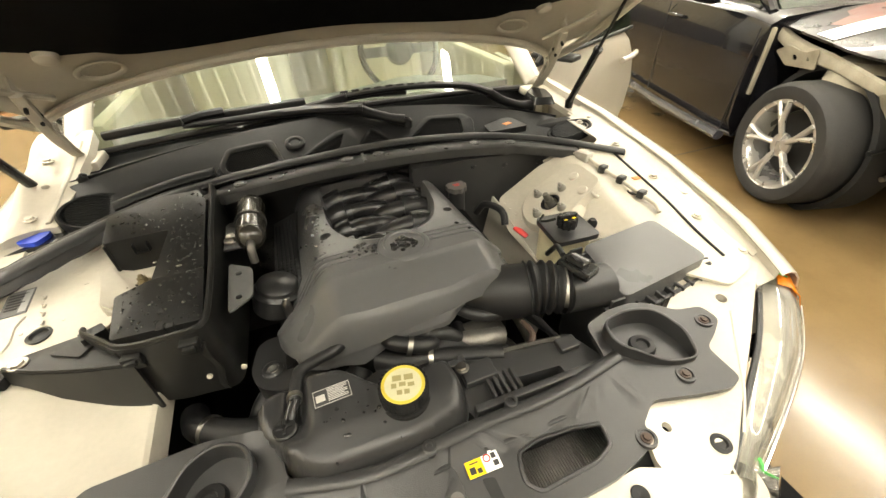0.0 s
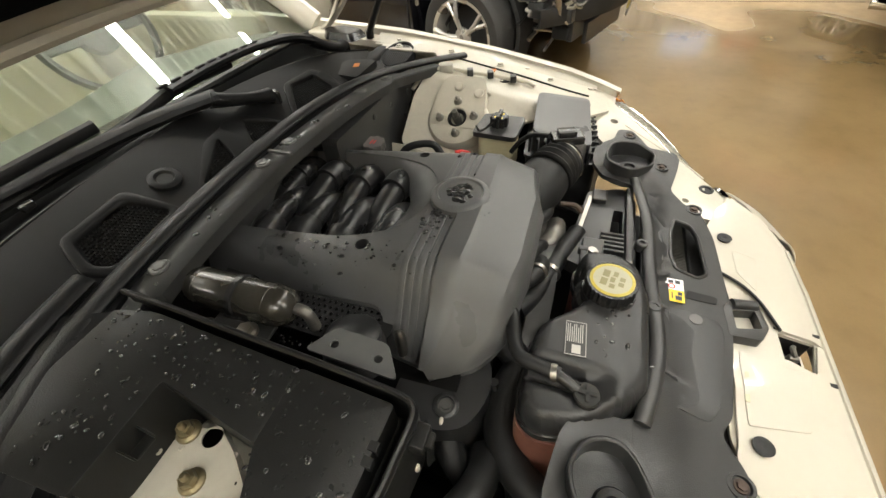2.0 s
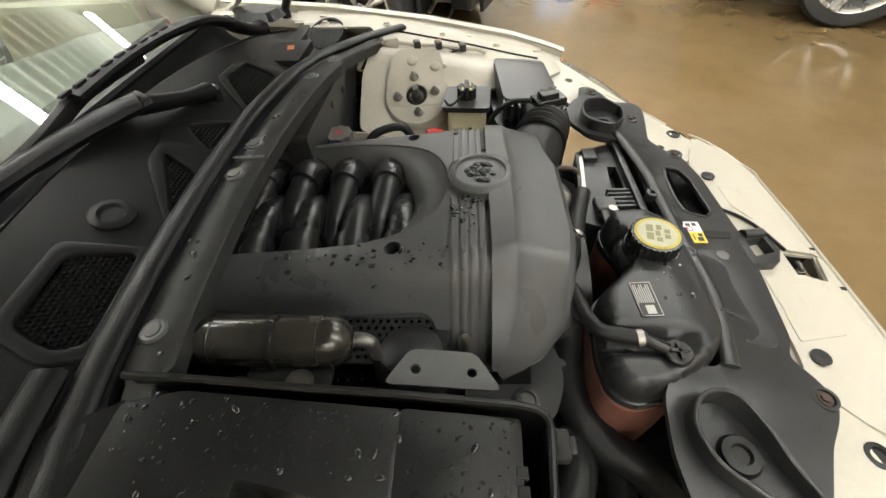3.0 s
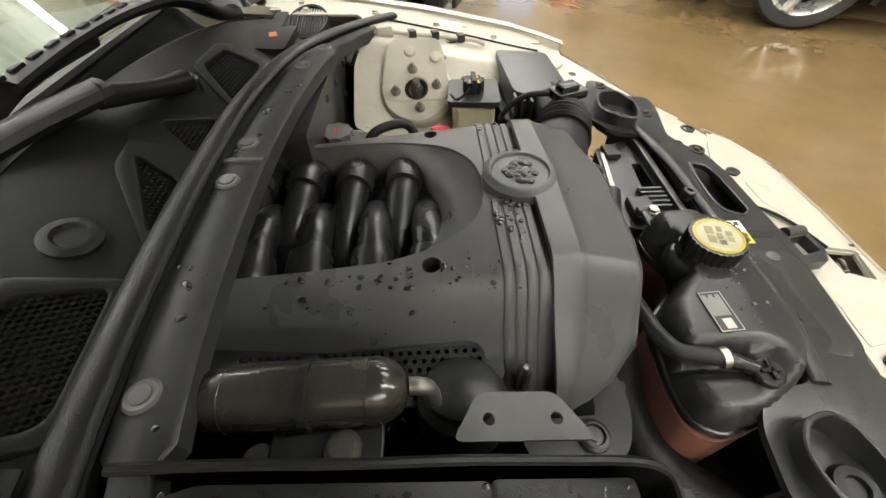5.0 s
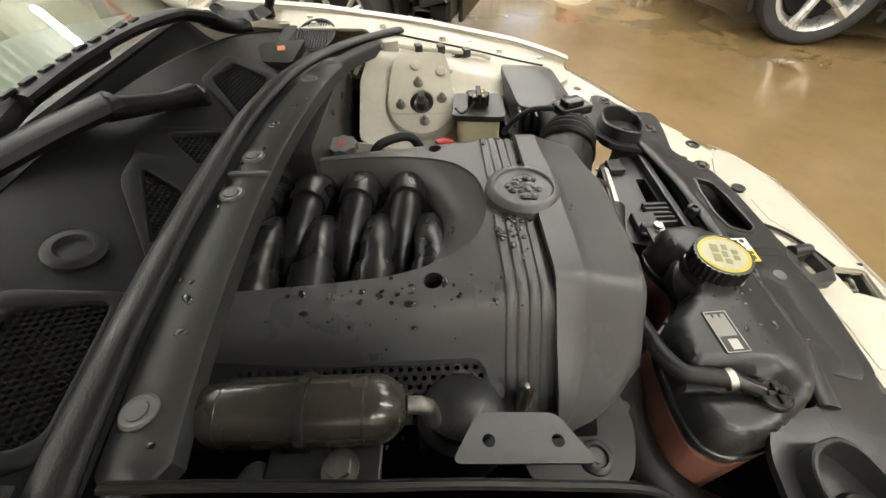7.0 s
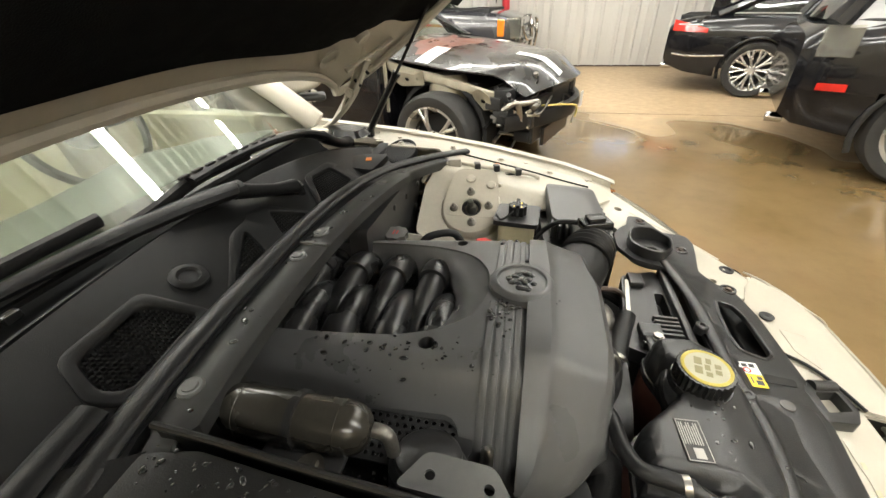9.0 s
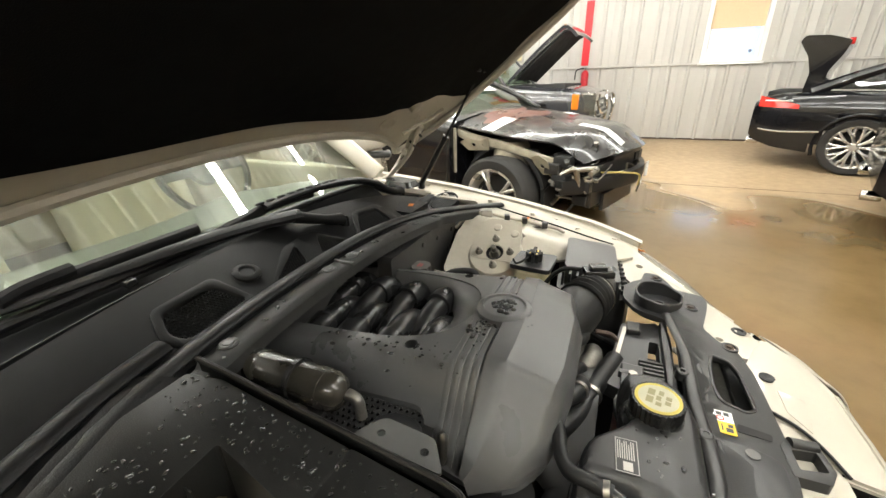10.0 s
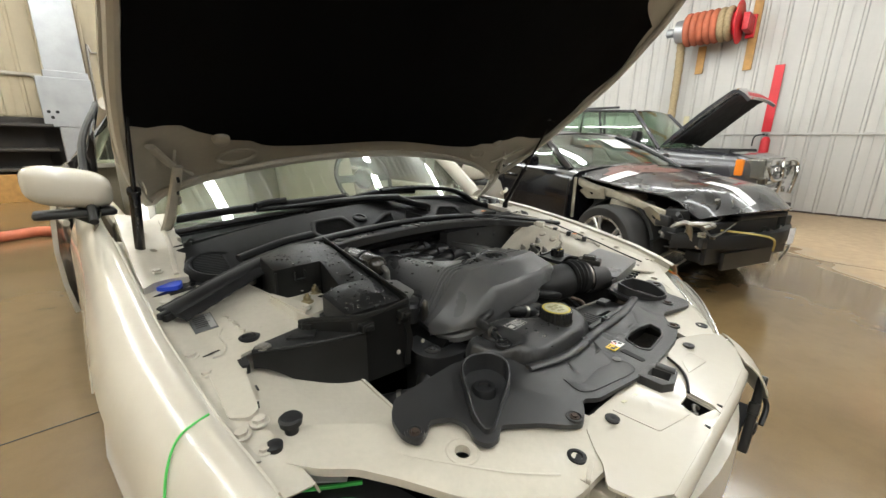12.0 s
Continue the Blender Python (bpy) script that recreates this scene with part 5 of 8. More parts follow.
RC = rounded([(-.536, .546), (-.565, .515), (-.573, .475), (-.558, .450), (-.535, .457), (-.517, .474), (-.480, .456), (-.472, .43), (-.483, .400), (-.472, .380), (-.445, .378), (-.425, .395), (-.36, .353), (-.326, .322), (-.300, .306), (-.272, .318), (-.24, .340),
              (-.21, .320), (-.084, .300), (.002, .291), (.034, .293), (.17, .298), (.235, .312), (.262, .328), (.258, .345), (.30, .372), (.385, .352), (.44, .342), (.472, .350), (.464, .415), (.50, .432), (.535, .455), (.525, .49), (.47, .50),
              (.445, .522), (.40, .545), (.34, .546), (.276, .524), (.268, .458), (.24, .438), (-.02, .442), (-.16, .43), (-.268, .455), (-.276, .524), (-.31, .545), (-.38, .556)], .012, 3)
TRI = rounded([(.197, .371), (.191, .340), (.158, .327), (.060, .322), (.043, .340), (.052, .378), (.088, .385), (.15, .381)], .008, 3)


def rc_z(x, y):
    z = .690 + .16 * (y - .27)
    z += .010 * smooth(.40, .425, y) * smooth(.34, .28, abs(x))
    z -= .006 * smooth(.012, .0, abs(y - (.405 + .0 * x))) * smooth(.30, .24, abs(x))
    return z


SLOT = rounded([(-.013, .366), (.006, .362), (.008, .312), (-.008, .315)], .004, 2)
GROM = [(-.374, .474), (.357, .462)]
RING = rounded([(.348, .522), (.294, .506), (.288, .460), (.375, .408), (.428, .402), (.436, .44), (.415, .505)], .03, 4)
RINGS = [rounded([(-.352, .534), (-.392, .522), (-.420, .485), (-.456, .428), (-.460, .396), (-.440, .394), (-.400, .414), (-.338, .440), (-.306, .472), (-.315, .514)], .02, 4), RING]
holes = [TRI] + RINGS
rcov = part("radiator_cover", plate(RC, rc_z, .010, holes, step=.03, edge=.002), PLASTIC, car, "matte black plastic radiator cover")
# dark piece on top of the cover gives the slot its shade
part("slot_shade", plate(SLOT, lambda x, y: rc_z(x, y) + .0012, .002), DARK, rcov)
for (x, y), sg in zip(GROM, (1, -1)):
    loop = RINGS[0] if x < 0 else RINGS[1]
    z = rc_z(x, y)
    part("ring_wall", wall_ring([(x + (a - x) * 1.03, y + (b - y) * 1.03) for a, b in loop], lambda a, b: rc_z(a, b) - .024, lambda a, b: rc_z(a, b) + .024 - .014 * smooth(.46, .40, b), .006), PLASTIC, rcov)
    part("ring_floor", plate([(x + (a - x) * .99, y + (b - y) * .99) for a, b in loop], lambda a, b: rc_z(a, b) - .011, .006), PLASTIC, rcov)
    part("grommet", lathe([(.024, -.018), (.024, .0), (.021, .006), (.012, .007), (.010, .002), (.001, .002)], Matrix.Translation((x, y, z - .006)), 24), RUBBER, rcov)
for x, y in ((-.553, .468), (-.298, .325), (.248, .328), (.385, .388), (.503, .462)):
    part("bolt_cup", lathe([(.017, -.002), (.016, .003), (.012, .003), (.011, -.001)], Matrix.Translation((x, y, rc_z(x, y))), 20, True), PLASTIC, rcov)
    bolt(x, y, rc_z(x, y) + .0005, .006, .005, rcov, RUST)
for x, y in ((.074, .442), (-.070, .424)):
    part("peg", lathe([(.011, -.005), (.011, .010), (.009, .012), (.005, .012), (.004, .008), (.001, .008)], Matrix.Translation((x, y, rc_z(x, y))), 18), PLASTIC, rcov)
part("edge_roll", tube([(.29, .452, rc_z(.29, .45) + .004), (.15, .430, rc_z(.15, .43) + .006), (0, .428, rc_z(0, .43) + .006), (-.15, .420, rc_z(-.15, .42) + .006), (-.27, .445, rc_z(-.27, .445) + .004)], .011, 10, 6, .45), PLASTIC, rcov)
part("raised_field", plate(rounded([(-.22, .405), (-.23, .35), (-.20, .335), (-.08, .312), (-.045, .312), (-.04, .36), (-.045, .400)], .015), lambda x, y: rc_z(x, y) + .002, .004, edge=.001), PLASTIC, rcov)
part("flush_disc", lathe([(.010, 0), (.010, .0015), (.001, .0018)], Matrix.Translation((-.055, .354, rc_z(0, .354) + .002)), 16), CAPGREY, rcov)
part("hole_lip", tube([(x, y, rc_z(x, y) + .0005) for x, y in TRI + TRI[:1]], .0035, 6, 1, .7), PLASTIC, rcov)
part("step_rail", tube([(x, y, rc_z(x, y) + .001) for x, y in ((-.21, .405), (-.1, .398), (.0, .400), (.12, .400), (.235, .405))], .004, 8, 4, .7), PLASTIC, rcov)
# warning label
wl = Matrix.Translation((-.003, .383, rc_z(0, .383) + .0012)) @ Matrix.Rotation(radians(-1), 4, "Z")
wlab = part("warning_label", moved(box(-.026, .0, -.014, .014, 0, .0012, 0), wl), YELLOW, rcov, "yellow and white warning label")
part("label_white", moved(box(.0, .026, -.014, .014, 0, .0012, 0), wl), WHITE, rcov)
part("label_sign", moved(join(lathe([(.006, .0012), (.006, .0016), (.004, .0016), (.004, .0013)], Matrix.Translation((.008, .005, 0)), 16, True)), wl), RED, rcov)
part("label_marks", moved(join(box(.015, .023, -.009, -.001, .0012, .0016, 0), box(.015, .022, .002, .010, .0012, .0016, 0), box(-.022, -.013, -.010, .0, .0012, .0016, 0), box(-.011, -.004, -.011, -.004, .0012, .0016, 0), box(-.02, -.006, .004, .006, .0012, .0016, 0)), wl), INK, rcov)
# radiator core below the opening, and fan shroud behind
core = part("radiator_core", box(-.33, .33, .30, .335, .30, .66, .003), DARK, car)
# added dark walls that keep the bright floor out of the opening
part("opening_mask", join(box(.03, .27, .400, .406, .45, .680, 0), box(.262, .268, .28, .40, .45, .670, 0), box(.03, .036, .28, .40, .45, .670, 0), box(.03, .27, .276, .282, .45, .655, 0)), DARK, car)
fins = join(*[box(.045 + .0045 * k, .0472 + .0045 * k, .285, .398, .635, .650, 0) for k in range(47)])
tagged(part("radiator_fin", fins, ALU, car, "fine aluminium radiator fins"), kind="stuff")
part("condenser", box(.04, .26, .284, .398, .60, .634, .002), ALU, car)
shroud = part("fan_shroud", plate(rounded([(.03, .575), (.255, .545), (.285, .47), (.24, .443), (.02, .445), (.0, .50)], .01), lambda x, y: .706 + .02 * (y - .5), .03, [rounded([(.06, .50), (.20, .488), (.20, .470), (.06, .470)], .004, 2)], edge=.002), PLASTIC, car, "black fan shroud top with bracket")
part("shroud_rail", box(.02, .27, .452, .466, .700, .722, .003), PLASTIC, shroud)
for k in range(5):
    part("shroud_fin", box(.06 + k * .012, .066 + k * .012, .468, .512, .706, .718, .001), PLASTIC, shroud)
part("shroud_tab", box(.025, .085, .505, .545, .706, .722, .003), PLASTIC, shroud)
part("shroud_tab", box(.215, .255, .505, .535, .706, .718, .003), PLASTIC, shroud)
part("foil_edge", moved(box(-.07, .07, -.004, .004, 0, .003, 0), Matrix.Translation((.165, .547, .7085)) @ Matrix.Rotation(-.13, 4, "Z")), STEEL, shroud)
part("fan_ring", moved(lathe([(.20, -.02), (.215, -.02), (.215, .02), (.20, .02)], seg=40, loop=True), Matrix.Translation((-.0, .60, .50)) @ Matrix.Rotation(radians(90), 4, "X")), PLASTIC, car)
for k in range(7):
    q = Matrix.Translation((0, .60, .50)) @ Matrix.Rotation(2 * math.pi * k / 7, 4, "Y")
    part("fan_blade", moved(box(.04, .195, -.004, .004, -.03, .03, .003), q @ Matrix.Rotation(.4, 4, "X")), PLASTIC, car)

# slam panel, in sections
def slam_z(x, y):
    a = abs(x)
    front = np.interp(a, [0, .25, .33, .42, .54, .66, .76, .82], [.11, .20, .245, .295, .38, .47, .54, .56])
    z = .677 + .12 * (y - .27) + .012 * smooth(.5, .75, a)
    t = max(0, (front + .02) - y) / .05
    return z - .010 * min(1.2, t) ** 2


WING_P = rounded([(.30, .43), (.45, .505), (.60, .60), (.69, .665), (.765, .62), (.782, .575), (.755, .540), (.722, .520), (.574, .408), (.45, .322), (.37, .262), (.31, .236), (.265, .262), (.245, .295)], .014, 3)
WING_N = rounded([(.30, .43), (.45, .475), (.569, .530), (.62, .565), (.665, .592), (.70, .608), (.735, .625), (.79, .62), (.80, .585), (.785, .555), (.735, .552), (.695, .508), (.655, .480), (.616, .435), (.564, .371), (.50, .305), (.445, .262), (.40, .25), (.36, .246), (.31, .240), (.265, .262), (.245, .295)], .010, 3)
for s in (1, -1):
    hs = [circle(.455, .395, .013, 18), circle(.60, .50, .011, 16), circle(.30, .335, .008, 12)]
    pl = WING_P if s > 0 else mirror2(WING_N)
    hl = hs if s > 0 else [mirror2(h) for h in (circle(.502, .409, .013, 18), circle(.763, .592, .014, 16), circle(.30, .335, .008, 12))]
    sl = part("slam_panel", plate(pl, slam_z, .014, hl, step=.03, edge=.003), CREAM_IN, car, "cream painted front cross panel")
    part("rubber_plug", lathe([(.015, -.004), (.016, .002), (.010, .003), (.008, .0), (.001, .0)], Matrix.Translation((s * .36, .285, slam_z(.36, .285)))), RUBBER, sl)
    BX, BY = (.605, .602) if s > 0 else (.698, .598)
    part("bump_stop", join(lathe([(.020, 0), (.022, .012), (.018, .016), (.006, .017)], Matrix.Translation((s * BX, BY, slam_z(BX, BY) + .014)) @ Matrix.Scale(.85, 4), 20), lathe([(.011, -.01), (.011, .024)], Matrix.Translation((s * BX, BY, slam_z(BX, BY))), 14)), RUBBER, sl)
    part("bump_stop", join(lathe([(.012, 0), (.013, .010), (.008, .013)], Matrix.Translation((s * (BX + .035), BY - .02, slam_z(BX + .035, BY - .02))), 16)), RUBBER, sl)
    hx, hy = (.502, .409) if s < 0 else (.455, .395)
    part("pressed_ring", tube([(s * (hx + .026 * math.cos(a)), hy + .026 * math.sin(a), slam_z(hx + .026 * math.cos(a), hy + .026 * math.sin(a)) + .0005) for a in lin(0, 2 * math.pi, 25)], .0022, 6, 1, .5), CREAM_IN, sl)
    part("pressed_bead", tube([(s * x, y, slam_z(x, y) + .0005) for x, y in ((.41, .285), (.47, .335), (.53, .40), (.59, .468))], .0025, 6, 4, .5), CREAM_IN, sl)
    # headlamp clip: a slotted pale bracket
    cl = Matrix.Translation((s * (.316 if s > 0 else .356), .252 if s > 0 else .262, .655)) @ Matrix.Rotation(radians(-20 * s), 4, "Z")
    part("lamp_clip", moved(box(-.032, .032, -.004, .004, -.02, .02, .002), cl), CREAM_IN, sl, "pale slotted plastic clip")
    part("clip_plate", moved(box(-.032, .032, .022, .028, -.02, .02, .002), cl), CREAM_IN, sl)
    for k in range(5):
        part("clip_rib", moved(box(-.032 + .0155 * k, -.028 + .0155 * k, .004, .022, -.018, .016, .001), cl), CREAM_IN, sl)
    part("clip_core", moved(box(-.02, .02, .0, .022, -.02, .004, .002), cl), RUST, sl)
    if s < 0:
        continue
    # headlamp
    IN = [(.778, .540, .700), (.712, .486, .690), (.609, .402, .673), (.475, .318, .655), (.365, .248, .640)]

    def lens(u, k):
        i = u * (len(IN) - 1)
        a = int(min(len(IN) - 2, i))
        p = Vector(IN[a]).lerp(Vector(IN[a + 1]), i - a)
        dx, dy, dz = [(0, 0, 0), (.022, -.012, .003), (.050, -.026, -.006), (.076, -.040, -.030), (.092, -.050, -.07), (.098, -.054, -.12), (.085, -.045, -.17)][k]
        bulge = .55 + .65 * math.sin(math.pi * min(1, u * .85 + .2)) * .75
        return Vector((s * (p.x + dx * bulge), p.y + dy * bulge, p.z + dz))
    hlm = part("headlamp", sheet(lin(0, 1, 18), range(7), lens, .003), LENS, car, "clear headlamp with an amber corner")
    hlm.visible_shadow = False

    def inner(u, k):
        v = lens(u * .96 + .02, k)
        c = Vector((s * .55, .40, .60))
        return c.lerp(v, .90) - Vector((0, 0, .012))
    part("lamp_bowl", sheet(lin(0, 1, 18), range(7), inner), material("lamp_reflector", (.36, .34, .30), .25, metal=.5, var=.4, scale=22), hlm)
    part("lamp_bezel", tube([(s * (x - .004), y + .004, z + .0) for x, y, z in IN[1:]], .006, 8), PLASTIC, hlm)
    part("side_lamp", sheet(lin(0, .16, 5), range(1, 5), lambda u, k: lens(u, k) + Vector((s * .003, -.003, .003)), .002), AMBER, hlm, "amber side lamp")
    part("lamp_rim", tube([lens(u, 3) + Vector((s * .002, 0, .002)) for u in lin(.25, .95, 6)], .002, 6), CHROME, hlm)
    for k in range(4):
        u = .28 + .12 * k
        part("lamp_reflector", moved(lathe([(.001, -.02), (.025, -.012), (.036, .006), (.038, .010), (.034, .010)], seg=22), Matrix.Translation((s * (.66 - .075 * k), .425 - .068 * k, .612 - .005 * k)) @ Matrix.Rotation(radians(65), 4, "X") @ Matrix.Rotation(radians(30 * s), 4, "Y")), CHROME, hlm)
    part("lamp_marker", tube([lens(.06, 0) + Vector((0, 0, .003)), lens(.06, 1) + Vector((0, 0, .003)), lens(.07, 2) + Vector((0, 0, .003))], .0028, 6), GREENMK, hlm, "green paint-marker line")
    part("lamp_marker", tube([lens(.93, 2) + Vector((0, 0, .003)), lens(.94, 3) + Vector((0, 0, .003)), lens(.95, 4) + Vector((0, 0, .003))], .0028, 6), GREENMK, hlm)
    part("lamp_tape", sheet(lin(.03, .10, 4), range(0, 2), lambda u, k: lens(u, k) + Vector((-s * .01, .004, .004)), .001), WHITE, hlm, "white masking tape")
LHP = rounded([(-.745, .655), (-.585, .528), (-.56, .44), (-.66, .385), (-.79, .52)], .015, 3)
lhs = part("lamp_housing", ngon_prism(LHP, .46, .612, .010, 2), PLASTIC, car, "black headlamp housing marked green, its lens out")
LAX = Matrix.Translation((-.694, .458, .592)) @ Matrix.Scale(.88, 4) @ Matrix.Rotation(radians(6), 4, "Y") @ Matrix.Rotation(radians(8), 4, "X")
part("lamp_ring", moved(lathe([(.104, -.03), (.106, .010), (.100, .018), (.088, .012), (.086, -.02)], seg=40, loop=True), LAX), GLOSSB, lhs)
part("lamp_dome", moved(lathe([(.087, -.005), (.080, .014), (.060, .028), (.030, .036), (.001, .038)], seg=36), LAX), material("dark_lens", (.10, .10, .10), .06, var=.1, coat=1.0), lhs, "dark glossy projector lens")
part("lamp_trim", moved(lathe([(.095, .016), (.097, .019), (.093, .021)], seg=40, loop=True), LAX), CHROME, lhs)
part("housing_tape", moved(box(-.042, .042, -.012, .012, 0, .003, 0), Matrix.Translation((-.655, .592, .612)) @ Matrix.Rotation(-.69, 4, "Z")), WHITE, lhs, "white paper tape")
part("housing_marker", tube([(-.728, .632, .613), (-.722, .618, .615), (-.715, .606, .613)], .004, 6), GREENMK, lhs)
part("housing_marker", tube([(-.70, .595, .613), (-.66, .566, .614), (-.612, .536, .613)], .004, 6), GREENMK, lhs)

# header panel in the middle
def head_z(x, y):
    return .680 + .10 * (y - .27)


GAP = [(-.018, .216), (-.072, .216), (-.089, .180), (-.023, .163)]
HEAD_B = rounded([(-.30, .30), (-.23, .318), (-.06, .312), (.05, .300), (.14, .30), (.22, .27), (.22, .158), (-.30, .158), (-.34, .20)], .01, 2)
head = part("header_panel", plate(HEAD_B, lambda x, y: head_z(x, y) - .007, .006, [GAP], step=.03), CREAM, car, "cream grille header panel with flaps")
FLAP_F = rounded([(.090, .290), (.070, .258), (.036, .233), (-.016, .214), (-.021, .164), (-.030, .152), (.105, .147), (.20, .152), (.29, .19), (.345, .235), (.30, .268), (.215, .303), (.14, .300)], .006, 2)
FLAP_N = rounded([(-.292, .303), (-.258, .317), (-.232, .311), (-.080, .297), (-.073, .214), (-.089, .180), (-.025, .162), (-.032, .152), (-.30, .152), (-.36, .182), (-.376, .226), (-.340, .250), (-.322, .274)], .006, 2)


def flap_z(x, y):
    """Crowned along its front, with a shallow crease across."""
    return head_z(x, y) - .004 * smooth(.175, .150, y) + .0025 * math.exp(-((x + .10 + .5 * (y - .2)) / .012) ** 2) * smooth(.16, .19, y)


part("header_flap", plate(FLAP_F, flap_z, .006, [circle(.190, .272, .008, 14), circle(.084, .245, .004, 10)], step=.012, edge=.002), CREAM, head)
part("header_flap", plate(FLAP_N, flap_z, .006, [circle(-.232, .283, .008, 14)], step=.012, edge=.002), CREAM, head)
part("flap_field", plate(rounded([(-.082, .288), (-.092, .190), (-.190, .214), (-.206, .295)], .004, 2), lambda x, y: flap_z(x, y) + .0016, .003, step=.02, edge=.0012), CREAM, head)
part("flap_field", plate(rounded([(.060, .236), (.10, .262), (.16, .262), (.15, .222)], .004, 2), lambda x, y: flap_z(x, y) + .0014, .003, step=.02, edge=.0012), CREAM, head)
part("flap_slot", plate(rounded([(-.118, .280), (-.118, .286), (-.170, .294), (-.170, .287)], .002, 2), lambda x, y: head_z(x, y) + .0025, .001), PALE, head)
part("flap_rim", tube([(x, y, head_z(x, y) - .001) for x, y in ((.090, .290), (.070, .258), (.036, .233), (-.016, .214))], .003, 6, 3), RUBBER, head)
# well walls coloured dark, as the shade inside the gap
part("gap_well", join(box(-.10, -.005, .155, .225, .60, .606, 0), box(-.10, -.094, .155, .225, .606, .668, 0), box(-.01, -.005, .155, .225, .606, .668, 0)), DARK, head)
part("gap_hook", join(box(-.055, -.043, .185, .20, .61, .655, .003), tube([(-.049, .192, .655), (-.040, .197, .663), (-.030, .190, .655)], .004, 8)), ALU, head)
part("header_front", sheet(lin(-.31, .20, 24), range(6), lambda x, k: Vector((x, .154 + .012 * (x / .3) ** 2 * (x > .1) - (0, .006, .010, .011, .009, .006)[k], head_z(0, .154) - .004 - (0, .002, .008, .020, .036, .045)[k])), .004), CREAM, head)
for x, y in ((-.232, .283), (.190, .272)):
    part("plug", lathe([(.012, -.002), (.0135, .003), (.008, .004), (.001, .001)], Matrix.Translation((x, y, head_z(x, y) + .002)), 16), RUBBER, head)
lat = part("bonnet_latch", plate(rounded([(-.007, .305), (.016, .288), (.024, .249), (-.030, .239), (-.059, .254), (-.065, .303)], .004, 2), lambda x, y: .693 + .1 * (y - .27), .020, [rounded([(-.010, .291), (.000, .255), (-.035, .250), (-.047, .290)], .003, 2)], edge=.003), PLASTIC, car, "black bonnet latch surround")
part("latch_roll", tube([(.004, .290, .694), (.012, .252, .690)], .010, 14, 1), PLASTIC, lat)
# dark block as the shade down inside the latch
part("latch_well", box(-.055, .012, .246, .296, .60, .662, .002), DARK, lat)
# bumper beam and brackets under the header
beam = part("bumper_beam", sheet(lin(-.62, .62, 17), range(6), lambda x, k: Vector((x, .13 + .35 * (x / .62) ** 2 * .6 - (0, .03, .035, .035, .03, 0)[k] + .03, (.57, .565, .53, .47, .435, .43)[k])), .004), CREAM_IN, car, "scuffed cream bumper beam")
part("beam_bracket", moved(join(box(-.02, .02, -.01, .01, -.10, .10, .004), box(-.03, .0, -.012, .012, .0, .03, .003), box(-.012, .035, -.014, .008, -.05, -.02, .004), tube([(0, 0, .06), (.02, -.02, .03), (.0, -.02, -.02)], .006, 8)), Matrix.Translation((.285, .125, .515)) @ Matrix.Rotation(.4, 4, "Y")), TRIM, beam, "black broken bumper bracket")
part("corner_sheet", sheet(lin(0, 1, 10), lin(0, 1, 8), lambda u, v: Vector((.235 + .145 * u, .160 + .085 * u ** 1.5 - .055 * math.sin(1.5 * v) + .008 * math.sin(5 * u + 3 * v), .664 - .015 * v - .085 * v * v * (.35 + .65 * math.sin(math.pi * min(1, u * .8 + .1))))), .003), CREAM_IN, beam, "bent cream corner sheet")
part("front_support", join(box(-.36, -.33, .22, .26, .30, .64, .004), box(.33, .36, .22, .26, .30, .64, .004), box(-.36, .36, .22, .25, .60, .63, .004)), CREAM_IN, car)
part("grille_shutter", box(-.34, .34, .262, .275, .30, .60, .003), DARK, car)
def wing_pt(y, dx, dz):
    w, z = fender_edge(y)
    fl = .88 + .18 * math.exp(-((y - .95) / .42) ** 2)
    return (-(w + dx * fl) - .001, y, z + dz + .001)


part("green_line", tube([wing_pt(.66, .006, .005), wing_pt(.655, .045, -.005), wing_pt(.64, .070, -.027), wing_pt(.615, .090, -.064), wing_pt(.58, .104, -.114)], .0018, 6), GREENMK, car)

# fuse box
def lid_z(x, y):
    return .816 + .195 * (y - .72)


FB = rounded([(-.372, .8575), (-.462, .8575), (-.441, .990), (-.562, .986), (-.565, 1.072), (-.474, 1.108), (-.388, 1.108), (-.372, 1.062)], .005, 2)
RELAY = rounded([(-.461, .858), (-.518, .836), (-.512, .742), (-.371, .737), (-.371, .858)], .006, 2)
fb = part("fuse_box", plate(FB, lid_z, .11, step=0, edge=.0025), FUSE, car, "black plastic fuse box with water drops on its lid")
part("relay_lid", plate(RELAY, lambda x, y: lid_z(x, y) + .0005, .05, step=0, edge=.0025), FUSE, fb)
part("lid_base", plate([(x + dx, y + dy) for (x, y), dx, dy in zip([(-.461, .858), (-.518, .836), (-.512, .742), (-.371, .737), (-.371, .858)], (0, -.006, -.006, .003, .003), (0, .004, -.004, -.004, 0))], lambda x, y: lid_z(x, y) - .044, .05, edge=.002), FUSE, fb)
# notches are dark blocks set into the lid as shade
for x in (-.437, -.421):
    part("lid_notch", box(x - .0055, x + .0055, .7345, .746, lid_z(0, .74) - .012, lid_z(0, .74) + .0025, .001), DARK, fb)
part("lid_latch", join(box(-.515, -.513, .975, .988, lid_z(0, .985) - .034, lid_z(0, .985) - .012, .001), box(-.489, -.487, .975, .988, lid_z(0, .985) - .034, lid_z(0, .985) - .012, .001), box(-.513, -.489, .975, .988, lid_z(0, .985) - .036, lid_z(0, .985) - .032, .001)), FUSE, fb)
part("wall_edge", tube([(-.5605, .984, lid_z(0, .985) - .006), (-.5605, .984, lid_z(0, .985) - .08)], .003, 6, 1), FUSE, fb)
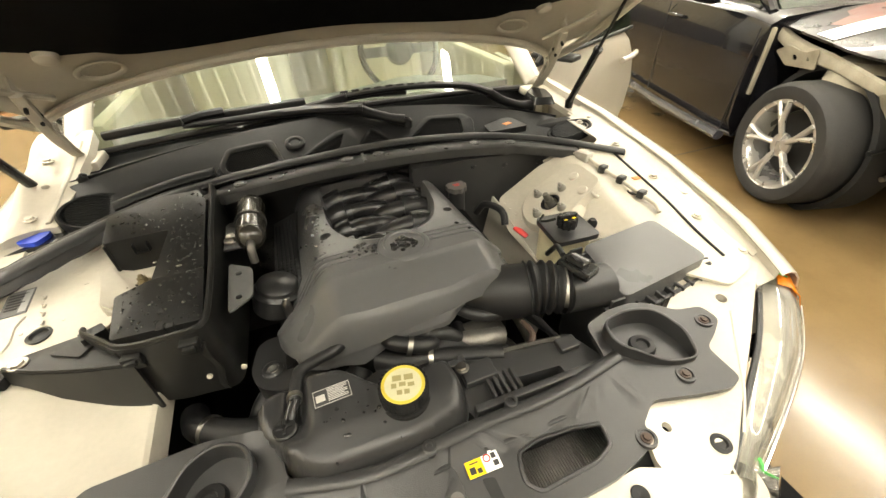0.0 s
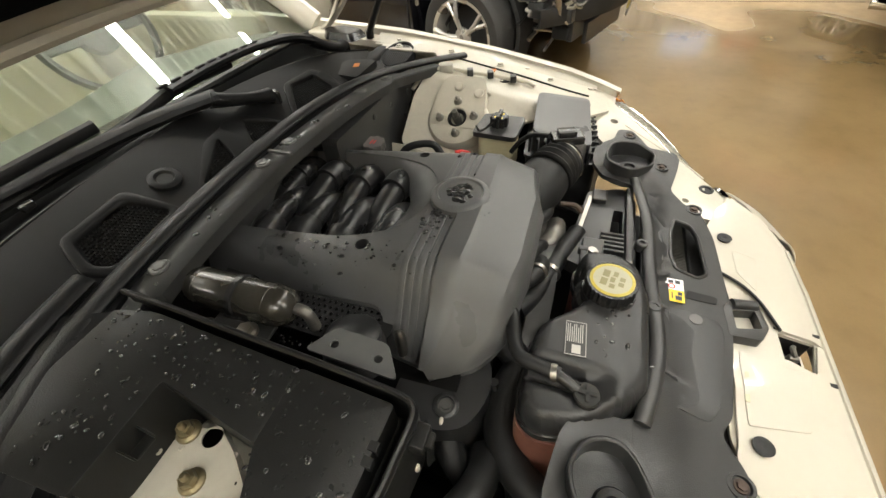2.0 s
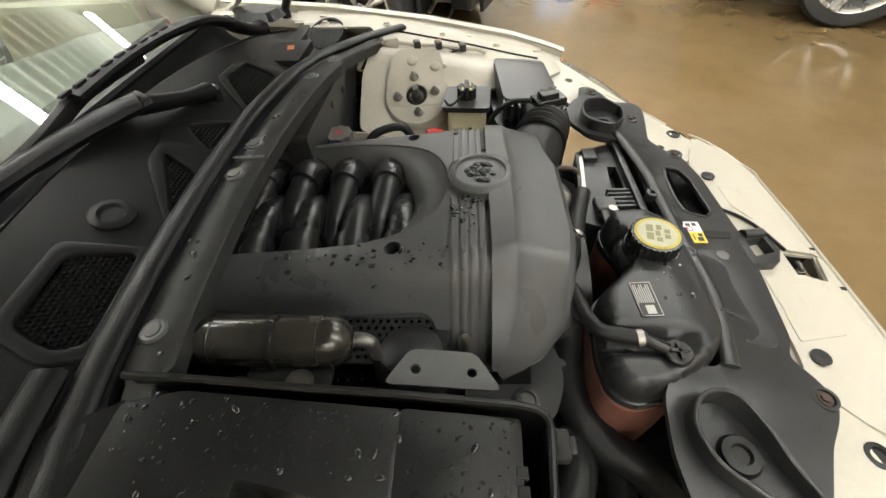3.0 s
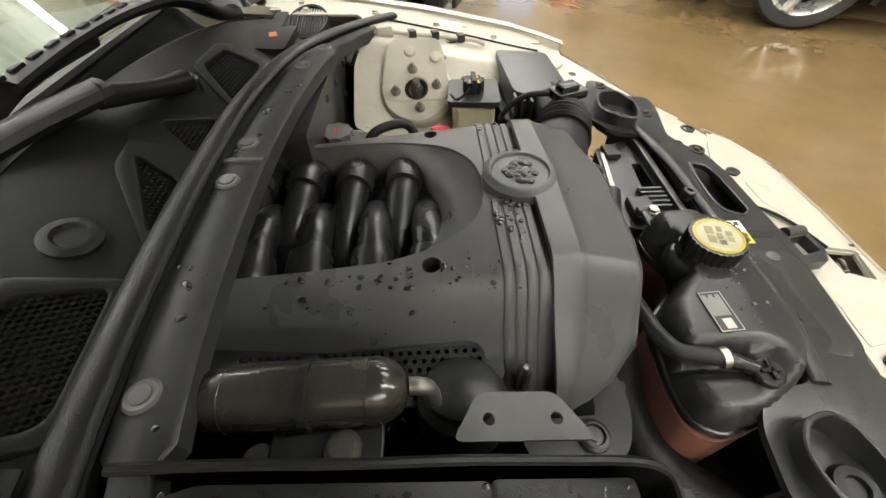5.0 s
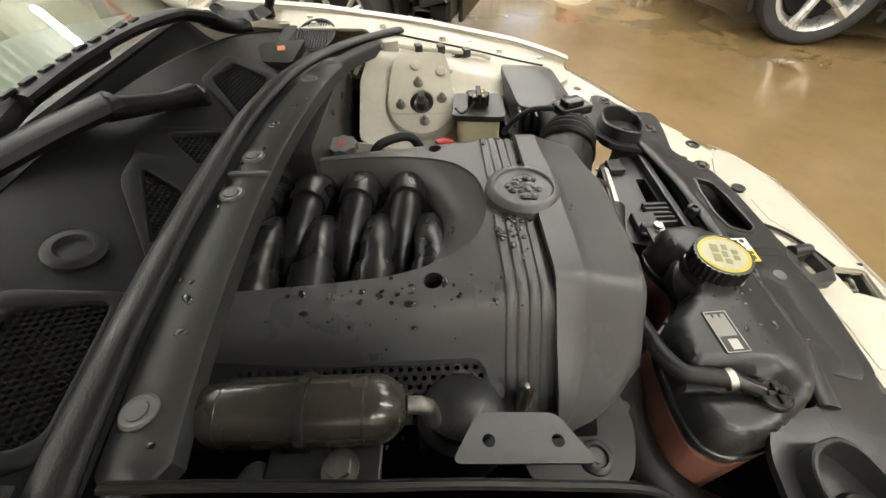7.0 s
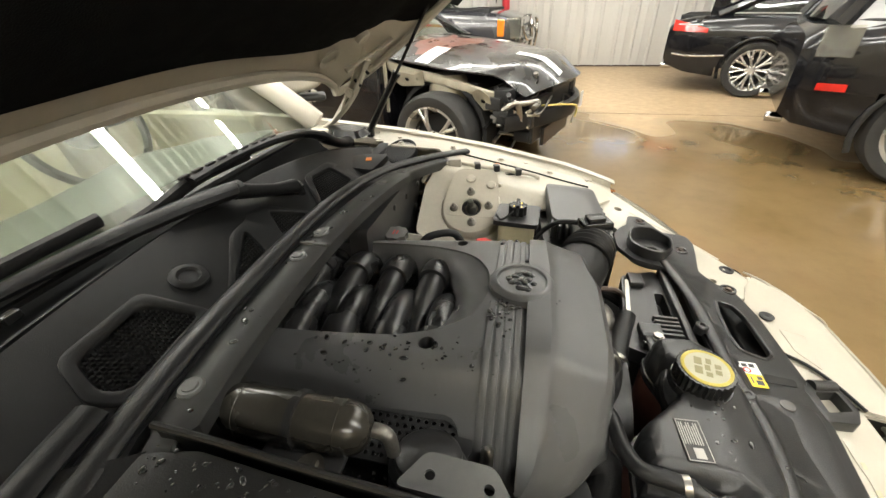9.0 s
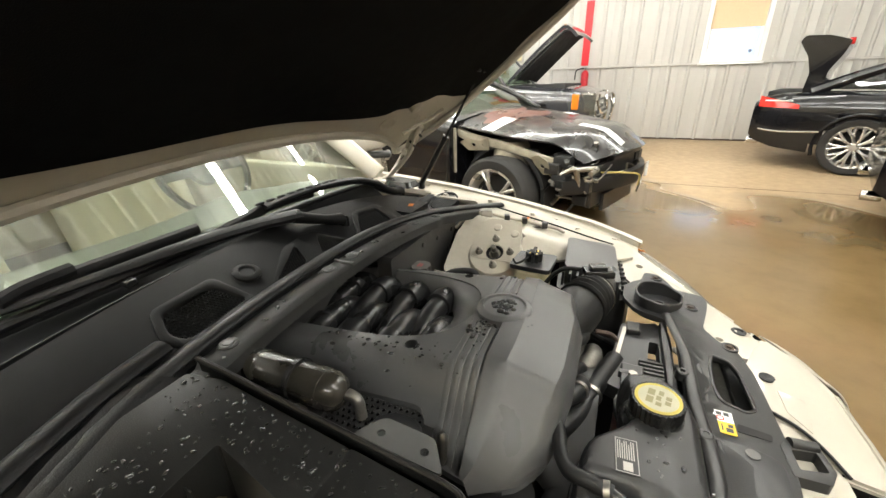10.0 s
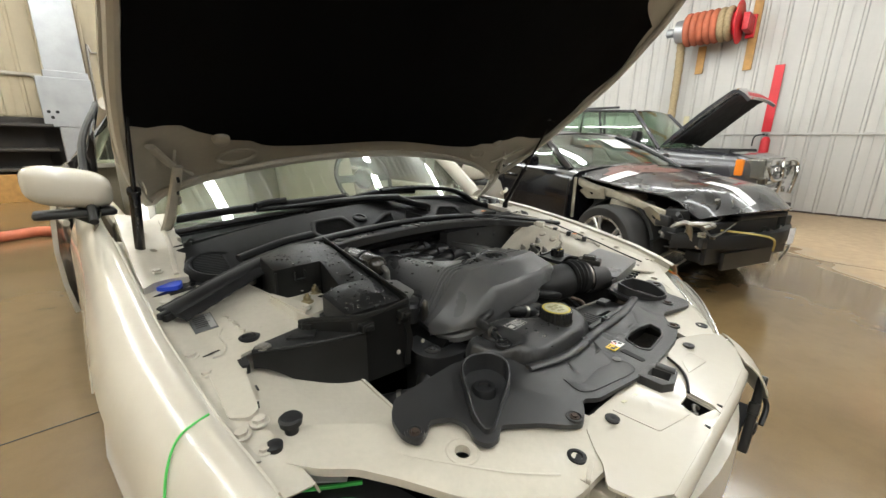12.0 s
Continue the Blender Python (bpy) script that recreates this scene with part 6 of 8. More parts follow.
for x, y, z in ((-.399, .712, .704), (-.336, .70, .715)):
    part("pale_plug", moved(lathe([(.0055, 0), (.005, .002), (.001, .002)], seg=14), Matrix.Translation((x, y, z)) @ Matrix.Rotation(radians(75), 4, "X")), HOODIN, fb)
LIP = spline([(-.580, .818, .798), (-.572, .798, .806), (-.548, .774, .810), (-.522, .750, .812), (-.500, .728, .815), (-.465, .716, .818), (-.42, .712, .821), (-.384, .709, .825), (-.368, .715, .827), (-.361, .74, .829), (-.359, .80, .836), (-.358, .875, .848), (-.360, .96, .864), (-.360, 1.05, .880), (-.362, 1.12, .893)], 3)
part("box_rim", tube(LIP, .0042, 8, 1, 1.6), FUSE, fb)
part("box_wall", sheet(range(len(LIP)), lin(0, 1, 6), lambda i, v: Vector((LIP[i][0] + .004 * v, LIP[i][1] + .012 * v, LIP[i][2] - .002 - (LIP[i][2] - .655) * v)), .005), FUSE, fb)
part("wall_ridge", tube([(-.505, .731, .806), (-.502, .734, .74), (-.500, .738, .67)], .005, 8, 3), FUSE, fb)
for x, y, z in ((-.482, .722, .795), (-.392, .709, .803)):
    part("latch_clip", join(box(x - .015, x + .015, y - .020, y + .004, z - .010, z + .010, .003), box(x - .009, x + .009, y - .027, y - .014, z - .004, z + .006, .002), box(x - .012, x + .012, y - .012, y + .004, z - .024, z - .008, .002)), FUSE, fb)
part("seam_flange", sheet(lin(0, 1, 12), lin(0, 1, 2), lambda u, v: Vector((-.383 + .012 * v - .004 * math.sin(9 * u), .704 - .006 * v, .80 - .13 * u)), .003), FUSE, fb)
wing = part("side_shelf", plate(rounded([(-.690, .784), (-.680, .801), (-.578, .820), (-.560, .785), (-.52, .745), (-.495, .722), (-.55, .735), (-.64, .762)], .006, 2), lambda x, y: .786 + .06 * (y - .78), .008, edge=.002), FUSE, fb, "black plastic side shelf")
SKT = spline([(-.690, .783, .784), (-.64, .760, .783), (-.57, .735, .782), (-.53, .724, .782), (-.485, .713, .782)], 4)
part("shelf_skirt", sheet(range(len(SKT)), lin(0, 1, 5), lambda i, v: Vector((SKT[i][0], SKT[i][1] - .004 * v, SKT[i][2] - (.030 + .085 * smooth(-.69, -.55, SKT[i][0])) * v)), .005), FUSE, fb)
part("shelf_edge", tube([(x, y, z + .002) for x, y, z in SKT], .004, 6, 1), FUSE, fb)
bolt(-.669, .784, .787, .010, .006, fb, STEEL)
part("shelf_pad", plate(rounded([(-.625, .785), (-.60, .800), (-.555, .785), (-.575, .760)], .004), lambda x, y: .790 + .06 * (y - .78), .004, edge=.001), FUSE, fb)
part("shelf_post", moved(ngon_prism(rounded([(-.022, -.014), (.022, -.014), (.022, .014), (-.022, .014)], .006), -.05, .012, .004, 2, .85), Matrix.Translation((-.562, .802, .790)) @ Matrix.Rotation(.5, 4, "Z")), FUSE, fb)
# dark block as the shade behind the fuse box
part("rear_well_shade", box(-.62, -.42, 1.06, 1.14, .72, .745, .003), DARK, fb)
for x, y, z in ((-.625, 1.077, .826), (-.588, 1.088, .834)):
    part("seal_bolt", join(lathe([(.014, -.02), (.014, 0), (.012, .002)], Matrix.Translation((x, y, z)), 16), ngon_prism(circle(x, y, .0085, 6), z, z + .007, .001, 1)), STEEL, fb)
part("side_bracket", plate(rounded([(-.292, .782), (-.292, .858), (-.336, .885), (-.336, .752)], .010), lambda x, y: .800 + .12 * (y - .72), .004, [circle(-.317, .850, .006, 12), circle(-.317, .786, .006, 12)]), BAR, fb, "grey steel bracket plate")

# black canister
CR = .0305
CAX = Matrix.Translation((-.2915, 1.020, .832)) @ Matrix.Rotation(radians(90), 4, "X")
prof = [(CR * math.cos(a), -.068 - CR * math.sin(a)) for a in lin(math.pi / 2 - .05, 0, 9)] + [(CR * math.cos(a), .068 + CR * math.sin(a)) for a in lin(0, math.pi / 2 - .05, 9)]
can = part("canister", moved(lathe(prof, seg=36), CAX), CAN, car, "satin black cylindrical canister")
part("canister_band", moved(lathe([(CR, -.005), (CR + .0035, -.004), (CR + .0035, .004), (CR, .005)], seg=32, loop=True), CAX @ Matrix.Translation((0, 0, .008))), GLOSSB, can)
for q in (-.062, .062):
    part("canister_seam", moved(lathe([(CR - .0004, -.001), (CR + .0007, 0), (CR - .0004, .001)], seg=32, loop=True), CAX @ Matrix.Translation((0, 0, q))), CAN, can)
part("canister_elbow", tube([(-.290, .922, .834), (-.290, .910, .832), (-.291, .903, .824), (-.292, .900, .80)], .0085, 10), ALU, can)
part("canister_bracket", join(box(-.352, -.312, .945, 1.045, .810, .816, .002), box(-.322, -.30, .99, 1.035, .80, .82, .002)), PLASTIC, can)
bolt(-.336, .980, .816, .011, .012, can, STEEL)
bolt(-.340, 1.055, .808, .010, .006, can, BAR)

# pulley cover, hoses and pipes at the front of the engine
part("round_cover", lathe([(.052, -.05), (.052, -.006), (.047, .0), (.044, .002), (.043, .010), (.036, .016), (.001, .018)], Matrix.Translation((-.262, .868, .744)) @ Matrix.Rotation(.25, 4, "Y"), 32), PLASTIC, car, "black round housing")
part("bullet_stud", join(lathe([(.009, -.05), (.009, 0), (.0085, .012), (.003, .020)], Matrix.Translation((-.246, .795, .745)), 14)), STEEL, car)
part("radiator_hose", tube([(-.140, .66, .65), (-.172, .618, .632), (-.229, .630, .620), (-.292, .622, .612), (-.335, .590, .605), (-.362, .545, .60), (-.40, .50, .56)], .027, 16), RUBBER, car, "thick black radiator hose")
part("lower_hose", tube([(-.24, .74, .60), (-.29, .72, .62), (-.345, .68, .58), (-.36, .62, .50)], .024, 14), RUBBER, car)
part("lower_hose", tube([(-.475, .74, .575), (-.455, .69, .60), (-.41, .655, .612), (-.36, .635, .61), (-.32, .64, .59)], .026, 14), RUBBER, car)
part("lower_hose", tube([(-.47, .64, .54), (-.43, .59, .575), (-.37, .575, .58), (-.31, .60, .56)], .021, 14), RUBBER, car)
part("hose_clamp", tube([(-.432, .670, .607), (-.424, .664, .609)], .0285, 18, 1), STEEL, car)
part("crank_cover", ngon_prism(rounded([(-.335, .715), (-.318, .672), (-.262, .650), (-.20, .662), (-.20, .79), (-.32, .79)], .028, 5), .42, .672, .012, 3, 1.06), PLASTIC, car, "black rounded casting at the engine front")
part("oil_plug", lathe([(.021, -.004), (.020, .004), (.016, .007), (.013, .007), (.012, .001), (.001, .001)], Matrix.Translation((-.297, .708, .672)), 24), PLASTIC, car)
part("casting_rib", tube([(-.232, .648, .66), (-.236, .640, .56), (-.238, .636, .44)], .008, 8, 3), PLASTIC, car)
bolt(-.297, .708, .673, .008, .005, car, BAR, name="drain_plug")
part("front_hose", tube([(-.02, .655, .715), (.0, .635, .722), (.035, .625, .720), (.06, .62, .70), (.07, .66, .69)], .013, 12), RUBBER, car)
part("front_hose", tube([(-.10, .640, .69), (-.06, .612, .695), (-.02, .598, .70), (.05, .578, .70), (.12, .555, .70)], [.022, .020, .018, .018, .018], 14), RUBBER, car, "black coolant hose with clamps")
part("hose_clamp", tube([(-.012, .596, .70), (-.004, .593, .70)], .0215, 18, 1), STEEL, car)
part("thermostat_housing", join(bevelled(box(.02, .16, .60, .66, .64, .70, 0), .015, 3), tube([(.06, .62, .69), (.10, .60, .70), (.14, .60, .69)], .02, 12)), ALU, car, "cast aluminium thermostat housing")
part("front_hose", tube([(-.085, .66, .735), (-.07, .628, .738), (-.03, .612, .728), (.0, .615, .715), (.01, .65, .71)], .015, 12), RUBBER, car)
part("front_hose", tube([(.06, .675, .745), (.085, .640, .742), (.12, .622, .735), (.16, .628, .728), (.18, .67, .73)], .012, 12), RUBBER, car)
part("hose_clamp", tube([(-.045, .616, .732), (-.037, .613, .730)], .0175, 18, 1), STEEL, car)
part("thin_pipe", tube([(.10, .545, .695), (.16, .545, .70), (.19, .565, .71), (.185, .60, .715)], .006, 8), RUST, car)
for k in range(3):
    part("belt_pulley", moved(lathe([(.001, -.012), (.05 - .01 * k, -.012), (.05 - .01 * k, .012), (.03, .012), (.028, .004), (.001, .004)], seg=28), Matrix.Translation((-.13 + .14 * k, .625, .60 - .04 * (k % 2))) @ Matrix.Rotation(radians(90), 4, "X")), ALU if k % 2 else PLASTIC, car)
part("drive_belt", tube([(-.18, .622, .60), (-.13, .622, .655), (.0, .622, .63), (.14, .622, .648), (.19, .622, .60)], .009, 6, 6, 1.4), RUBBER, car)
for k in range(4):
    part("loom", tube([(.19 + .01 * k, .70 - .02 * k, .70), (.23, .66 - .01 * k, .66 + .01 * k), (.27, .58, .64), (.25 + .02 * k, .52, .62)], .008, 8), RUBBER, car)
part("clip_stack", join(*[box(.215 + .01 * k, .222 + .01 * k, .69, .71, .70, .735, .001) for k in range(4)]), PLASTIC, car)


# ---- bonnet, hinges, struts, wipers ----
HO, HV, HN = Vector((0, 1.36, 1.065)), Vector((0, -.78, .625)), Vector((0, .625, .78))


def hp(x, v, n=0.0):
    """A point of the raised bonnet: across, along from its rear edge, out of its upper side."""
    return HO + Vector((x, 0, 0)) + HV * v + HN * n


def rear_v(x):
    return .075 - .26 * x * x - .12 * max(0, abs(x) - .55)


def crown(x, v):
    """The bonnet's sag: a little hollow below, sides lower."""
    return .035 * (1 - (x / .8) ** 2) - .045 * smooth(.66, .82, abs(x))


HALF = [(0, .735), (.1, .785), (.4, .800), (.7, .790), (.95, .735), (1.12, .62), (1.20, .42), (1.235, .2)]


def half_w(v):
    return float(np.interp(v, [p[0] for p in HALF], [p[1] for p in HALF]))


def hood_skin(u, v):
    vv = rear_v(u * .70) + (1.235 - rear_v(u * .70)) * v
    w = half_w(max(0, vv))
    x = u * w
    return hp(x, vv, crown(x, vv))


hood = part("bonnet", sheet(lin(-1, 1, 31), lin(0, 1, 31), hood_skin, .006), HOODIN, car, "raised bonnet with beige inner panel and black felt liner")
# stiffening frame: a rolled edge round the inner panel
edge = [hood_skin(-1, v) for v in lin(1, 0, 10)] + [hood_skin(u, 0) for u in lin(-.95, .95, 21)] + [hood_skin(1, v) for v in lin(0, 1, 10)]
part("bonnet_hem", tube([p - HN * .010 for p in edge], .012, 8, 3), HOODIN, hood)
part("bonnet_skin", sheet(lin(-1.015, 1.015, 31), lin(-.005, 1.005, 31), lambda u, v: hood_skin(u, v) + HN * .028, .004), CREAM, hood, "cream outer skin")


def liner_rear(x):
    a = abs(x)
    v = .132 + .010 * math.cos(x * 9)
    if a > .44:
        v += .022 * smooth(.44, .50, a)
    v += .02 * smooth(.57, .60, a) + .045 * smooth(.60, .70, a) + .04 * smooth(.72, .78, a)
    return v


def liner(u, v):
    x = u * .775
    v0 = liner_rear(x)
    v1 = 1.13 - .35 * smooth(.30, .70, abs(x)) * abs(x)
    vv = v0 + (v1 - v0) * v
    w = min(.775 if u > 0 else .793, half_w(vv) - (.022 if u > 0 else .010) + .006 * math.sin(vv * 21))
    x = u * w
    puff = .014 * (1 - abs(u) ** 8) * (1 - (2 * v - 1) ** 8)
    return hp(x, vv, crown(x, vv) - .008 - puff)


part("felt_liner", sheet(lin(-1, 1, 45), lin(0, 1, 30), liner, .004), LINER, hood, "black felt sound-deadening liner")
# pressed shapes of the inner panel
for s in (-1, 1):
    loop = [hp(s * (.52 + .050 * math.cos(a)), .080 + .030 * math.sin(a) - .01 * math.cos(a), crown(.5, .1) - .008) for a in lin(0, 2 * math.pi, 25)]
    part("pressed_oval", tube(loop, .0075, 8, 1, .3), HOODIN, hood)
    part("liner_tab", moved(lathe([(.022, -.004), (.02, .010), (.012, .014), (.001, .015)], seg=16), Matrix.Translation(hp(s * .575, .168, crown(.57, .2) - .012)) @ HN.to_track_quat("-Z", "Y").to_matrix().to_4x4()), HOODIN, hood)
    part("pressed_rib", tube([hp(s * .64, .04, -.014), hp(s * .69, .10, -.022), hp(s * .735, .18, -.03)], .012, 8, 6, .6), HOODIN, hood)
    # hinge plate, its slots laid on as dark pieces for their shade
    hg = part("bonnet_hinge", sheet(lin(0, 1, 8), lin(0, 1, 4), lambda u, v: Vector((s * (.690 - .012 * v), 1.43 - .16 * u - .06 * v * (1 - u), .90 + .19 * u + .055 * v)), .006), HOODIN, car, "beige steel bonnet hinge")
    part("hinge_arm", tube([(s * .71, 1.47, .885), (s * .70, 1.40, .93), (s * .69, 1.33, 1.00), hp(s * .675, .10, -.03)[:]], .013, 8, 6, .6), HOODIN, hg)
    part("hinge_slot", join(*[moved(box(-.003, .003, -.014, .014, -.004, .004, .001), Matrix.Translation((s * .678, 1.275 + .03 * k, 1.075 - .035 * k)) @ Matrix.Rotation(.8, 4, "X")) for k in range(2)]), DARK, hg)
    bolt(s * .675, 1.335, 1.01, .010, .008, hg, HOODIN, Matrix.Rotation(radians(-90 * s), 4, "Y"))
    part("hinge_foot", bevelled(box(s * .70 - .03, s * .70 + .03, 1.40, 1.50, .87, .895, 0), .006), CREAM_IN, hg)
    # gas strut
    a, b = Vector((s * .778, 1.325, .868)), Vector((.752 if s > 0 else -.780, 1.062, 1.290))
    st = part("gas_strut", tube([a[:], a.lerp(b, .44)[:]], .0115, 14), GLOSSB, car, "black gas strut holding the bonnet")
    part("strut_rod", tube([a.lerp(b, .43)[:], b[:]], .005, 10), GLOSSB, st)
    part("strut_collar", tube([a.lerp(b, .425)[:], a.lerp(b, .45)[:]], .014, 14), GLOSSB, st)
    part("ball_socket", bevelled(moved(box(-.014, .014, -.014, .014, -.02, .024, 0), Matrix.Translation(b)), .005), GLOSSB, st)
    part("strut_bracket", bevelled(moved(box(-.032, .032, -.014, .014, -.020, .020, 0), Matrix.Translation(b + Vector((-s * .01, .008, .004)))), .004), TRIM, st)
    part("strut_foot", lathe([(.014, -.02), (.014, .004), (.009, .008)], Matrix.Translation(a), 14), GLOSSB, st)

# wipers and the trim at the foot of the glass
def ws_foot(x, up=0.0):
    u = x / .72
    p = ws(u, 0)
    return p + Vector((0, .805 * up, .480 * up + .006))


part("screen_trim", tube([(ws_foot(x) + Vector((0, -.012, .0)))[:] for x in lin(-.70, .70, 13)], .011, 8, 3, .9), RUBBER, car, "black rubber windscreen foot trim")
wip = part("wiper", tube([(.152, 1.248, .925), (.11, 1.262, .935), (.06, 1.278, .952), (.036, 1.293, .962)], [.019, .015, .017, .021], 12, 6, .8), WIPER, car, "black windscreen wiper")
part("wiper_cap", lathe([(.016, -.02), (.016, .006), (.010, .012), (.001, .012)], Matrix.Translation((.160, 1.250, .918)), 20), GLOSSB, wip)
part("wiper_arm", tube([(.05, 1.290, .963), (-.05, 1.335, .963), (-.18, 1.385, .955), (-.30, 1.415, .948), (-.44, 1.435, .945)], [.024, .023, .020, .015, .012], 10, 6, .6), WIPER, wip)
part("blade", tube([(-.10, 1.445, .960), (-.30, 1.455, .955), (-.50, 1.475, .945), (-.66, 1.50, .93)], .010, 8, 6, 1.3), RUBBER, wip)
part("blade_frame", tube([(-.44, 1.435, .957), (-.40, 1.448, .962), (-.33, 1.455, .964)], .013, 8), WIPER, wip)
wip2 = part("wiper", tube([(.628, 1.345, .872), (.58, 1.335, .882), (.52, 1.335, .905), (.47, 1.345, .935)], [.022, .017, .017, .020], 12, 6, .8), WIPER, car, "black windscreen wiper")
part("wiper_cap", lathe([(.020, -.02), (.020, .008), (.012, .014), (.001, .014)], Matrix.Translation((.632, 1.346, .872)), 20), GLOSSB, wip2)
part("wiper_arm", tube([(.475, 1.344, .934), (.40, 1.358, .962), (.28, 1.368, .978), (.14, 1.368, .985), (.014, 1.362, .984)], [.021, .019, .017, .016, .014], 10, 6, .6), WIPER, wip2)
part("blade", tube([(.20, 1.380, .970), (.05, 1.375, .978), (-.074, 1.362, .968), (-.14, 1.39, .950), (-.215, 1.425, .934)], .010, 8, 6, 1.3), RUBBER, wip2)
# dark blocks on the arm stand for the shade in its slots
for k in range(9):
    x = .01 + .034 * k
    y = 1.366
    part("blade_slot", moved(box(-.011, .011, -.004, .004, -.002, .003, .001), Matrix.Translation((x, y, .994 - .09 * max(0, x - .14) ** 1.3)) @ Matrix.Rotation(.02, 4, "Z")), DARK, wip2)
part("washer_jet", bevelled(box(-.30, -.28, 1.37, 1.385, .925, .938, 0), .003), GLOSSB, cowl)
# blue washer bottle cap
wc = part("washer_filler", ngon_prism(rounded([(-.80, 1.10), (-.70, 1.13), (-.69, 1.21), (-.77, 1.21)], .012), .79, .826, .005), GLOSSB, car, "black washer filler with a blue cap")
part("blue_cap", ngon_prism(rounded([(-.780, 1.132), (-.738, 1.118), (-.722, 1.15), (-.730, 1.185), (-.772, 1.190)], .012), .822, .836, .004), BLUE, wc, "bright blue plastic cap")

# ---- water drops ----
def drops(pts, seed, lo=.0012, hi=.0045):
    bm = bmesh.new()
    rnd = random.Random(seed)
    for x, y, z in pts:
        r = lo + (hi - lo) * rnd.random() ** 2.5
        e = rnd.uniform(1, 1.9)
        m = Matrix.Translation((x, y, z + r * .08)) @ Matrix.Rotation(rnd.uniform(0, 3), 4, "Z") @ Matrix.Diagonal((r * e, r, r * .5, 1))
        bmesh.ops.create_icosphere(bm, subdivisions=2 if r > .003 else 1, radius=1, matrix=m)
    return bm


rnd = random.Random(12)
P1 = []
while len(P1) < 300:
    x, y = rnd.uniform(-.555, -.376), rnd.uniform(.745, 1.10)
    relay = y < .855 and x > -.505
    if relay or x > -.436 or (y > 1.0 and y < 1.066):
        P1.append((x, y, lid_z(x, y) + (.0005 if relay else 0)))
tagged(part("water_drop", drops(P1, 1, .0009, .0034), WATER, fb, "clear water drops"), kind="stuff")
P2 = []
while len(P2) < 120:
    k = rnd.random()
    if k < .35:
        x, y = rnd.gauss(-.065, .022), rnd.gauss(.79, .012)
    elif k < .7:
        x, y = rnd.gauss(-.158, .014), rnd.gauss(.92, .07)
    else:
        x, y = rnd.uniform(-.22, .18), rnd.uniform(.69, 1.1)
    ins = -.13 < x < .145 and y > .815
    if not ins and -.23 < x < .19:
        P2.append((x, y, slab_z(x, (.757 - y) / (.757 - slab_front(x))) + .001 if y < .757 else cover_z(x, y) + (.0042 if y < .82 else .001)))
tagged(part("water_drop", drops(P2, 2, .0009, .0042), WATER, cov, "clear water drops"), kind="stuff")
P3 = [(rnd.gauss(-.15, .045), rnd.gauss(.485, .022)) for _ in range(22)]
tagged(part("water_drop", drops([(x, y, tank_top(x, y)) for x, y in P3], 3, .001, .0042), WATER, tank, "clear water drops"), kind="stuff")
P4 = []
for _ in range(30):
    x = rnd.uniform(-.35, .3)
    P4.append((x, float(np.interp(x, [p[0] for p in BARP], [p[1] for p in BARP])) + rnd.uniform(-.018, .018), float(np.interp(x, [p[0] for p in BARP], [p[2] for p in BARP])) + .003))
tagged(part("water_drop", drops(P4, 5, .001, .0045), WATER, bar, "clear water drops"), kind="stuff")
P5 = []
for _ in range(160):
    P5.append((rnd.uniform(-.30, -.235), rnd.uniform(.83, 1.1), .733 - .15 * rnd.uniform(.0, .06)))
tagged(part("water_drop", drops(P5, 6, .001, .0028), WATER, car, "clear water drops"), kind="stuff")


# ---- parked vehicles ----
def wheel(parent, m, r=.34, w=.23, spokes=10, rim_mat=None, split=False, name="wheel"):
    """A wheel with its axle along local x, its outer face towards -x."""
    t = part(name, moved(lathe([(r * .70, -w * .42), (r * .78, -w * .5), (r * .93, -w * .5), (r * .985, -w * .40), (r, -w * .30), (r, w * .30), (r * .985, w * .40), (r * .93, w * .5), (r * .70, w * .5)], seg=48, loop=True), m @ Matrix.Rotation(radians(90), 4, "Y")), TYRE, parent, "black tyre on an alloy rim")
    rm = rim_mat or RIM
    part("rim_barrel", moved(lathe([(r * .715, -w * .44), (r * .735, -w * .46), (r * .70, -w * .40), (r * .66, -w * .30), (r * .64, w * .3), (r * .60, w * .3), (r * .62, -w * .30), (r * .67, -w * .43)], seg=48, loop=True), m @ Matrix.Rotation(radians(90), 4, "Y")), rm, t)
    part("hub", moved(lathe([(r * .20, -w * .30), (r * .19, -w * .36), (r * .10, -w * .40), (.001, -w * .40)], seg=24), m @ Matrix.Rotation(radians(90), 4, "Y")), rm, t)
    for k in range(spokes):
        a = 2 * math.pi * k / spokes
        for d in ((-.10, .10) if split else (0,)):
            b = a + d * 1.5
            p0 = Vector((-w * .34, r * .14 * math.cos(a), r * .14 * math.sin(a)))
            p1 = Vector((-w * .42, r * .42 * math.cos(a + d * .6), r * .42 * math.sin(a + d * .6)))
            p2 = Vector((-w * .42, r * .70 * math.cos(b), r * .70 * math.sin(b)))
            rr = r * (.055 if split else .30 / math.sqrt(spokes) * .8)
            part("spoke", moved(tube([p0[:], p1[:], p2[:]], [rr, rr * .9, rr * 1.05], 8, 3, .8), m), rm, t)
    part("brake_disc", moved(lathe([(.001, 0), (r * .55, 0), (r * .55, .02), (.001, .02)], seg=28), m @ Matrix.Translation((0, 0, 0)) @ Matrix.Rotation(radians(90), 4, "Y")), DARK, t)
    return t


def at_point(local, world, yaw):
    """The pose that turns by yaw and brings a local plan point to a world one."""
    r = Matrix.Rotation(radians(yaw), 4, "Z")
    q = r @ Vector((*local, 0))
    return Matrix.Translation((world[0] - q.x, world[1] - q.y, 0)) @ r


def interp(y, table, k):
    return float(np.interp(y, [p[0] for p in table], [p[k] for p in table]))


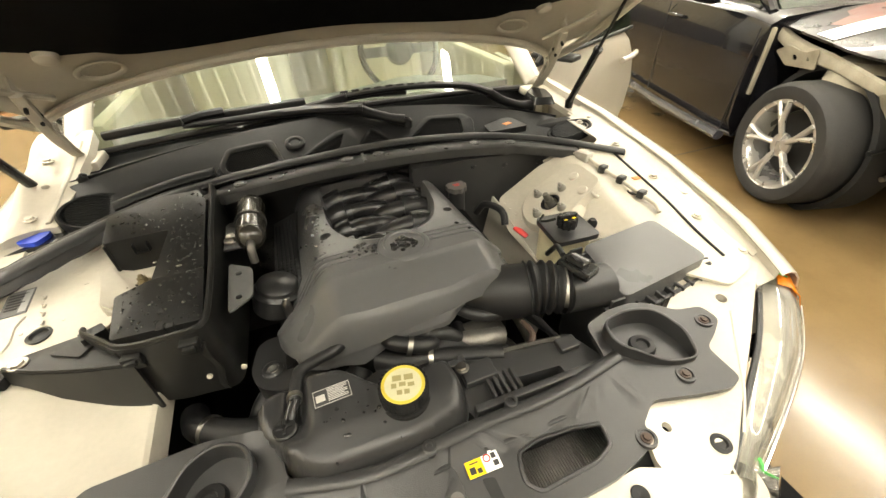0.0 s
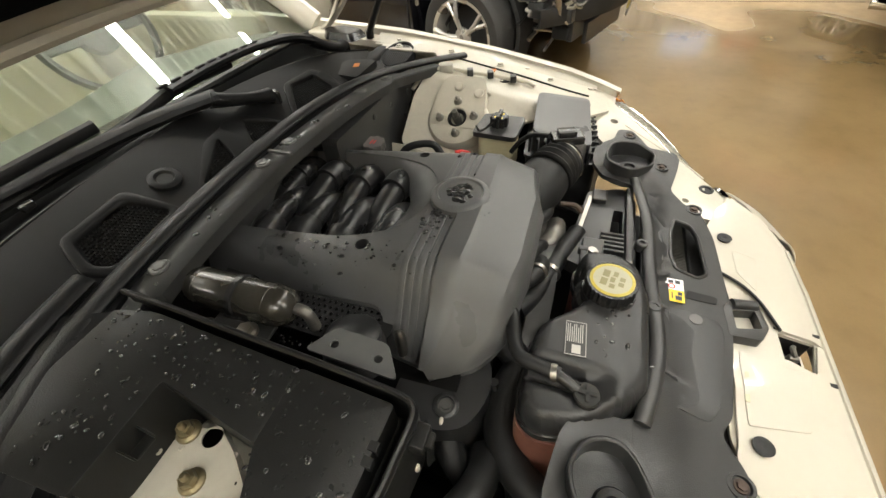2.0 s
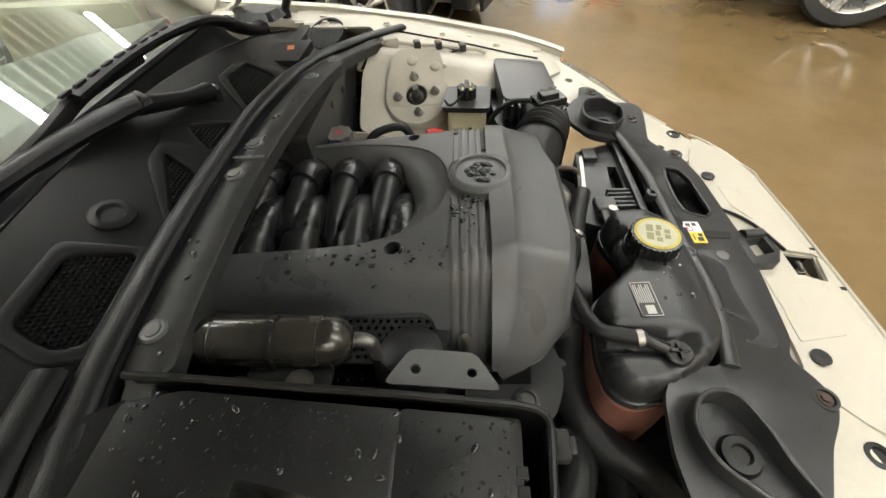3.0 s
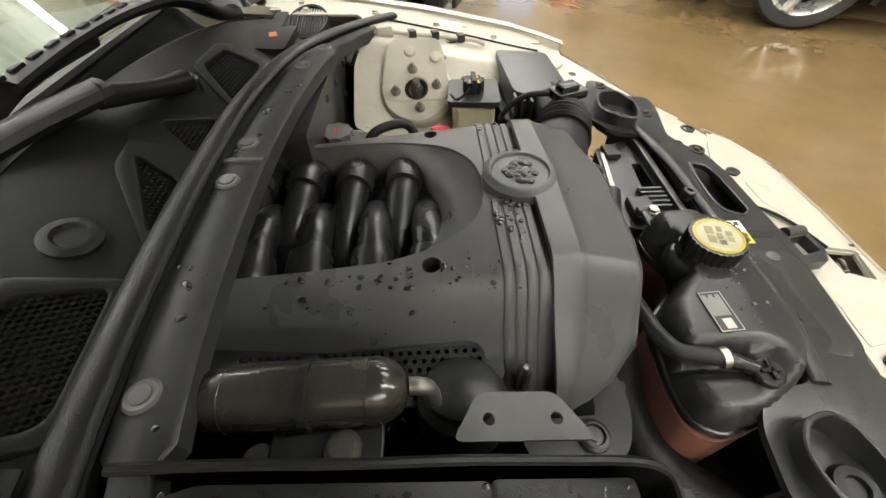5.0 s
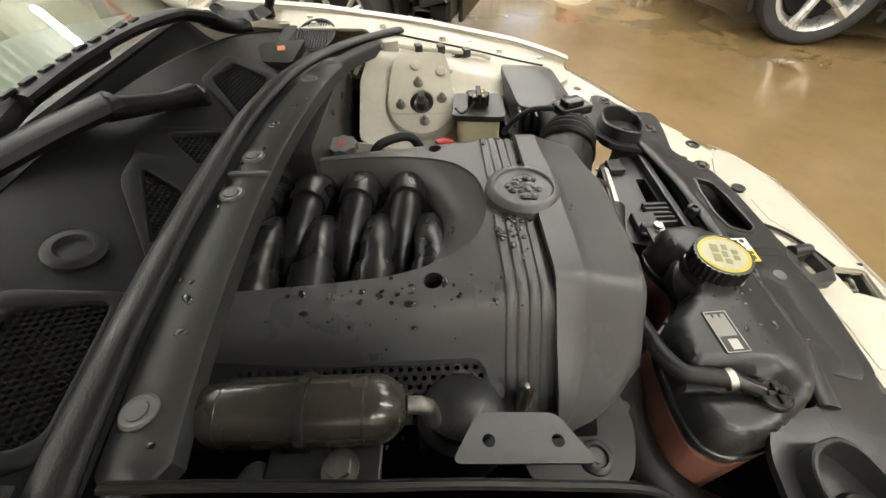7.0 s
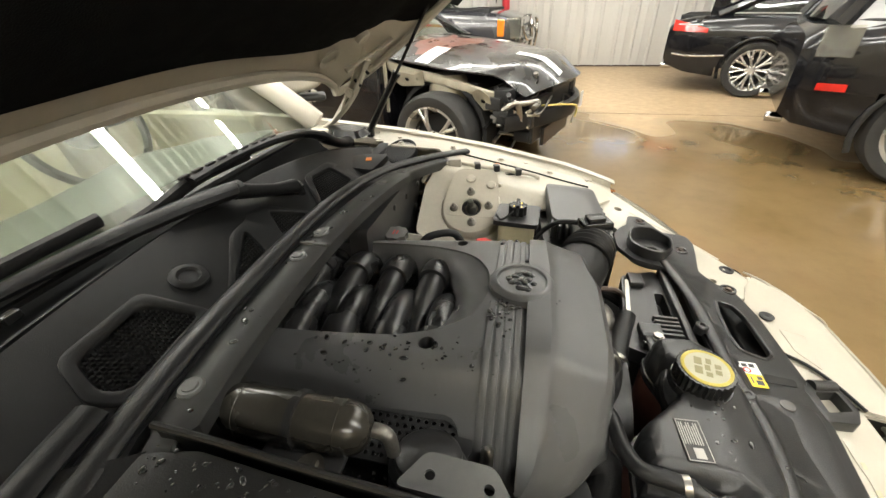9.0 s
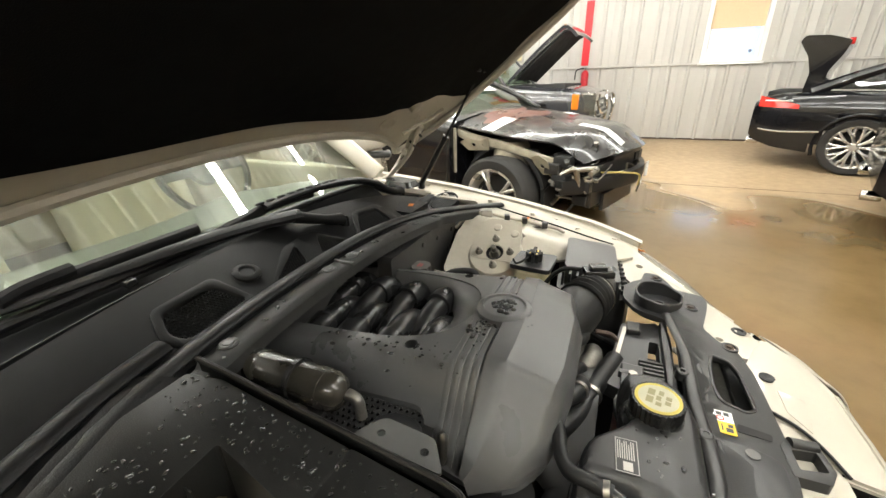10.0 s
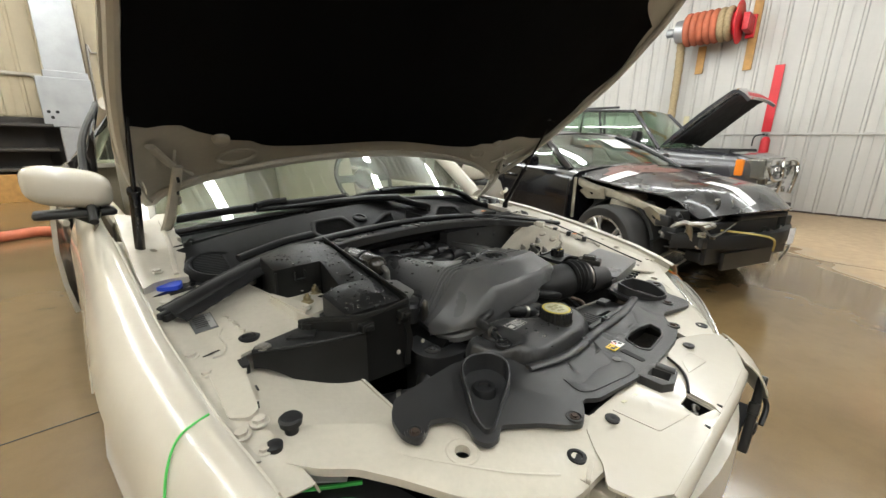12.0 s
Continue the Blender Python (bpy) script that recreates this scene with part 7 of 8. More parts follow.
def body_shell(table, ys, arches, r_arch, paint, parent, name="body"):
    """table rows: y, half width, sill height, belt height, middle height. A closed shell over the wheels."""
    prof = [(.93, 0.0), (.985, .16), (1.0, .42), (1.0, .66), (.985, .84), (.95, .95), (.88, 1.0)]

    def f(y, k):
        w, s, b, c = (interp(y, table, j) for j in (1, 2, 3, 4))
        n = len(prof)
        if k < n:
            a, t = prof[k]
            return Vector((-w * a, y, s + (b - s) * t))
        if k > n + 2:
            a, t = prof[2 * n + 2 - k]
            return Vector((w * a, y, s + (b - s) * t))
        return Vector((w * .88 * (k - n - 1) * .62, y, b + (c - b) * (.7, 1, .7)[k - n]))
    bm = sheet(ys, range(17), f)
    bm.verts.ensure_lookup_table()
    bm.faces.new(bm.verts[:17])
    bm.faces.new(bm.verts[-17:])
    dead = [q for q in bm.faces if any((q.calc_center_median().y - a) ** 2 + (q.calc_center_median().z - .34) ** 2 < r_arch ** 2 for a in arches) and abs(q.calc_center_median().x) > .5]
    bmesh.ops.delete(bm, geom=dead, context="FACES")
    return part(name, bm, paint, parent)


def arch_lips(parent, arches, table, r, paint):
    for a in arches:
        for s in (-1, 1):
            pts = [(s * (interp(a + r * math.cos(t), table, 1) + .004), a + r * math.cos(t), .34 + r * math.sin(t)) for t in lin(-.3, math.pi + .3, 17)]
            part("arch_lip", tube(pts, .022, 8, 2, .8), paint, parent)
        

def cabin(parent, g, paint, glass_mat, pillars=(), trim=None):
    """g: rows y, half width at the belt, belt height, half width at the roof, roof height, for windscreen foot, roof front, roof rear, back glass foot."""
    (y0, w0, b0), (y1, w1, z1), (y2, w2, z2), (y3, w3, b3) = g
    part("roof", sheet(lin(-1, 1, 9), lin(0, 1, 9), lambda u, v: Vector((u * (w1 + (w2 - w1) * v), y1 + (y2 - y1) * v - .05 * (1 - u * u) * (1 - v), z1 + (z2 - z1) * v + .045 * math.sin(math.pi * v) + .035 * (1 - u * u))), .03), paint, parent)
    part("windscreen", sheet(lin(-1, 1, 11), lin(0, 1, 5), lambda u, v: Vector((u * (w0 - .05 + (w1 - w0 + .05) * v), y0 + (y1 - y0) * v - .09 * (1 - u * u), b0 + (z1 - b0) * v + .02 * (1 - u * u) + .02 * math.sin(math.pi * v))), .005), glass_mat, parent)
    part("rear_window", sheet(lin(-1, 1, 9), lin(0, 1, 5), lambda u, v: Vector((u * (w2 + (w3 - .05 - w2) * v), y2 + (y3 - y2) * v + .07 * (1 - u * u), z2 + (b3 - z2) * v + .03 * math.sin(math.pi * v))), .005), glass_mat, parent)
    for s in (-1, 1):
        def side(u, v):
            yb, yt = y0 + .10 + (y3 - y0 - .2) * u, y1 + (y2 - y1) * u
            wb, wt = w0 + (w3 - w0) * u, w1 + (w2 - w1) * u
            bb, zt = b0 + (b3 - b0) * u, z1 + (z2 - z1) * u + .045 * math.sin(math.pi * u)
            return Vector((s * (wb + (wt - wb) * v + .02 * math.sin(math.pi * v)), yb + (yt - yb) * v, bb + (zt - bb) * v))
        part("side_window", sheet(lin(0, 1, 13), lin(0, 1, 5), side, .005), PRIVACY if glass_mat is PRIVACY else glass_mat, parent)
        part("screen_pillar", tube([(s * w0, y0, b0 - .02), (s * (w0 + w1) / 2 + s * .015, (y0 + y1) / 2, (b0 + z1) / 2 + .015), (s * w1, y1, z1 + .01)], .032, 8, 5), paint, parent)
        part("roof_rail", tube([side(u, 1)[:] for u in lin(0, 1, 9)], .024, 8, 2), trim or paint, parent)
        part("rear_pillar", tube([(s * w2, y2, z2), (s * ((w2 + w3) / 2 + .01), (y2 + y3) / 2, (z2 + b3) / 2 + .03), (s * w3, y3, b3 - .02)], [.04, .06, .08], 8, 5), paint, parent)
        part("belt_trim", tube([(side(u, 0) + Vector((s * .012, 0, .006)))[:] for u in lin(0, 1, 9)], .012, 6, 2), trim or TRIM, parent)
        for u in pillars:
            part("door_pillar", tube([(side(u, v) + Vector((s * .004, 0, 0)))[:] for v in lin(0, 1, 5)], .030, 6, 2, .5), TRIM, parent)
    part("cabin_inside", join(box(-w0 + .12, w0 - .12, y0 + .35, y3 - .3, .35, b0 - .05, .05), box(-.55, -.12, y0 + 1.05, y0 + 1.22, .5, b0 + .22, .06), box(.12, .55, y0 + 1.05, y0 + 1.22, .5, b0 + .22, .06), box(-.6, .6, y0 + 1.95, y0 + 2.12, .5, b0 + .18, .06)), DARK, parent)


def door_gaps(parent, table, ys, mat, zs=(.28, .9)):
    for y in ys:
        for s in (-1, 1):
            w, sl, b = interp(y, table, 1), interp(y, table, 2), interp(y, table, 3)
            part("door_gap", tube([(s * w * .988, y, sl + .04), (s * (w * 1.001), y - .02, .5), (s * w * .99, y - .03, b - .06)], .004, 5, 3), DARK, parent)


def handles(parent, table, ys, mat, z=.82):
    for y in ys:
        for s in (-1, 1):
            w = interp(y, table, 1)
            part("door_handle", tube([(s * (w - .0), y - .1, z), (s * (w + .025), y - .05, z + .005), (s * (w + .025), y + .06, z + .005), (s * w, y + .1, z)], .013, 8), mat, parent)


# black sedan with its front stripped
SED = [(1.42, .925, .22, .93, .99), (1.7, .93, .20, .96, .99), (2.6, .935, .20, .98, 1.0), (3.6, .93, .21, 1.0, 1.02), (4.4, .90, .25, 1.0, 1.03), (4.85, .82, .32, .96, 1.0), (4.95, .74, .40, .90, .93)]
sedan = thing("sedan", "black saloon with front bumper and wing stripped off", "car", at=at_point((-.905, .98), (2.41, 1.51), -19))
sb = body_shell(SED, lin(1.42, 4.95, 38), (3.85,), .38, BLACKCAR, sedan)
arch_lips(sedan, (3.85,), SED, .38, BLACKCAR)
cabin(sedan, [(1.55, .80, .95), (2.30, .58, 1.27), (3.45, .60, 1.27), (4.25, .78, 1.0)], BLACKCAR, CARGLASS, (.36, .70))
door_gaps(sedan, SED, (1.47, 2.55, 3.45), DARK)
handles(sedan, SED, (2.38, 3.30), BLACKCAR, .84)
for s in (-1, 1):
    part("sill_trim", tube([(s * .92, 1.45, .22), (s * .935, 2.4, .20), (s * .925, 3.4, .22)], .035, 8, 5, .9), GREYCAR, sedan)
    mir = part("door_mirror", moved(mirror_mesh(s), Matrix.Translation((s * 1.0, 1.95, 1.02))), BLACKCAR, sedan)
    wheel(sedan, Matrix.Translation((s * .80, .98, .34)) @ Matrix.Rotation(radians(0 if s < 0 else 180), 4, "Z"), .34, .245, 5, RIM, True)
    wheel(sedan, Matrix.Translation((s * .80, 3.85, .34)) @ Matrix.Rotation(radians(0 if s < 0 else 180), 4, "Z"), .34, .245, 5, RIM, True)


def sed_hood(u, v):
    y = .16 + 1.36 * v + .20 * u * u * (1 - v)
    w = .60 + .22 * min(1, v * 2.2)
    return Vector((u * w, y, .80 + .155 * v ** .7 + .045 * (1 - u * u) * (.4 + .6 * v) - .10 * smooth(.18, 0, v) - .05 * abs(u) ** 3))


shood = part("bonnet", sheet(lin(-1, 1, 17), lin(0, 1, 17), sed_hood, .012), DUSTY, sedan, "dusty black bonnet with tape and rust stains")
part("rust_stain", sheet(lin(-.75, .1, 9), lin(.62, .88, 6), lambda u, v: sed_hood(u + .12 * math.sin(v * 31), v + .03 * math.sin(u * 9)) + Vector((0, 0, .003)), 0), material("brown_stain", (.16, .06, .045), .35, var=.6, scale=9), shood)
for u0, u1, v0, v1 in ((-.98, -.55, .60, .70), (-.36, -.22, .04, .30), (.30, .70, .52, .60)):
    part("tape_strip", sheet(lin(u0, u1, 6), lin(v0, v1, 6), lambda u, v: sed_hood(u, v + .10 * (u - u0)) + Vector((0, 0, .004)), .001), TAPE, shood, "white masking tape")
# inner wing rails, turret and firewall in bare beige, darkened for their shade
BARE = material("shaded_beige_primer", (0.34, 0.31, 0.24), 0.55, var=0.35, scale=11)
for s in (-1, 1):
    part("wing_rail", tube([(s * .80, 1.50, .88), (s * .78, 1.30, .80), (s * .77, 1.0, .76), (s * .74, .72, .70), (s * .70, .52, .66)], [.022, .026, .022, .02, .014], 8, 6, 1.6), BARE, sedan, "bare beige inner wing rail")
    part("turret", lathe([(.17, -.30), (.15, -.05), (.12, 0), (.001, .01)], Matrix.Translation((s * .62, .98, .78)), 24), BARE, sedan)
    part("door_post", bevelled(box(s * .855 - .012, s * .855 + .012, 1.40, 1.48, .50, .88, 0), .008), BARE, sedan)
    part("wing_bracket", moved(plate(rounded([(-.10, -.05), (.12, -.07), (.20, .0), (.10, .05), (-.02, .03), (-.12, .07)], .015), 0, .006, [circle(.05, -.01, .018, 12), circle(-.05, .0, .012, 12)]), Matrix.Translation((s * .80, 1.20, .76)) @ Matrix.Rotation(radians(90), 4, "Z") @ Matrix.Rotation(radians(70), 4, "X")), BARE, sedan)
    part("wing_bracket", moved(plate(rounded([(-.06, -.08), (.06, -.10), (.08, .06), (.0, .10), (-.07, .05)], .012), 0, .006, [circle(.0, -.01, .02, 12)]), Matrix.Translation((s * .76, .62, .64)) @ Matrix.Rotation(radians(80), 4, "Z") @ Matrix.Rotation(radians(60), 4, "X")), BARE, sedan)
    part("bumper_arm", tube([(s * .60, .70, .56), (s * .62, .45, .53), (s * .62, .36, .50)], .03, 8, 4), BARE, sedan)
    part("arch_liner", moved(lathe([(.40, -.16), (.40, .02), (.37, .02), (.37, -.16)], seg=36, loop=True), Matrix.Translation((s * .74, .98, .36)) @ Matrix.Rotation(radians(90 * s), 4, "Y")), DARK, sedan)
rr = random.Random(21)
for k in range(70):
    x, y, z = rr.uniform(-.74, .70), rr.uniform(.34, .75), rr.uniform(.30, .74)
    if k % 2:
        part("engine_part", bevelled(box(x - rr.uniform(.03, .10), x + rr.uniform(.03, .10), y - .06, y + .06, z - rr.uniform(.02, .07), z + rr.uniform(.02, .06), 0), .01), (DARK, PLASTIC, ALU, DARK)[k % 4], sedan)
    else:
        part("engine_hose", tube([(x, y, z), (x + rr.uniform(-.15, .15), y - .1, z + rr.uniform(-.1, .1)), (x + rr.uniform(-.25, .25), y - .12, z + rr.uniform(-.15, .1))], rr.uniform(.008, .022), 8), (RUBBER, ALU, STEEL)[k % 3], sedan)
for k in range(26):
    x, y, z = rr.uniform(-.78, -.42), rr.uniform(.26, .58), rr.uniform(.44, .72)
    dx, dy, dz = rr.uniform(-.06, .12), rr.uniform(-.06, .06), rr.uniform(-.10, .06)
    part("lamp_bay_pipe", tube([(x, y, z), (x + dx * .5, y + dy, z + dz * .3), (x + dx, y + dy, z + dz)], rr.uniform(.006, .018), 8), (RUBBER, STEEL, BARE, PLASTIC, ALU)[k % 5], sedan)
for x, z in ((-.70, .60), (-.60, .66), (-.52, .58)):
    part("lamp_bay_bracket", moved(plate(rounded([(-.05, -.03), (.06, -.04), (.07, .02), (.0, .05), (-.06, .03)], .01), 0, .005, [circle(.0, 0, .014, 10)]), Matrix.Translation((x, .30 + .3 * (x / .78) ** 2, z)) @ Matrix.Rotation(radians(80), 4, "X")), ALU, sedan)
part("beam_tape", sheet(lin(-.20, -.12, 3), range(3), lambda x, k: Vector((x, (.218, .163, .158)[k] + .28 * (x / .78) ** 2, (.540, .533, .445)[k])), .002), TAPE, sedan, "white tape on the bumper beam")
part("engine_mass", bevelled(box(-.62, .62, .72, 1.42, .28, .74, 0), .05), DARK, sedan)
part("bumper_beam", sheet(lin(-.78, .78, 13), range(6), lambda x, k: Vector((x, .20 + .28 * (x / .78) ** 2 - (0, .04, .045, .045, .04, 0)[k], (.535, .53, .51, .455, .44, .435)[k])), .01), TRIM, sedan, "dark bumper beam")
part("radiator_support", box(-.55, .55, .30, .34, .30, .62, .006), PLASTIC, sedan)
part("intercooler", box(-.36, .30, .27, .30, .24, .38, .006), PLASTIC, sedan)
part("upper_grille_bar", moved(box(-.30, .36, -.03, .03, -.02, .02, .012), Matrix.Translation((.05, .30, .645))), PLASTIC, sedan)
part("tie_cord", tube([(-.45, .28, .57), (-.25, .15, .55), (-.05, .12, .50), (.02, .14, .40)], .008, 6), material("yellow_cord", (.55, .45, .15), .7), sedan, "pale yellow tie cord")
part("beam_tape", box(.28, .36, .172, .178, .42, .55, .001), TAPE, sedan)
part("screen_note", sheet(lin(.0, .45, 4), lin(.45, .75, 4), lambda u, v: Vector((u * (.75 - .17 * v), 1.55 + .75 * v - .09 * (1 - u * u) - .012, .95 + .32 * v + .02 + .02 * math.sin(math.pi * v) + .012)), .001), WHITE, sedan, "white paper taped inside the windscreen")
part("screen_scrawl", join(*[tube([(x, 1.90 + .012 * k, 1.148 + .006 * k) for x, k in ((-.30 + .09 * j, 0), (-.27 + .09 * j, 3), (-.25 + .09 * j, 1), (-.23 + .09 * j, 4))], .007, 5, 3) for j in range(3)]), ORANGE, sedan, "orange marker scrawl")

# grey truck with its bonnet up
TRK = [(0.1, .86, .50, .98, 1.02), (.3, .96, .42, 1.06, 1.10), (1.0, 1.0, .38, 1.10, 1.16), (1.6, 1.0, .36, 1.14, 1.16), (3.0, 1.0, .36, 1.16, 1.18), (4.6, 1.0, .40, 1.16, 1.18), (5.15, .97, .45, 1.14, 1.16), (5.2, .93, .5, 1.1, 1.12)]
truck = thing("truck", "dark grey four-wheel-drive with its bonnet open", "truck", at=at_point((-.96, .28), (6.45, 1.30), -5))
body_shell(TRK, lin(.1, 5.2, 46), (1.0, 4.0), .46, GREYCAR, truck)
arch_lips(truck, (1.0, 4.0), TRK, .46, GREYCAR)
cabin(truck, [(1.55, .88, 1.15), (2.15, .72, 1.78), (4.6, .72, 1.80), (5.1, .88, 1.18)], GREYCAR, CARGLASS, (.28, .58, .80))
door_gaps(truck, TRK, (1.62, 2.7, 3.6), DARK)
handles(truck, TRK, (2.5, 3.42), GREYCAR, 1.0)
TBM = Matrix.Translation((0, 1.52, 1.20)) @ Matrix.Rotation(radians(-39), 4, "X")


def truck_hood(u, v):
    """Hinge at v = 0, rounded nose at v = 1."""
    y = -1.16 * min(v, .86) / .86 - (.07 * math.sin((v - .86) / .14 * 1.57) if v > .86 else 0)
    z = .10 * math.sin(math.pi * min(1, v * .62 + .05)) - (.22 * (1 - math.cos((v - .86) / .14 * 1.57)) if v > .86 else 0)
    return Vector((u * (.80 - .10 * v), y, z + .05 * (1 - u * u) - .04 * abs(u) ** 4))


tb = part("bonnet", moved(sheet(lin(-1, 1, 13), lin(0, 1, 22), truck_hood, .045), TBM), GREYCAR, truck, "raised grey bonnet with rounded nose")
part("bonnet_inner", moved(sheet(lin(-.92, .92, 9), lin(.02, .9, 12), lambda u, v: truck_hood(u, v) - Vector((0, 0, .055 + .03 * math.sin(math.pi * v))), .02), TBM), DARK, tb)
# dark block in the closed deck, as the shade of the engine bay
part("engine_well_shade", box(-.7, .7, .55, 1.45, 1.0, 1.15, .02), DARK, truck)
part("grille", bevelled(box(-.55, .55, .04, .14, .62, 1.0, 0), .02), CHROME, truck, "chrome grille")
for k in range(3):
    part("grille_bar", box(-.52, .52, .02, .05, .68 + .10 * k, .71 + .10 * k, .005), TRIM, truck)
part("bumper", bevelled(box(-.98, .98, -.02, .16, .42, .60, 0), .05, 3), CHROME, truck, "chrome front bumper")
part("push_bar", join(tube([(-.45, -.06, .45), (-.45, -.10, .75), (-.40, -.08, .98), (.40, -.08, .98), (.45, -.10, .75), (.45, -.06, .45)], .03, 10), tube([(-.45, -.10, .72), (-.75, -.06, .72), (-.80, .0, .9)], .025, 10), tube([(.45, -.10, .72), (.75, -.06, .72), (.80, .0, .9)], .025, 10)), CHROME, truck, "chrome push bar")
for s in (-1, 1):
    hl = part("headlamp", bevelled(box(min(s * .56, s * .93), max(s * .56, s * .965), .02, .265, .72, 1.02, 0), .03, 3), LENS, truck, "clear headlamp with amber side")
    part("lamp_inner", box(min(s * .58, s * .90), max(s * .58, s * .90), .06, .24, .74, 1.0, .01), CHROME, hl)
    part("turn_lamp", bevelled(box(min(s * .90, s * .975), max(s * .90, s * .975), .27, .38, .76, 1.0, 0), .02), AMBER, hl, "amber turn lamp")
    for y in (1.0, 4.0):
        wheel(truck, Matrix.Translation((s * .85, y, .39)) @ Matrix.Rotation(radians(0 if s < 0 else 180), 4, "Z"), .39, .26, 6)
    part("door_mirror", bevelled(box(s * 1.16 - .10, s * 1.16 + .10, 1.78, 1.88, 1.18, 1.42, 0), .035, 3), TRIM, truck)
    part("roof_rack", tube([(s * .62, 2.5, 1.87), (s * .62, 4.4, 1.89)], .02, 8), TRIM, truck)

# black saloon with its boot open
XJ = [(0, .70, .40, .70, .74), (.2, .86, .25, .78, .84), (1.0, .94, .20, .90, .97), (1.6, .945, .20, .95, 1.0), (3.0, .95, .20, .97, 1.0), (4.2, .945, .22, 1.0, 1.01), (4.8, .90, .28, .98, .995), (5.05, .82, .36, .93, .95), (5.12, .74, .42, .86, .88)]
jag = thing("saloon_car", "glossy black saloon with open boot lid", "car", at=at_point((-.95, 3.98), (5.98, -2.09), -21))
body_shell(XJ, lin(0, 5.12, 52), (.95, 3.98), .40, BLACKCAR, jag)
arch_lips(jag, (.95, 3.98), XJ, .40, BLACKCAR)
cabin(jag, [(1.5, .82, .97), (2.3, .60, 1.40), (3.5, .60, 1.40), (4.55, .78, 1.01)], BLACKCAR, PRIVACY, (.33, .62), CHROME)
door_gaps(jag, XJ, (1.5, 2.6, 3.6), DARK)
handles(jag, XJ, (2.4, 3.4), CHROME, .86)
lid_profile = rounded([(4.66, .99), (4.64, 1.22), (4.70, 1.42), (4.82, 1.60), (4.78, 1.67), (4.55, 1.66), (4.32, 1.59), (4.36, 1.44), (4.46, 1.24), (4.48, .99)], .03, 3)
part("boot_lid", moved(ngon_prism(lid_profile, -.70, .70, .02, 2), Matrix(((0, 0, 1, 0), (1, 0, 0, 0), (0, 1, 0, 0), (0, 0, 0, 1)))), BLACKCAR, jag, "raised black boot lid with inner lining")
part("boot_lamp", box(-.60, .60, 4.30, 4.36, 1.54, 1.62, .012), TAIL, jag)
# dark block in the closed deck, as the shade of the open boot
part("boot_well_shade", box(-.62, .62, 4.62, 5.02, .94, 1.0, .01), DARK, jag)
for s in (-1, 1):
    tl = part("tail_lamp", sheet(lin(0, 1, 9), lin(0, 1, 4), lambda u, v: Vector((s * (interp(4.62 + .44 * u, XJ, 1) * (.99 - .02 * v) + .006), 4.62 + .44 * u, .79 + .02 * u + (.05 + .09 * u) * v)), .01), TAIL, jag, "red tail lamp")
    part("lamp_band", tube([(s * (interp(4.7 + .1 * k, XJ, 1) * .985 + .014), 4.7 + .1 * k, .89) for k in range(4)], .008, 6), WHITE, tl)
    part("tail_pipe", moved(lathe([(.045, 0), (.05, .02), (.05, .14), (.04, .14), (.04, .02)], seg=20, loop=True), Matrix.Translation((s * .55, 5.0, .33)) @ Matrix.Rotation(radians(-90), 4, "X")), CHROME, jag)
    for y in (.95, 3.98):
        wheel(jag, Matrix.Translation((s * .83, y, .35)) @ Matrix.Rotation(radians(0 if s < 0 else 180), 4, "Z"), .35, .25, 10, RIM, True)
    part("side_strake", tube([(s * .955, 4.35, .52), (s * .92, 4.75, .50), (s * .86, 5.0, .52)], .012, 6), CHROME, jag)
    part("door_mirror", moved(mirror_mesh(s), Matrix.Translation((s * 1.02, 1.95, 1.02))), BLACKCAR, jag)

# black estate with film over its side glass
SUV = [(0, .78, .45, .95, 1.0), (.25, .92, .32, 1.0, 1.05), (1.0, .96, .28, 1.04, 1.1), (1.6, .965, .26, 1.06, 1.1), (3.4, .965, .26, 1.08, 1.1), (4.2, .96, .30, 1.08, 1.1), (4.58, .90, .36, 1.02, 1.05), (4.68, .82, .42, .96, 1.0)]
suv = thing("estate_car", "black off-road estate with film over its rear glass", "car", at=at_point((-.96, 3.78), (2.76, -1.95), -20))
body_shell(SUV, lin(0, 4.68, 48), (.92, 3.78), .44, BLACKCAR, suv)
arch_lips(suv, (.92, 3.78), SUV, .44, TRIM)
cabin(suv, [(1.35, .86, 1.06), (2.0, .70, 1.66), (4.15, .70, 1.66), (4.55, .84, 1.06)], BLACKCAR, PRIVACY, (.30, .60, .82))
door_gaps(suv, SUV, (1.45, 2.5, 3.4), DARK)
handles(suv, SUV, (2.3, 3.25), BLACKCAR, .95)
part("window_film", sheet(lin(0, 1, 9), lin(0, 1, 5), lambda u, v: Vector((-(.87 - .13 * v + .03 * math.sin(9 * u) * v), 4.15 + .36 * u - .10 * v, 1.02 + .5 * v)), .002), FILM, suv, "crumpled clear plastic film")
part("side_scrawl", join(*[tube([(-.972 + .02, 3.02 + .11 * j + .03 * k, 1.00 + .05 * (k % 2)) for k in range(5)], .012, 5, 3) for j in range(4)]), ORANGE, suv, "orange marker scrawl")
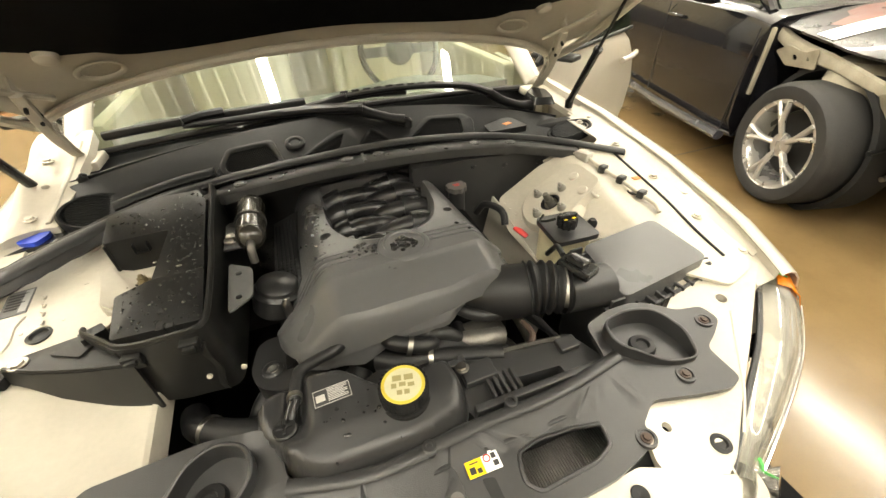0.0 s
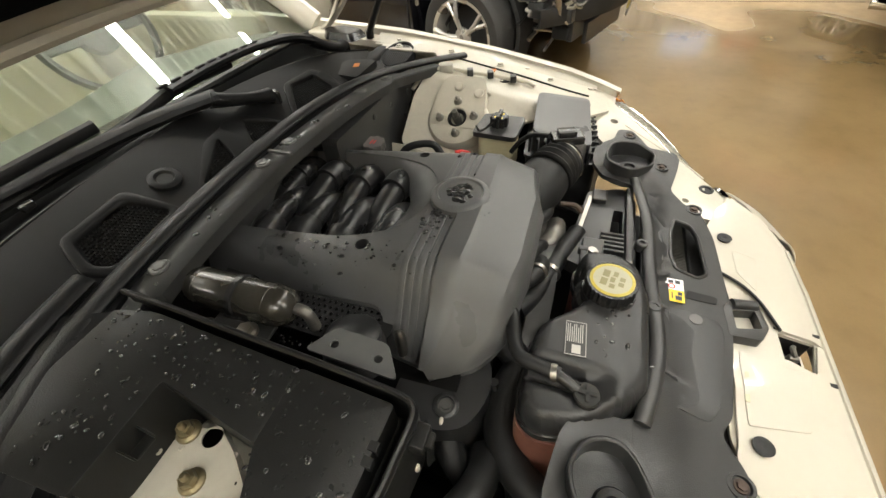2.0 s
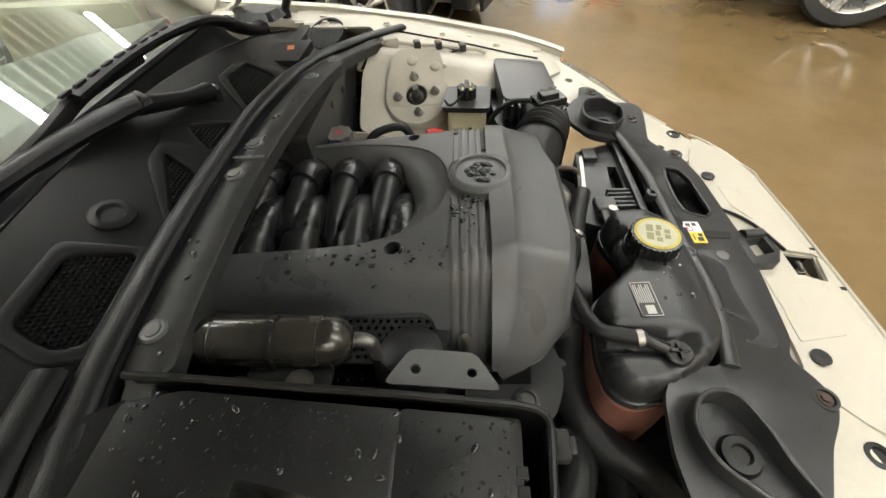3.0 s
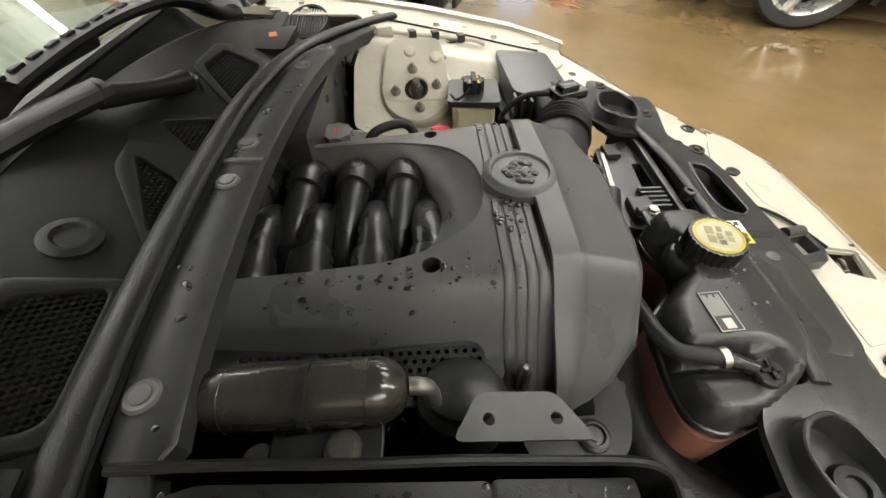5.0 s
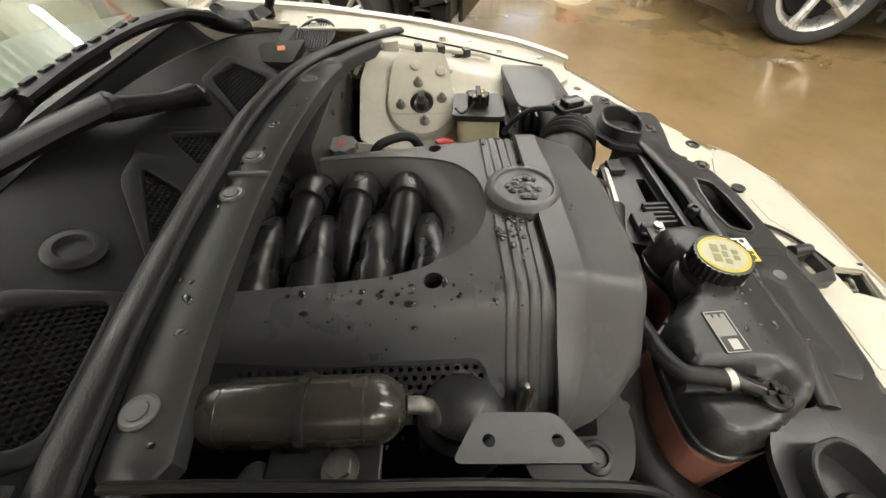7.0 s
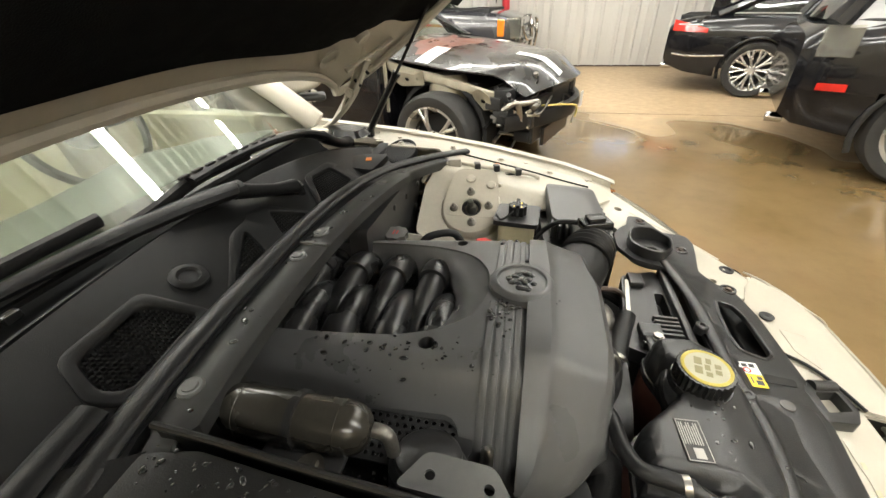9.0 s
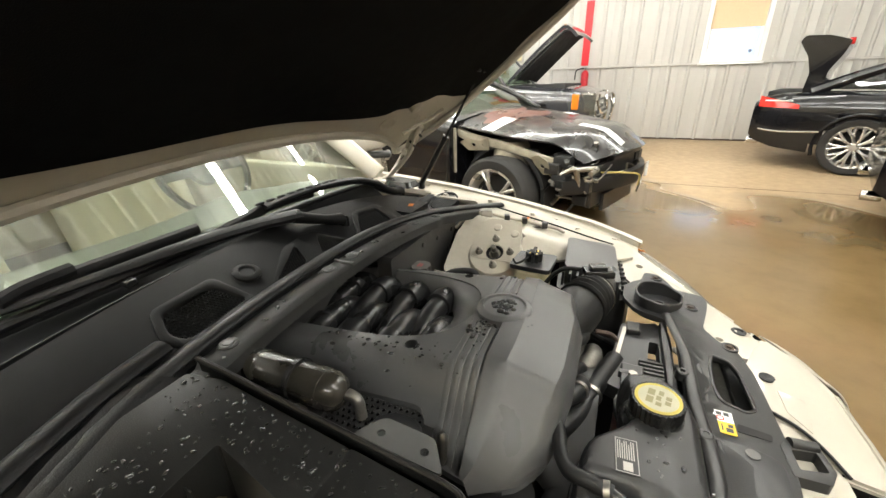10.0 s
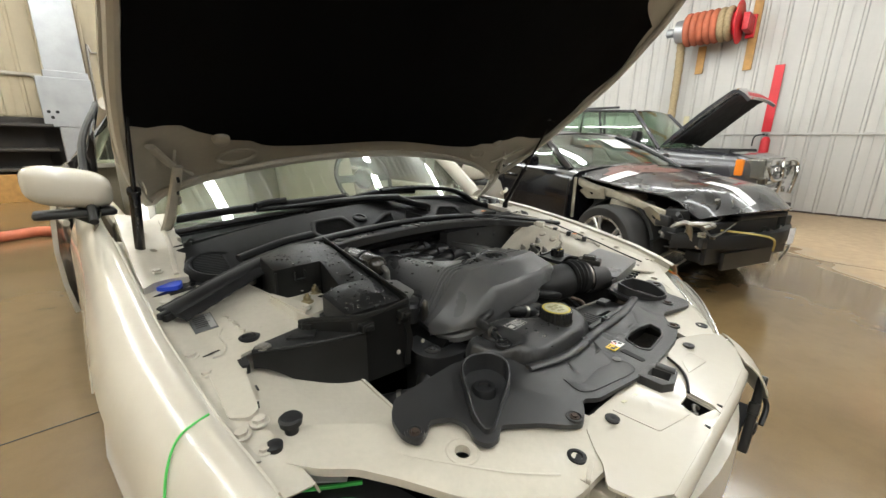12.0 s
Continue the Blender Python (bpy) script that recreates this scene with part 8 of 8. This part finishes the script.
for s in (-1, 1):
    part("rear_reflector", sheet(lin(0, 1, 5), lin(0, 1, 3), lambda u, v: Vector((s * (interp(4.36 + .17 * u, SUV, 1) + .006), 4.36 + .17 * u, .62 + .05 * v)), .01), TAIL, suv, "red rear reflector")
    part("tail_lamp", sheet(lin(0, 1, 5), lin(0, 1, 5), lambda u, v: Vector((s * (interp(4.40 + .2 * u, SUV, 1) * .985 + .004), 4.40 + .2 * u, .84 + .2 * v)), .01), LENS, suv)
    part("tail_pipe", moved(lathe([(.035, 0), (.04, .02), (.04, .12), (.03, .12), (.03, .02)], seg=18, loop=True), Matrix.Translation((s * .58, 4.6, .34)) @ Matrix.Rotation(radians(-90), 4, "X")), CHROME, suv)
    for y in (.92, 3.78):
        wheel(suv, Matrix.Translation((s * .83, y, .38)) @ Matrix.Rotation(radians(0 if s < 0 else 180), 4, "Z"), .38, .25, 5)

# ---- things on the walls ----
reel = thing("hose_reel", "red exhaust hose reel wound with orange hose", "hose reel")
RY, RZ = 2.60, 3.38
ax = Matrix.Translation((X1 - .55, RY, RZ)) @ Matrix.Rotation(radians(90), 4, "X")
part("drum", moved(lathe([(.19, -.42), (.19, .42)], seg=28), ax), REDPOST, reel)
for k in range(7):
    part("hose_turn", moved(lathe([(.24 + .06 * math.cos(a), .06 * math.sin(a)) for a in lin(0, 2 * math.pi * 10 / 11, 11)], seg=32, loop=True), ax @ Matrix.Translation((0, 0, -.36 + .112 * k))), HOSE if k < 5 else TANHOSE, reel)
part("flange", moved(lathe([(.001, .0), (.36, 0), (.36, .02), (.001, .02)], seg=36), ax @ Matrix.Translation((0, 0, .44))), REDPOST, reel)
part("motor", moved(lathe([(.20, 0), (.20, .16), (.12, .2), (.08, .2), (.08, .34), (.05, .36)], seg=24), ax @ Matrix.Translation((0, 0, -.62)) @ Matrix.Rotation(math.pi, 4, "X") @ Matrix.Translation((0, 0, -.2))), GALV, reel)
part("bracket", join(box(X1 - .60, X1 - .06, RY - .60, RY - .50, RZ - .14, RZ + .14, .01), box(X1 - .12, X1 - .06, RY - .62, RY - .48, RZ - .2, RZ + .2, .01)), REDPOST, reel)
part("hanging_duct", tube([(X1 - .55, RY + .50, RZ + .05), (X1 - .40, RY + .52, RZ - .25), (X1 - .30, RY + .53, RZ - .9), (X1 - .28, RY + .54, RZ - 2.1)], .075, 16, 12, 1, 24), TANHOSE, reel, "tan flexible exhaust duct hanging down")
for y, z0, z1 in ((2.0, 2.62, 4.5), (2.82, 2.63, 3.15)):
    b = tagged(part("wooden_board", box(X1 - .065, X1 - .025, y - .07, y + .07, z0, z1, .004), WOOD), "pine board screwed upright to the wall", "board", "boards behind the reel")
post = tagged(part("red_post", box(X1 - .05, X1 - .024, 1.42, 1.565, 1.47, 2.66, .004), REDPOST), "red painted sign board above a fire extinguisher", "sign board")
ext = thing("fire_extinguisher", "red fire extinguisher hanging on the wall", "fire extinguisher")
part("cylinder", lathe([(.06, -.45), (.075, -.43), (.075, -.05), (.05, .0), (.02, .02)], Matrix.Translation((X1 - .11, 1.46, 1.36)), 20), REDPOST, ext)
part("valve", join(lathe([(.018, 0), (.018, .05)], Matrix.Translation((X1 - .11, 1.46, 1.38)), 12), box(X1 - .125, X1 - .095, 1.42, 1.54, 1.43, 1.45, .004)), STEEL, ext)
part("hose", tube([(X1 - .11, 1.49, 1.42), (X1 - .11, 1.64, 1.38), (X1 - .11, 1.66, 1.2)], .012, 8), RUBBER, ext)
tagged(part("wall_switch", bevelled(box(X1 - .06, X1 - .024, 2.85, 2.95, 1.62, 1.80, 0), .006), RESERV), "cream switch box on the wall", "switch box")

# furnace, pipes and shelf along the rear wall
furn = thing("furnace", "grey sheet-metal furnace cabinet with a flared duct above", "furnace")
FX, FY = -.565, 11.0


part("duct", ngon_prism([(FX - .24, FY - .2), (FX + .34, FY - .2), (FX + .34, FY + .25), (FX - .24, FY + .25)], 2.36, 3.75, .01), GALV, furn)
part("collar", box(FX - .27, FX + .37, FY - .22, FY + .27, 2.24, 2.36, .01), GALV, furn)
part("cabinet", box(FX - .39, FX + .39, FY - .25, FY + .35, 1.35, 2.24, .012), GALV, furn)
part("lower_cabinet", box(FX - .20, FX + .28, FY - .24, FY + .34, .02, 1.35, .012), GALV, furn)
for x, z in ((-.30, 1.62), (-.18, 1.62), (-.26, 1.52)):
    part("knockout", moved(lathe([(.028, 0), (.028, .012), (.02, .012)], seg=16), Matrix.Translation((FX + x, FY - .25, z)) @ Matrix.Rotation(radians(90), 4, "X")), DARK, furn)
tagged(part("wall_pipe", tube([(-4.5, Y1 - .06, 2.33), (-1.15, Y1 - .06, 2.31), (-.97, Y1 - .06, 2.30), (-.92, Y1 - .06, 2.24), (-.92, Y1 - .06, 2.05)], .035, 10), CREAM_IN), "cream painted pipe along the wall", "pipe")
tagged(part("conduit", tube([(.22, Y1 - .04, 2.84), (-.02, Y1 - .04, 2.84), (-.09, Y1 - .04, 2.77), (-.09, Y1 - .04, .0)], .02, 8), STEEL), "thin steel conduit on the wall", "conduit")
shelf = thing("storage_shelf", "dark storage shelf with timber bottom boards", "shelf")
part("upright", box(-3.4, -3.34, 10.7, 11.3, 0, 1.4, .01), DARKWALL, shelf)
for z in (.55, .90, 1.34):
    part("shelf_board", box(-3.4, -.84, 10.65, 11.35, z, z + .06, .01), DARKWALL, shelf)
part("shelf_back", box(-3.4, -.98, 11.3, 11.35, 0.0, 1.36, .01), DARKWALL, shelf)
part("timber_rail", box(-3.3, -.75, 10.6, 10.7, .0, .50, .01), WOOD, shelf)
tagged(part("floor_hose", tube([(-3.6, 6.5, .06), (-2.4, 6.45, .06), (-1.52, 6.67, .06), (-1.2, 6.79, .06), (-.8, 6.5, .06), (-.2, 6.6, .06)], .06, 12), HOSE), "brown-red air hose lying on the floor", "hose")
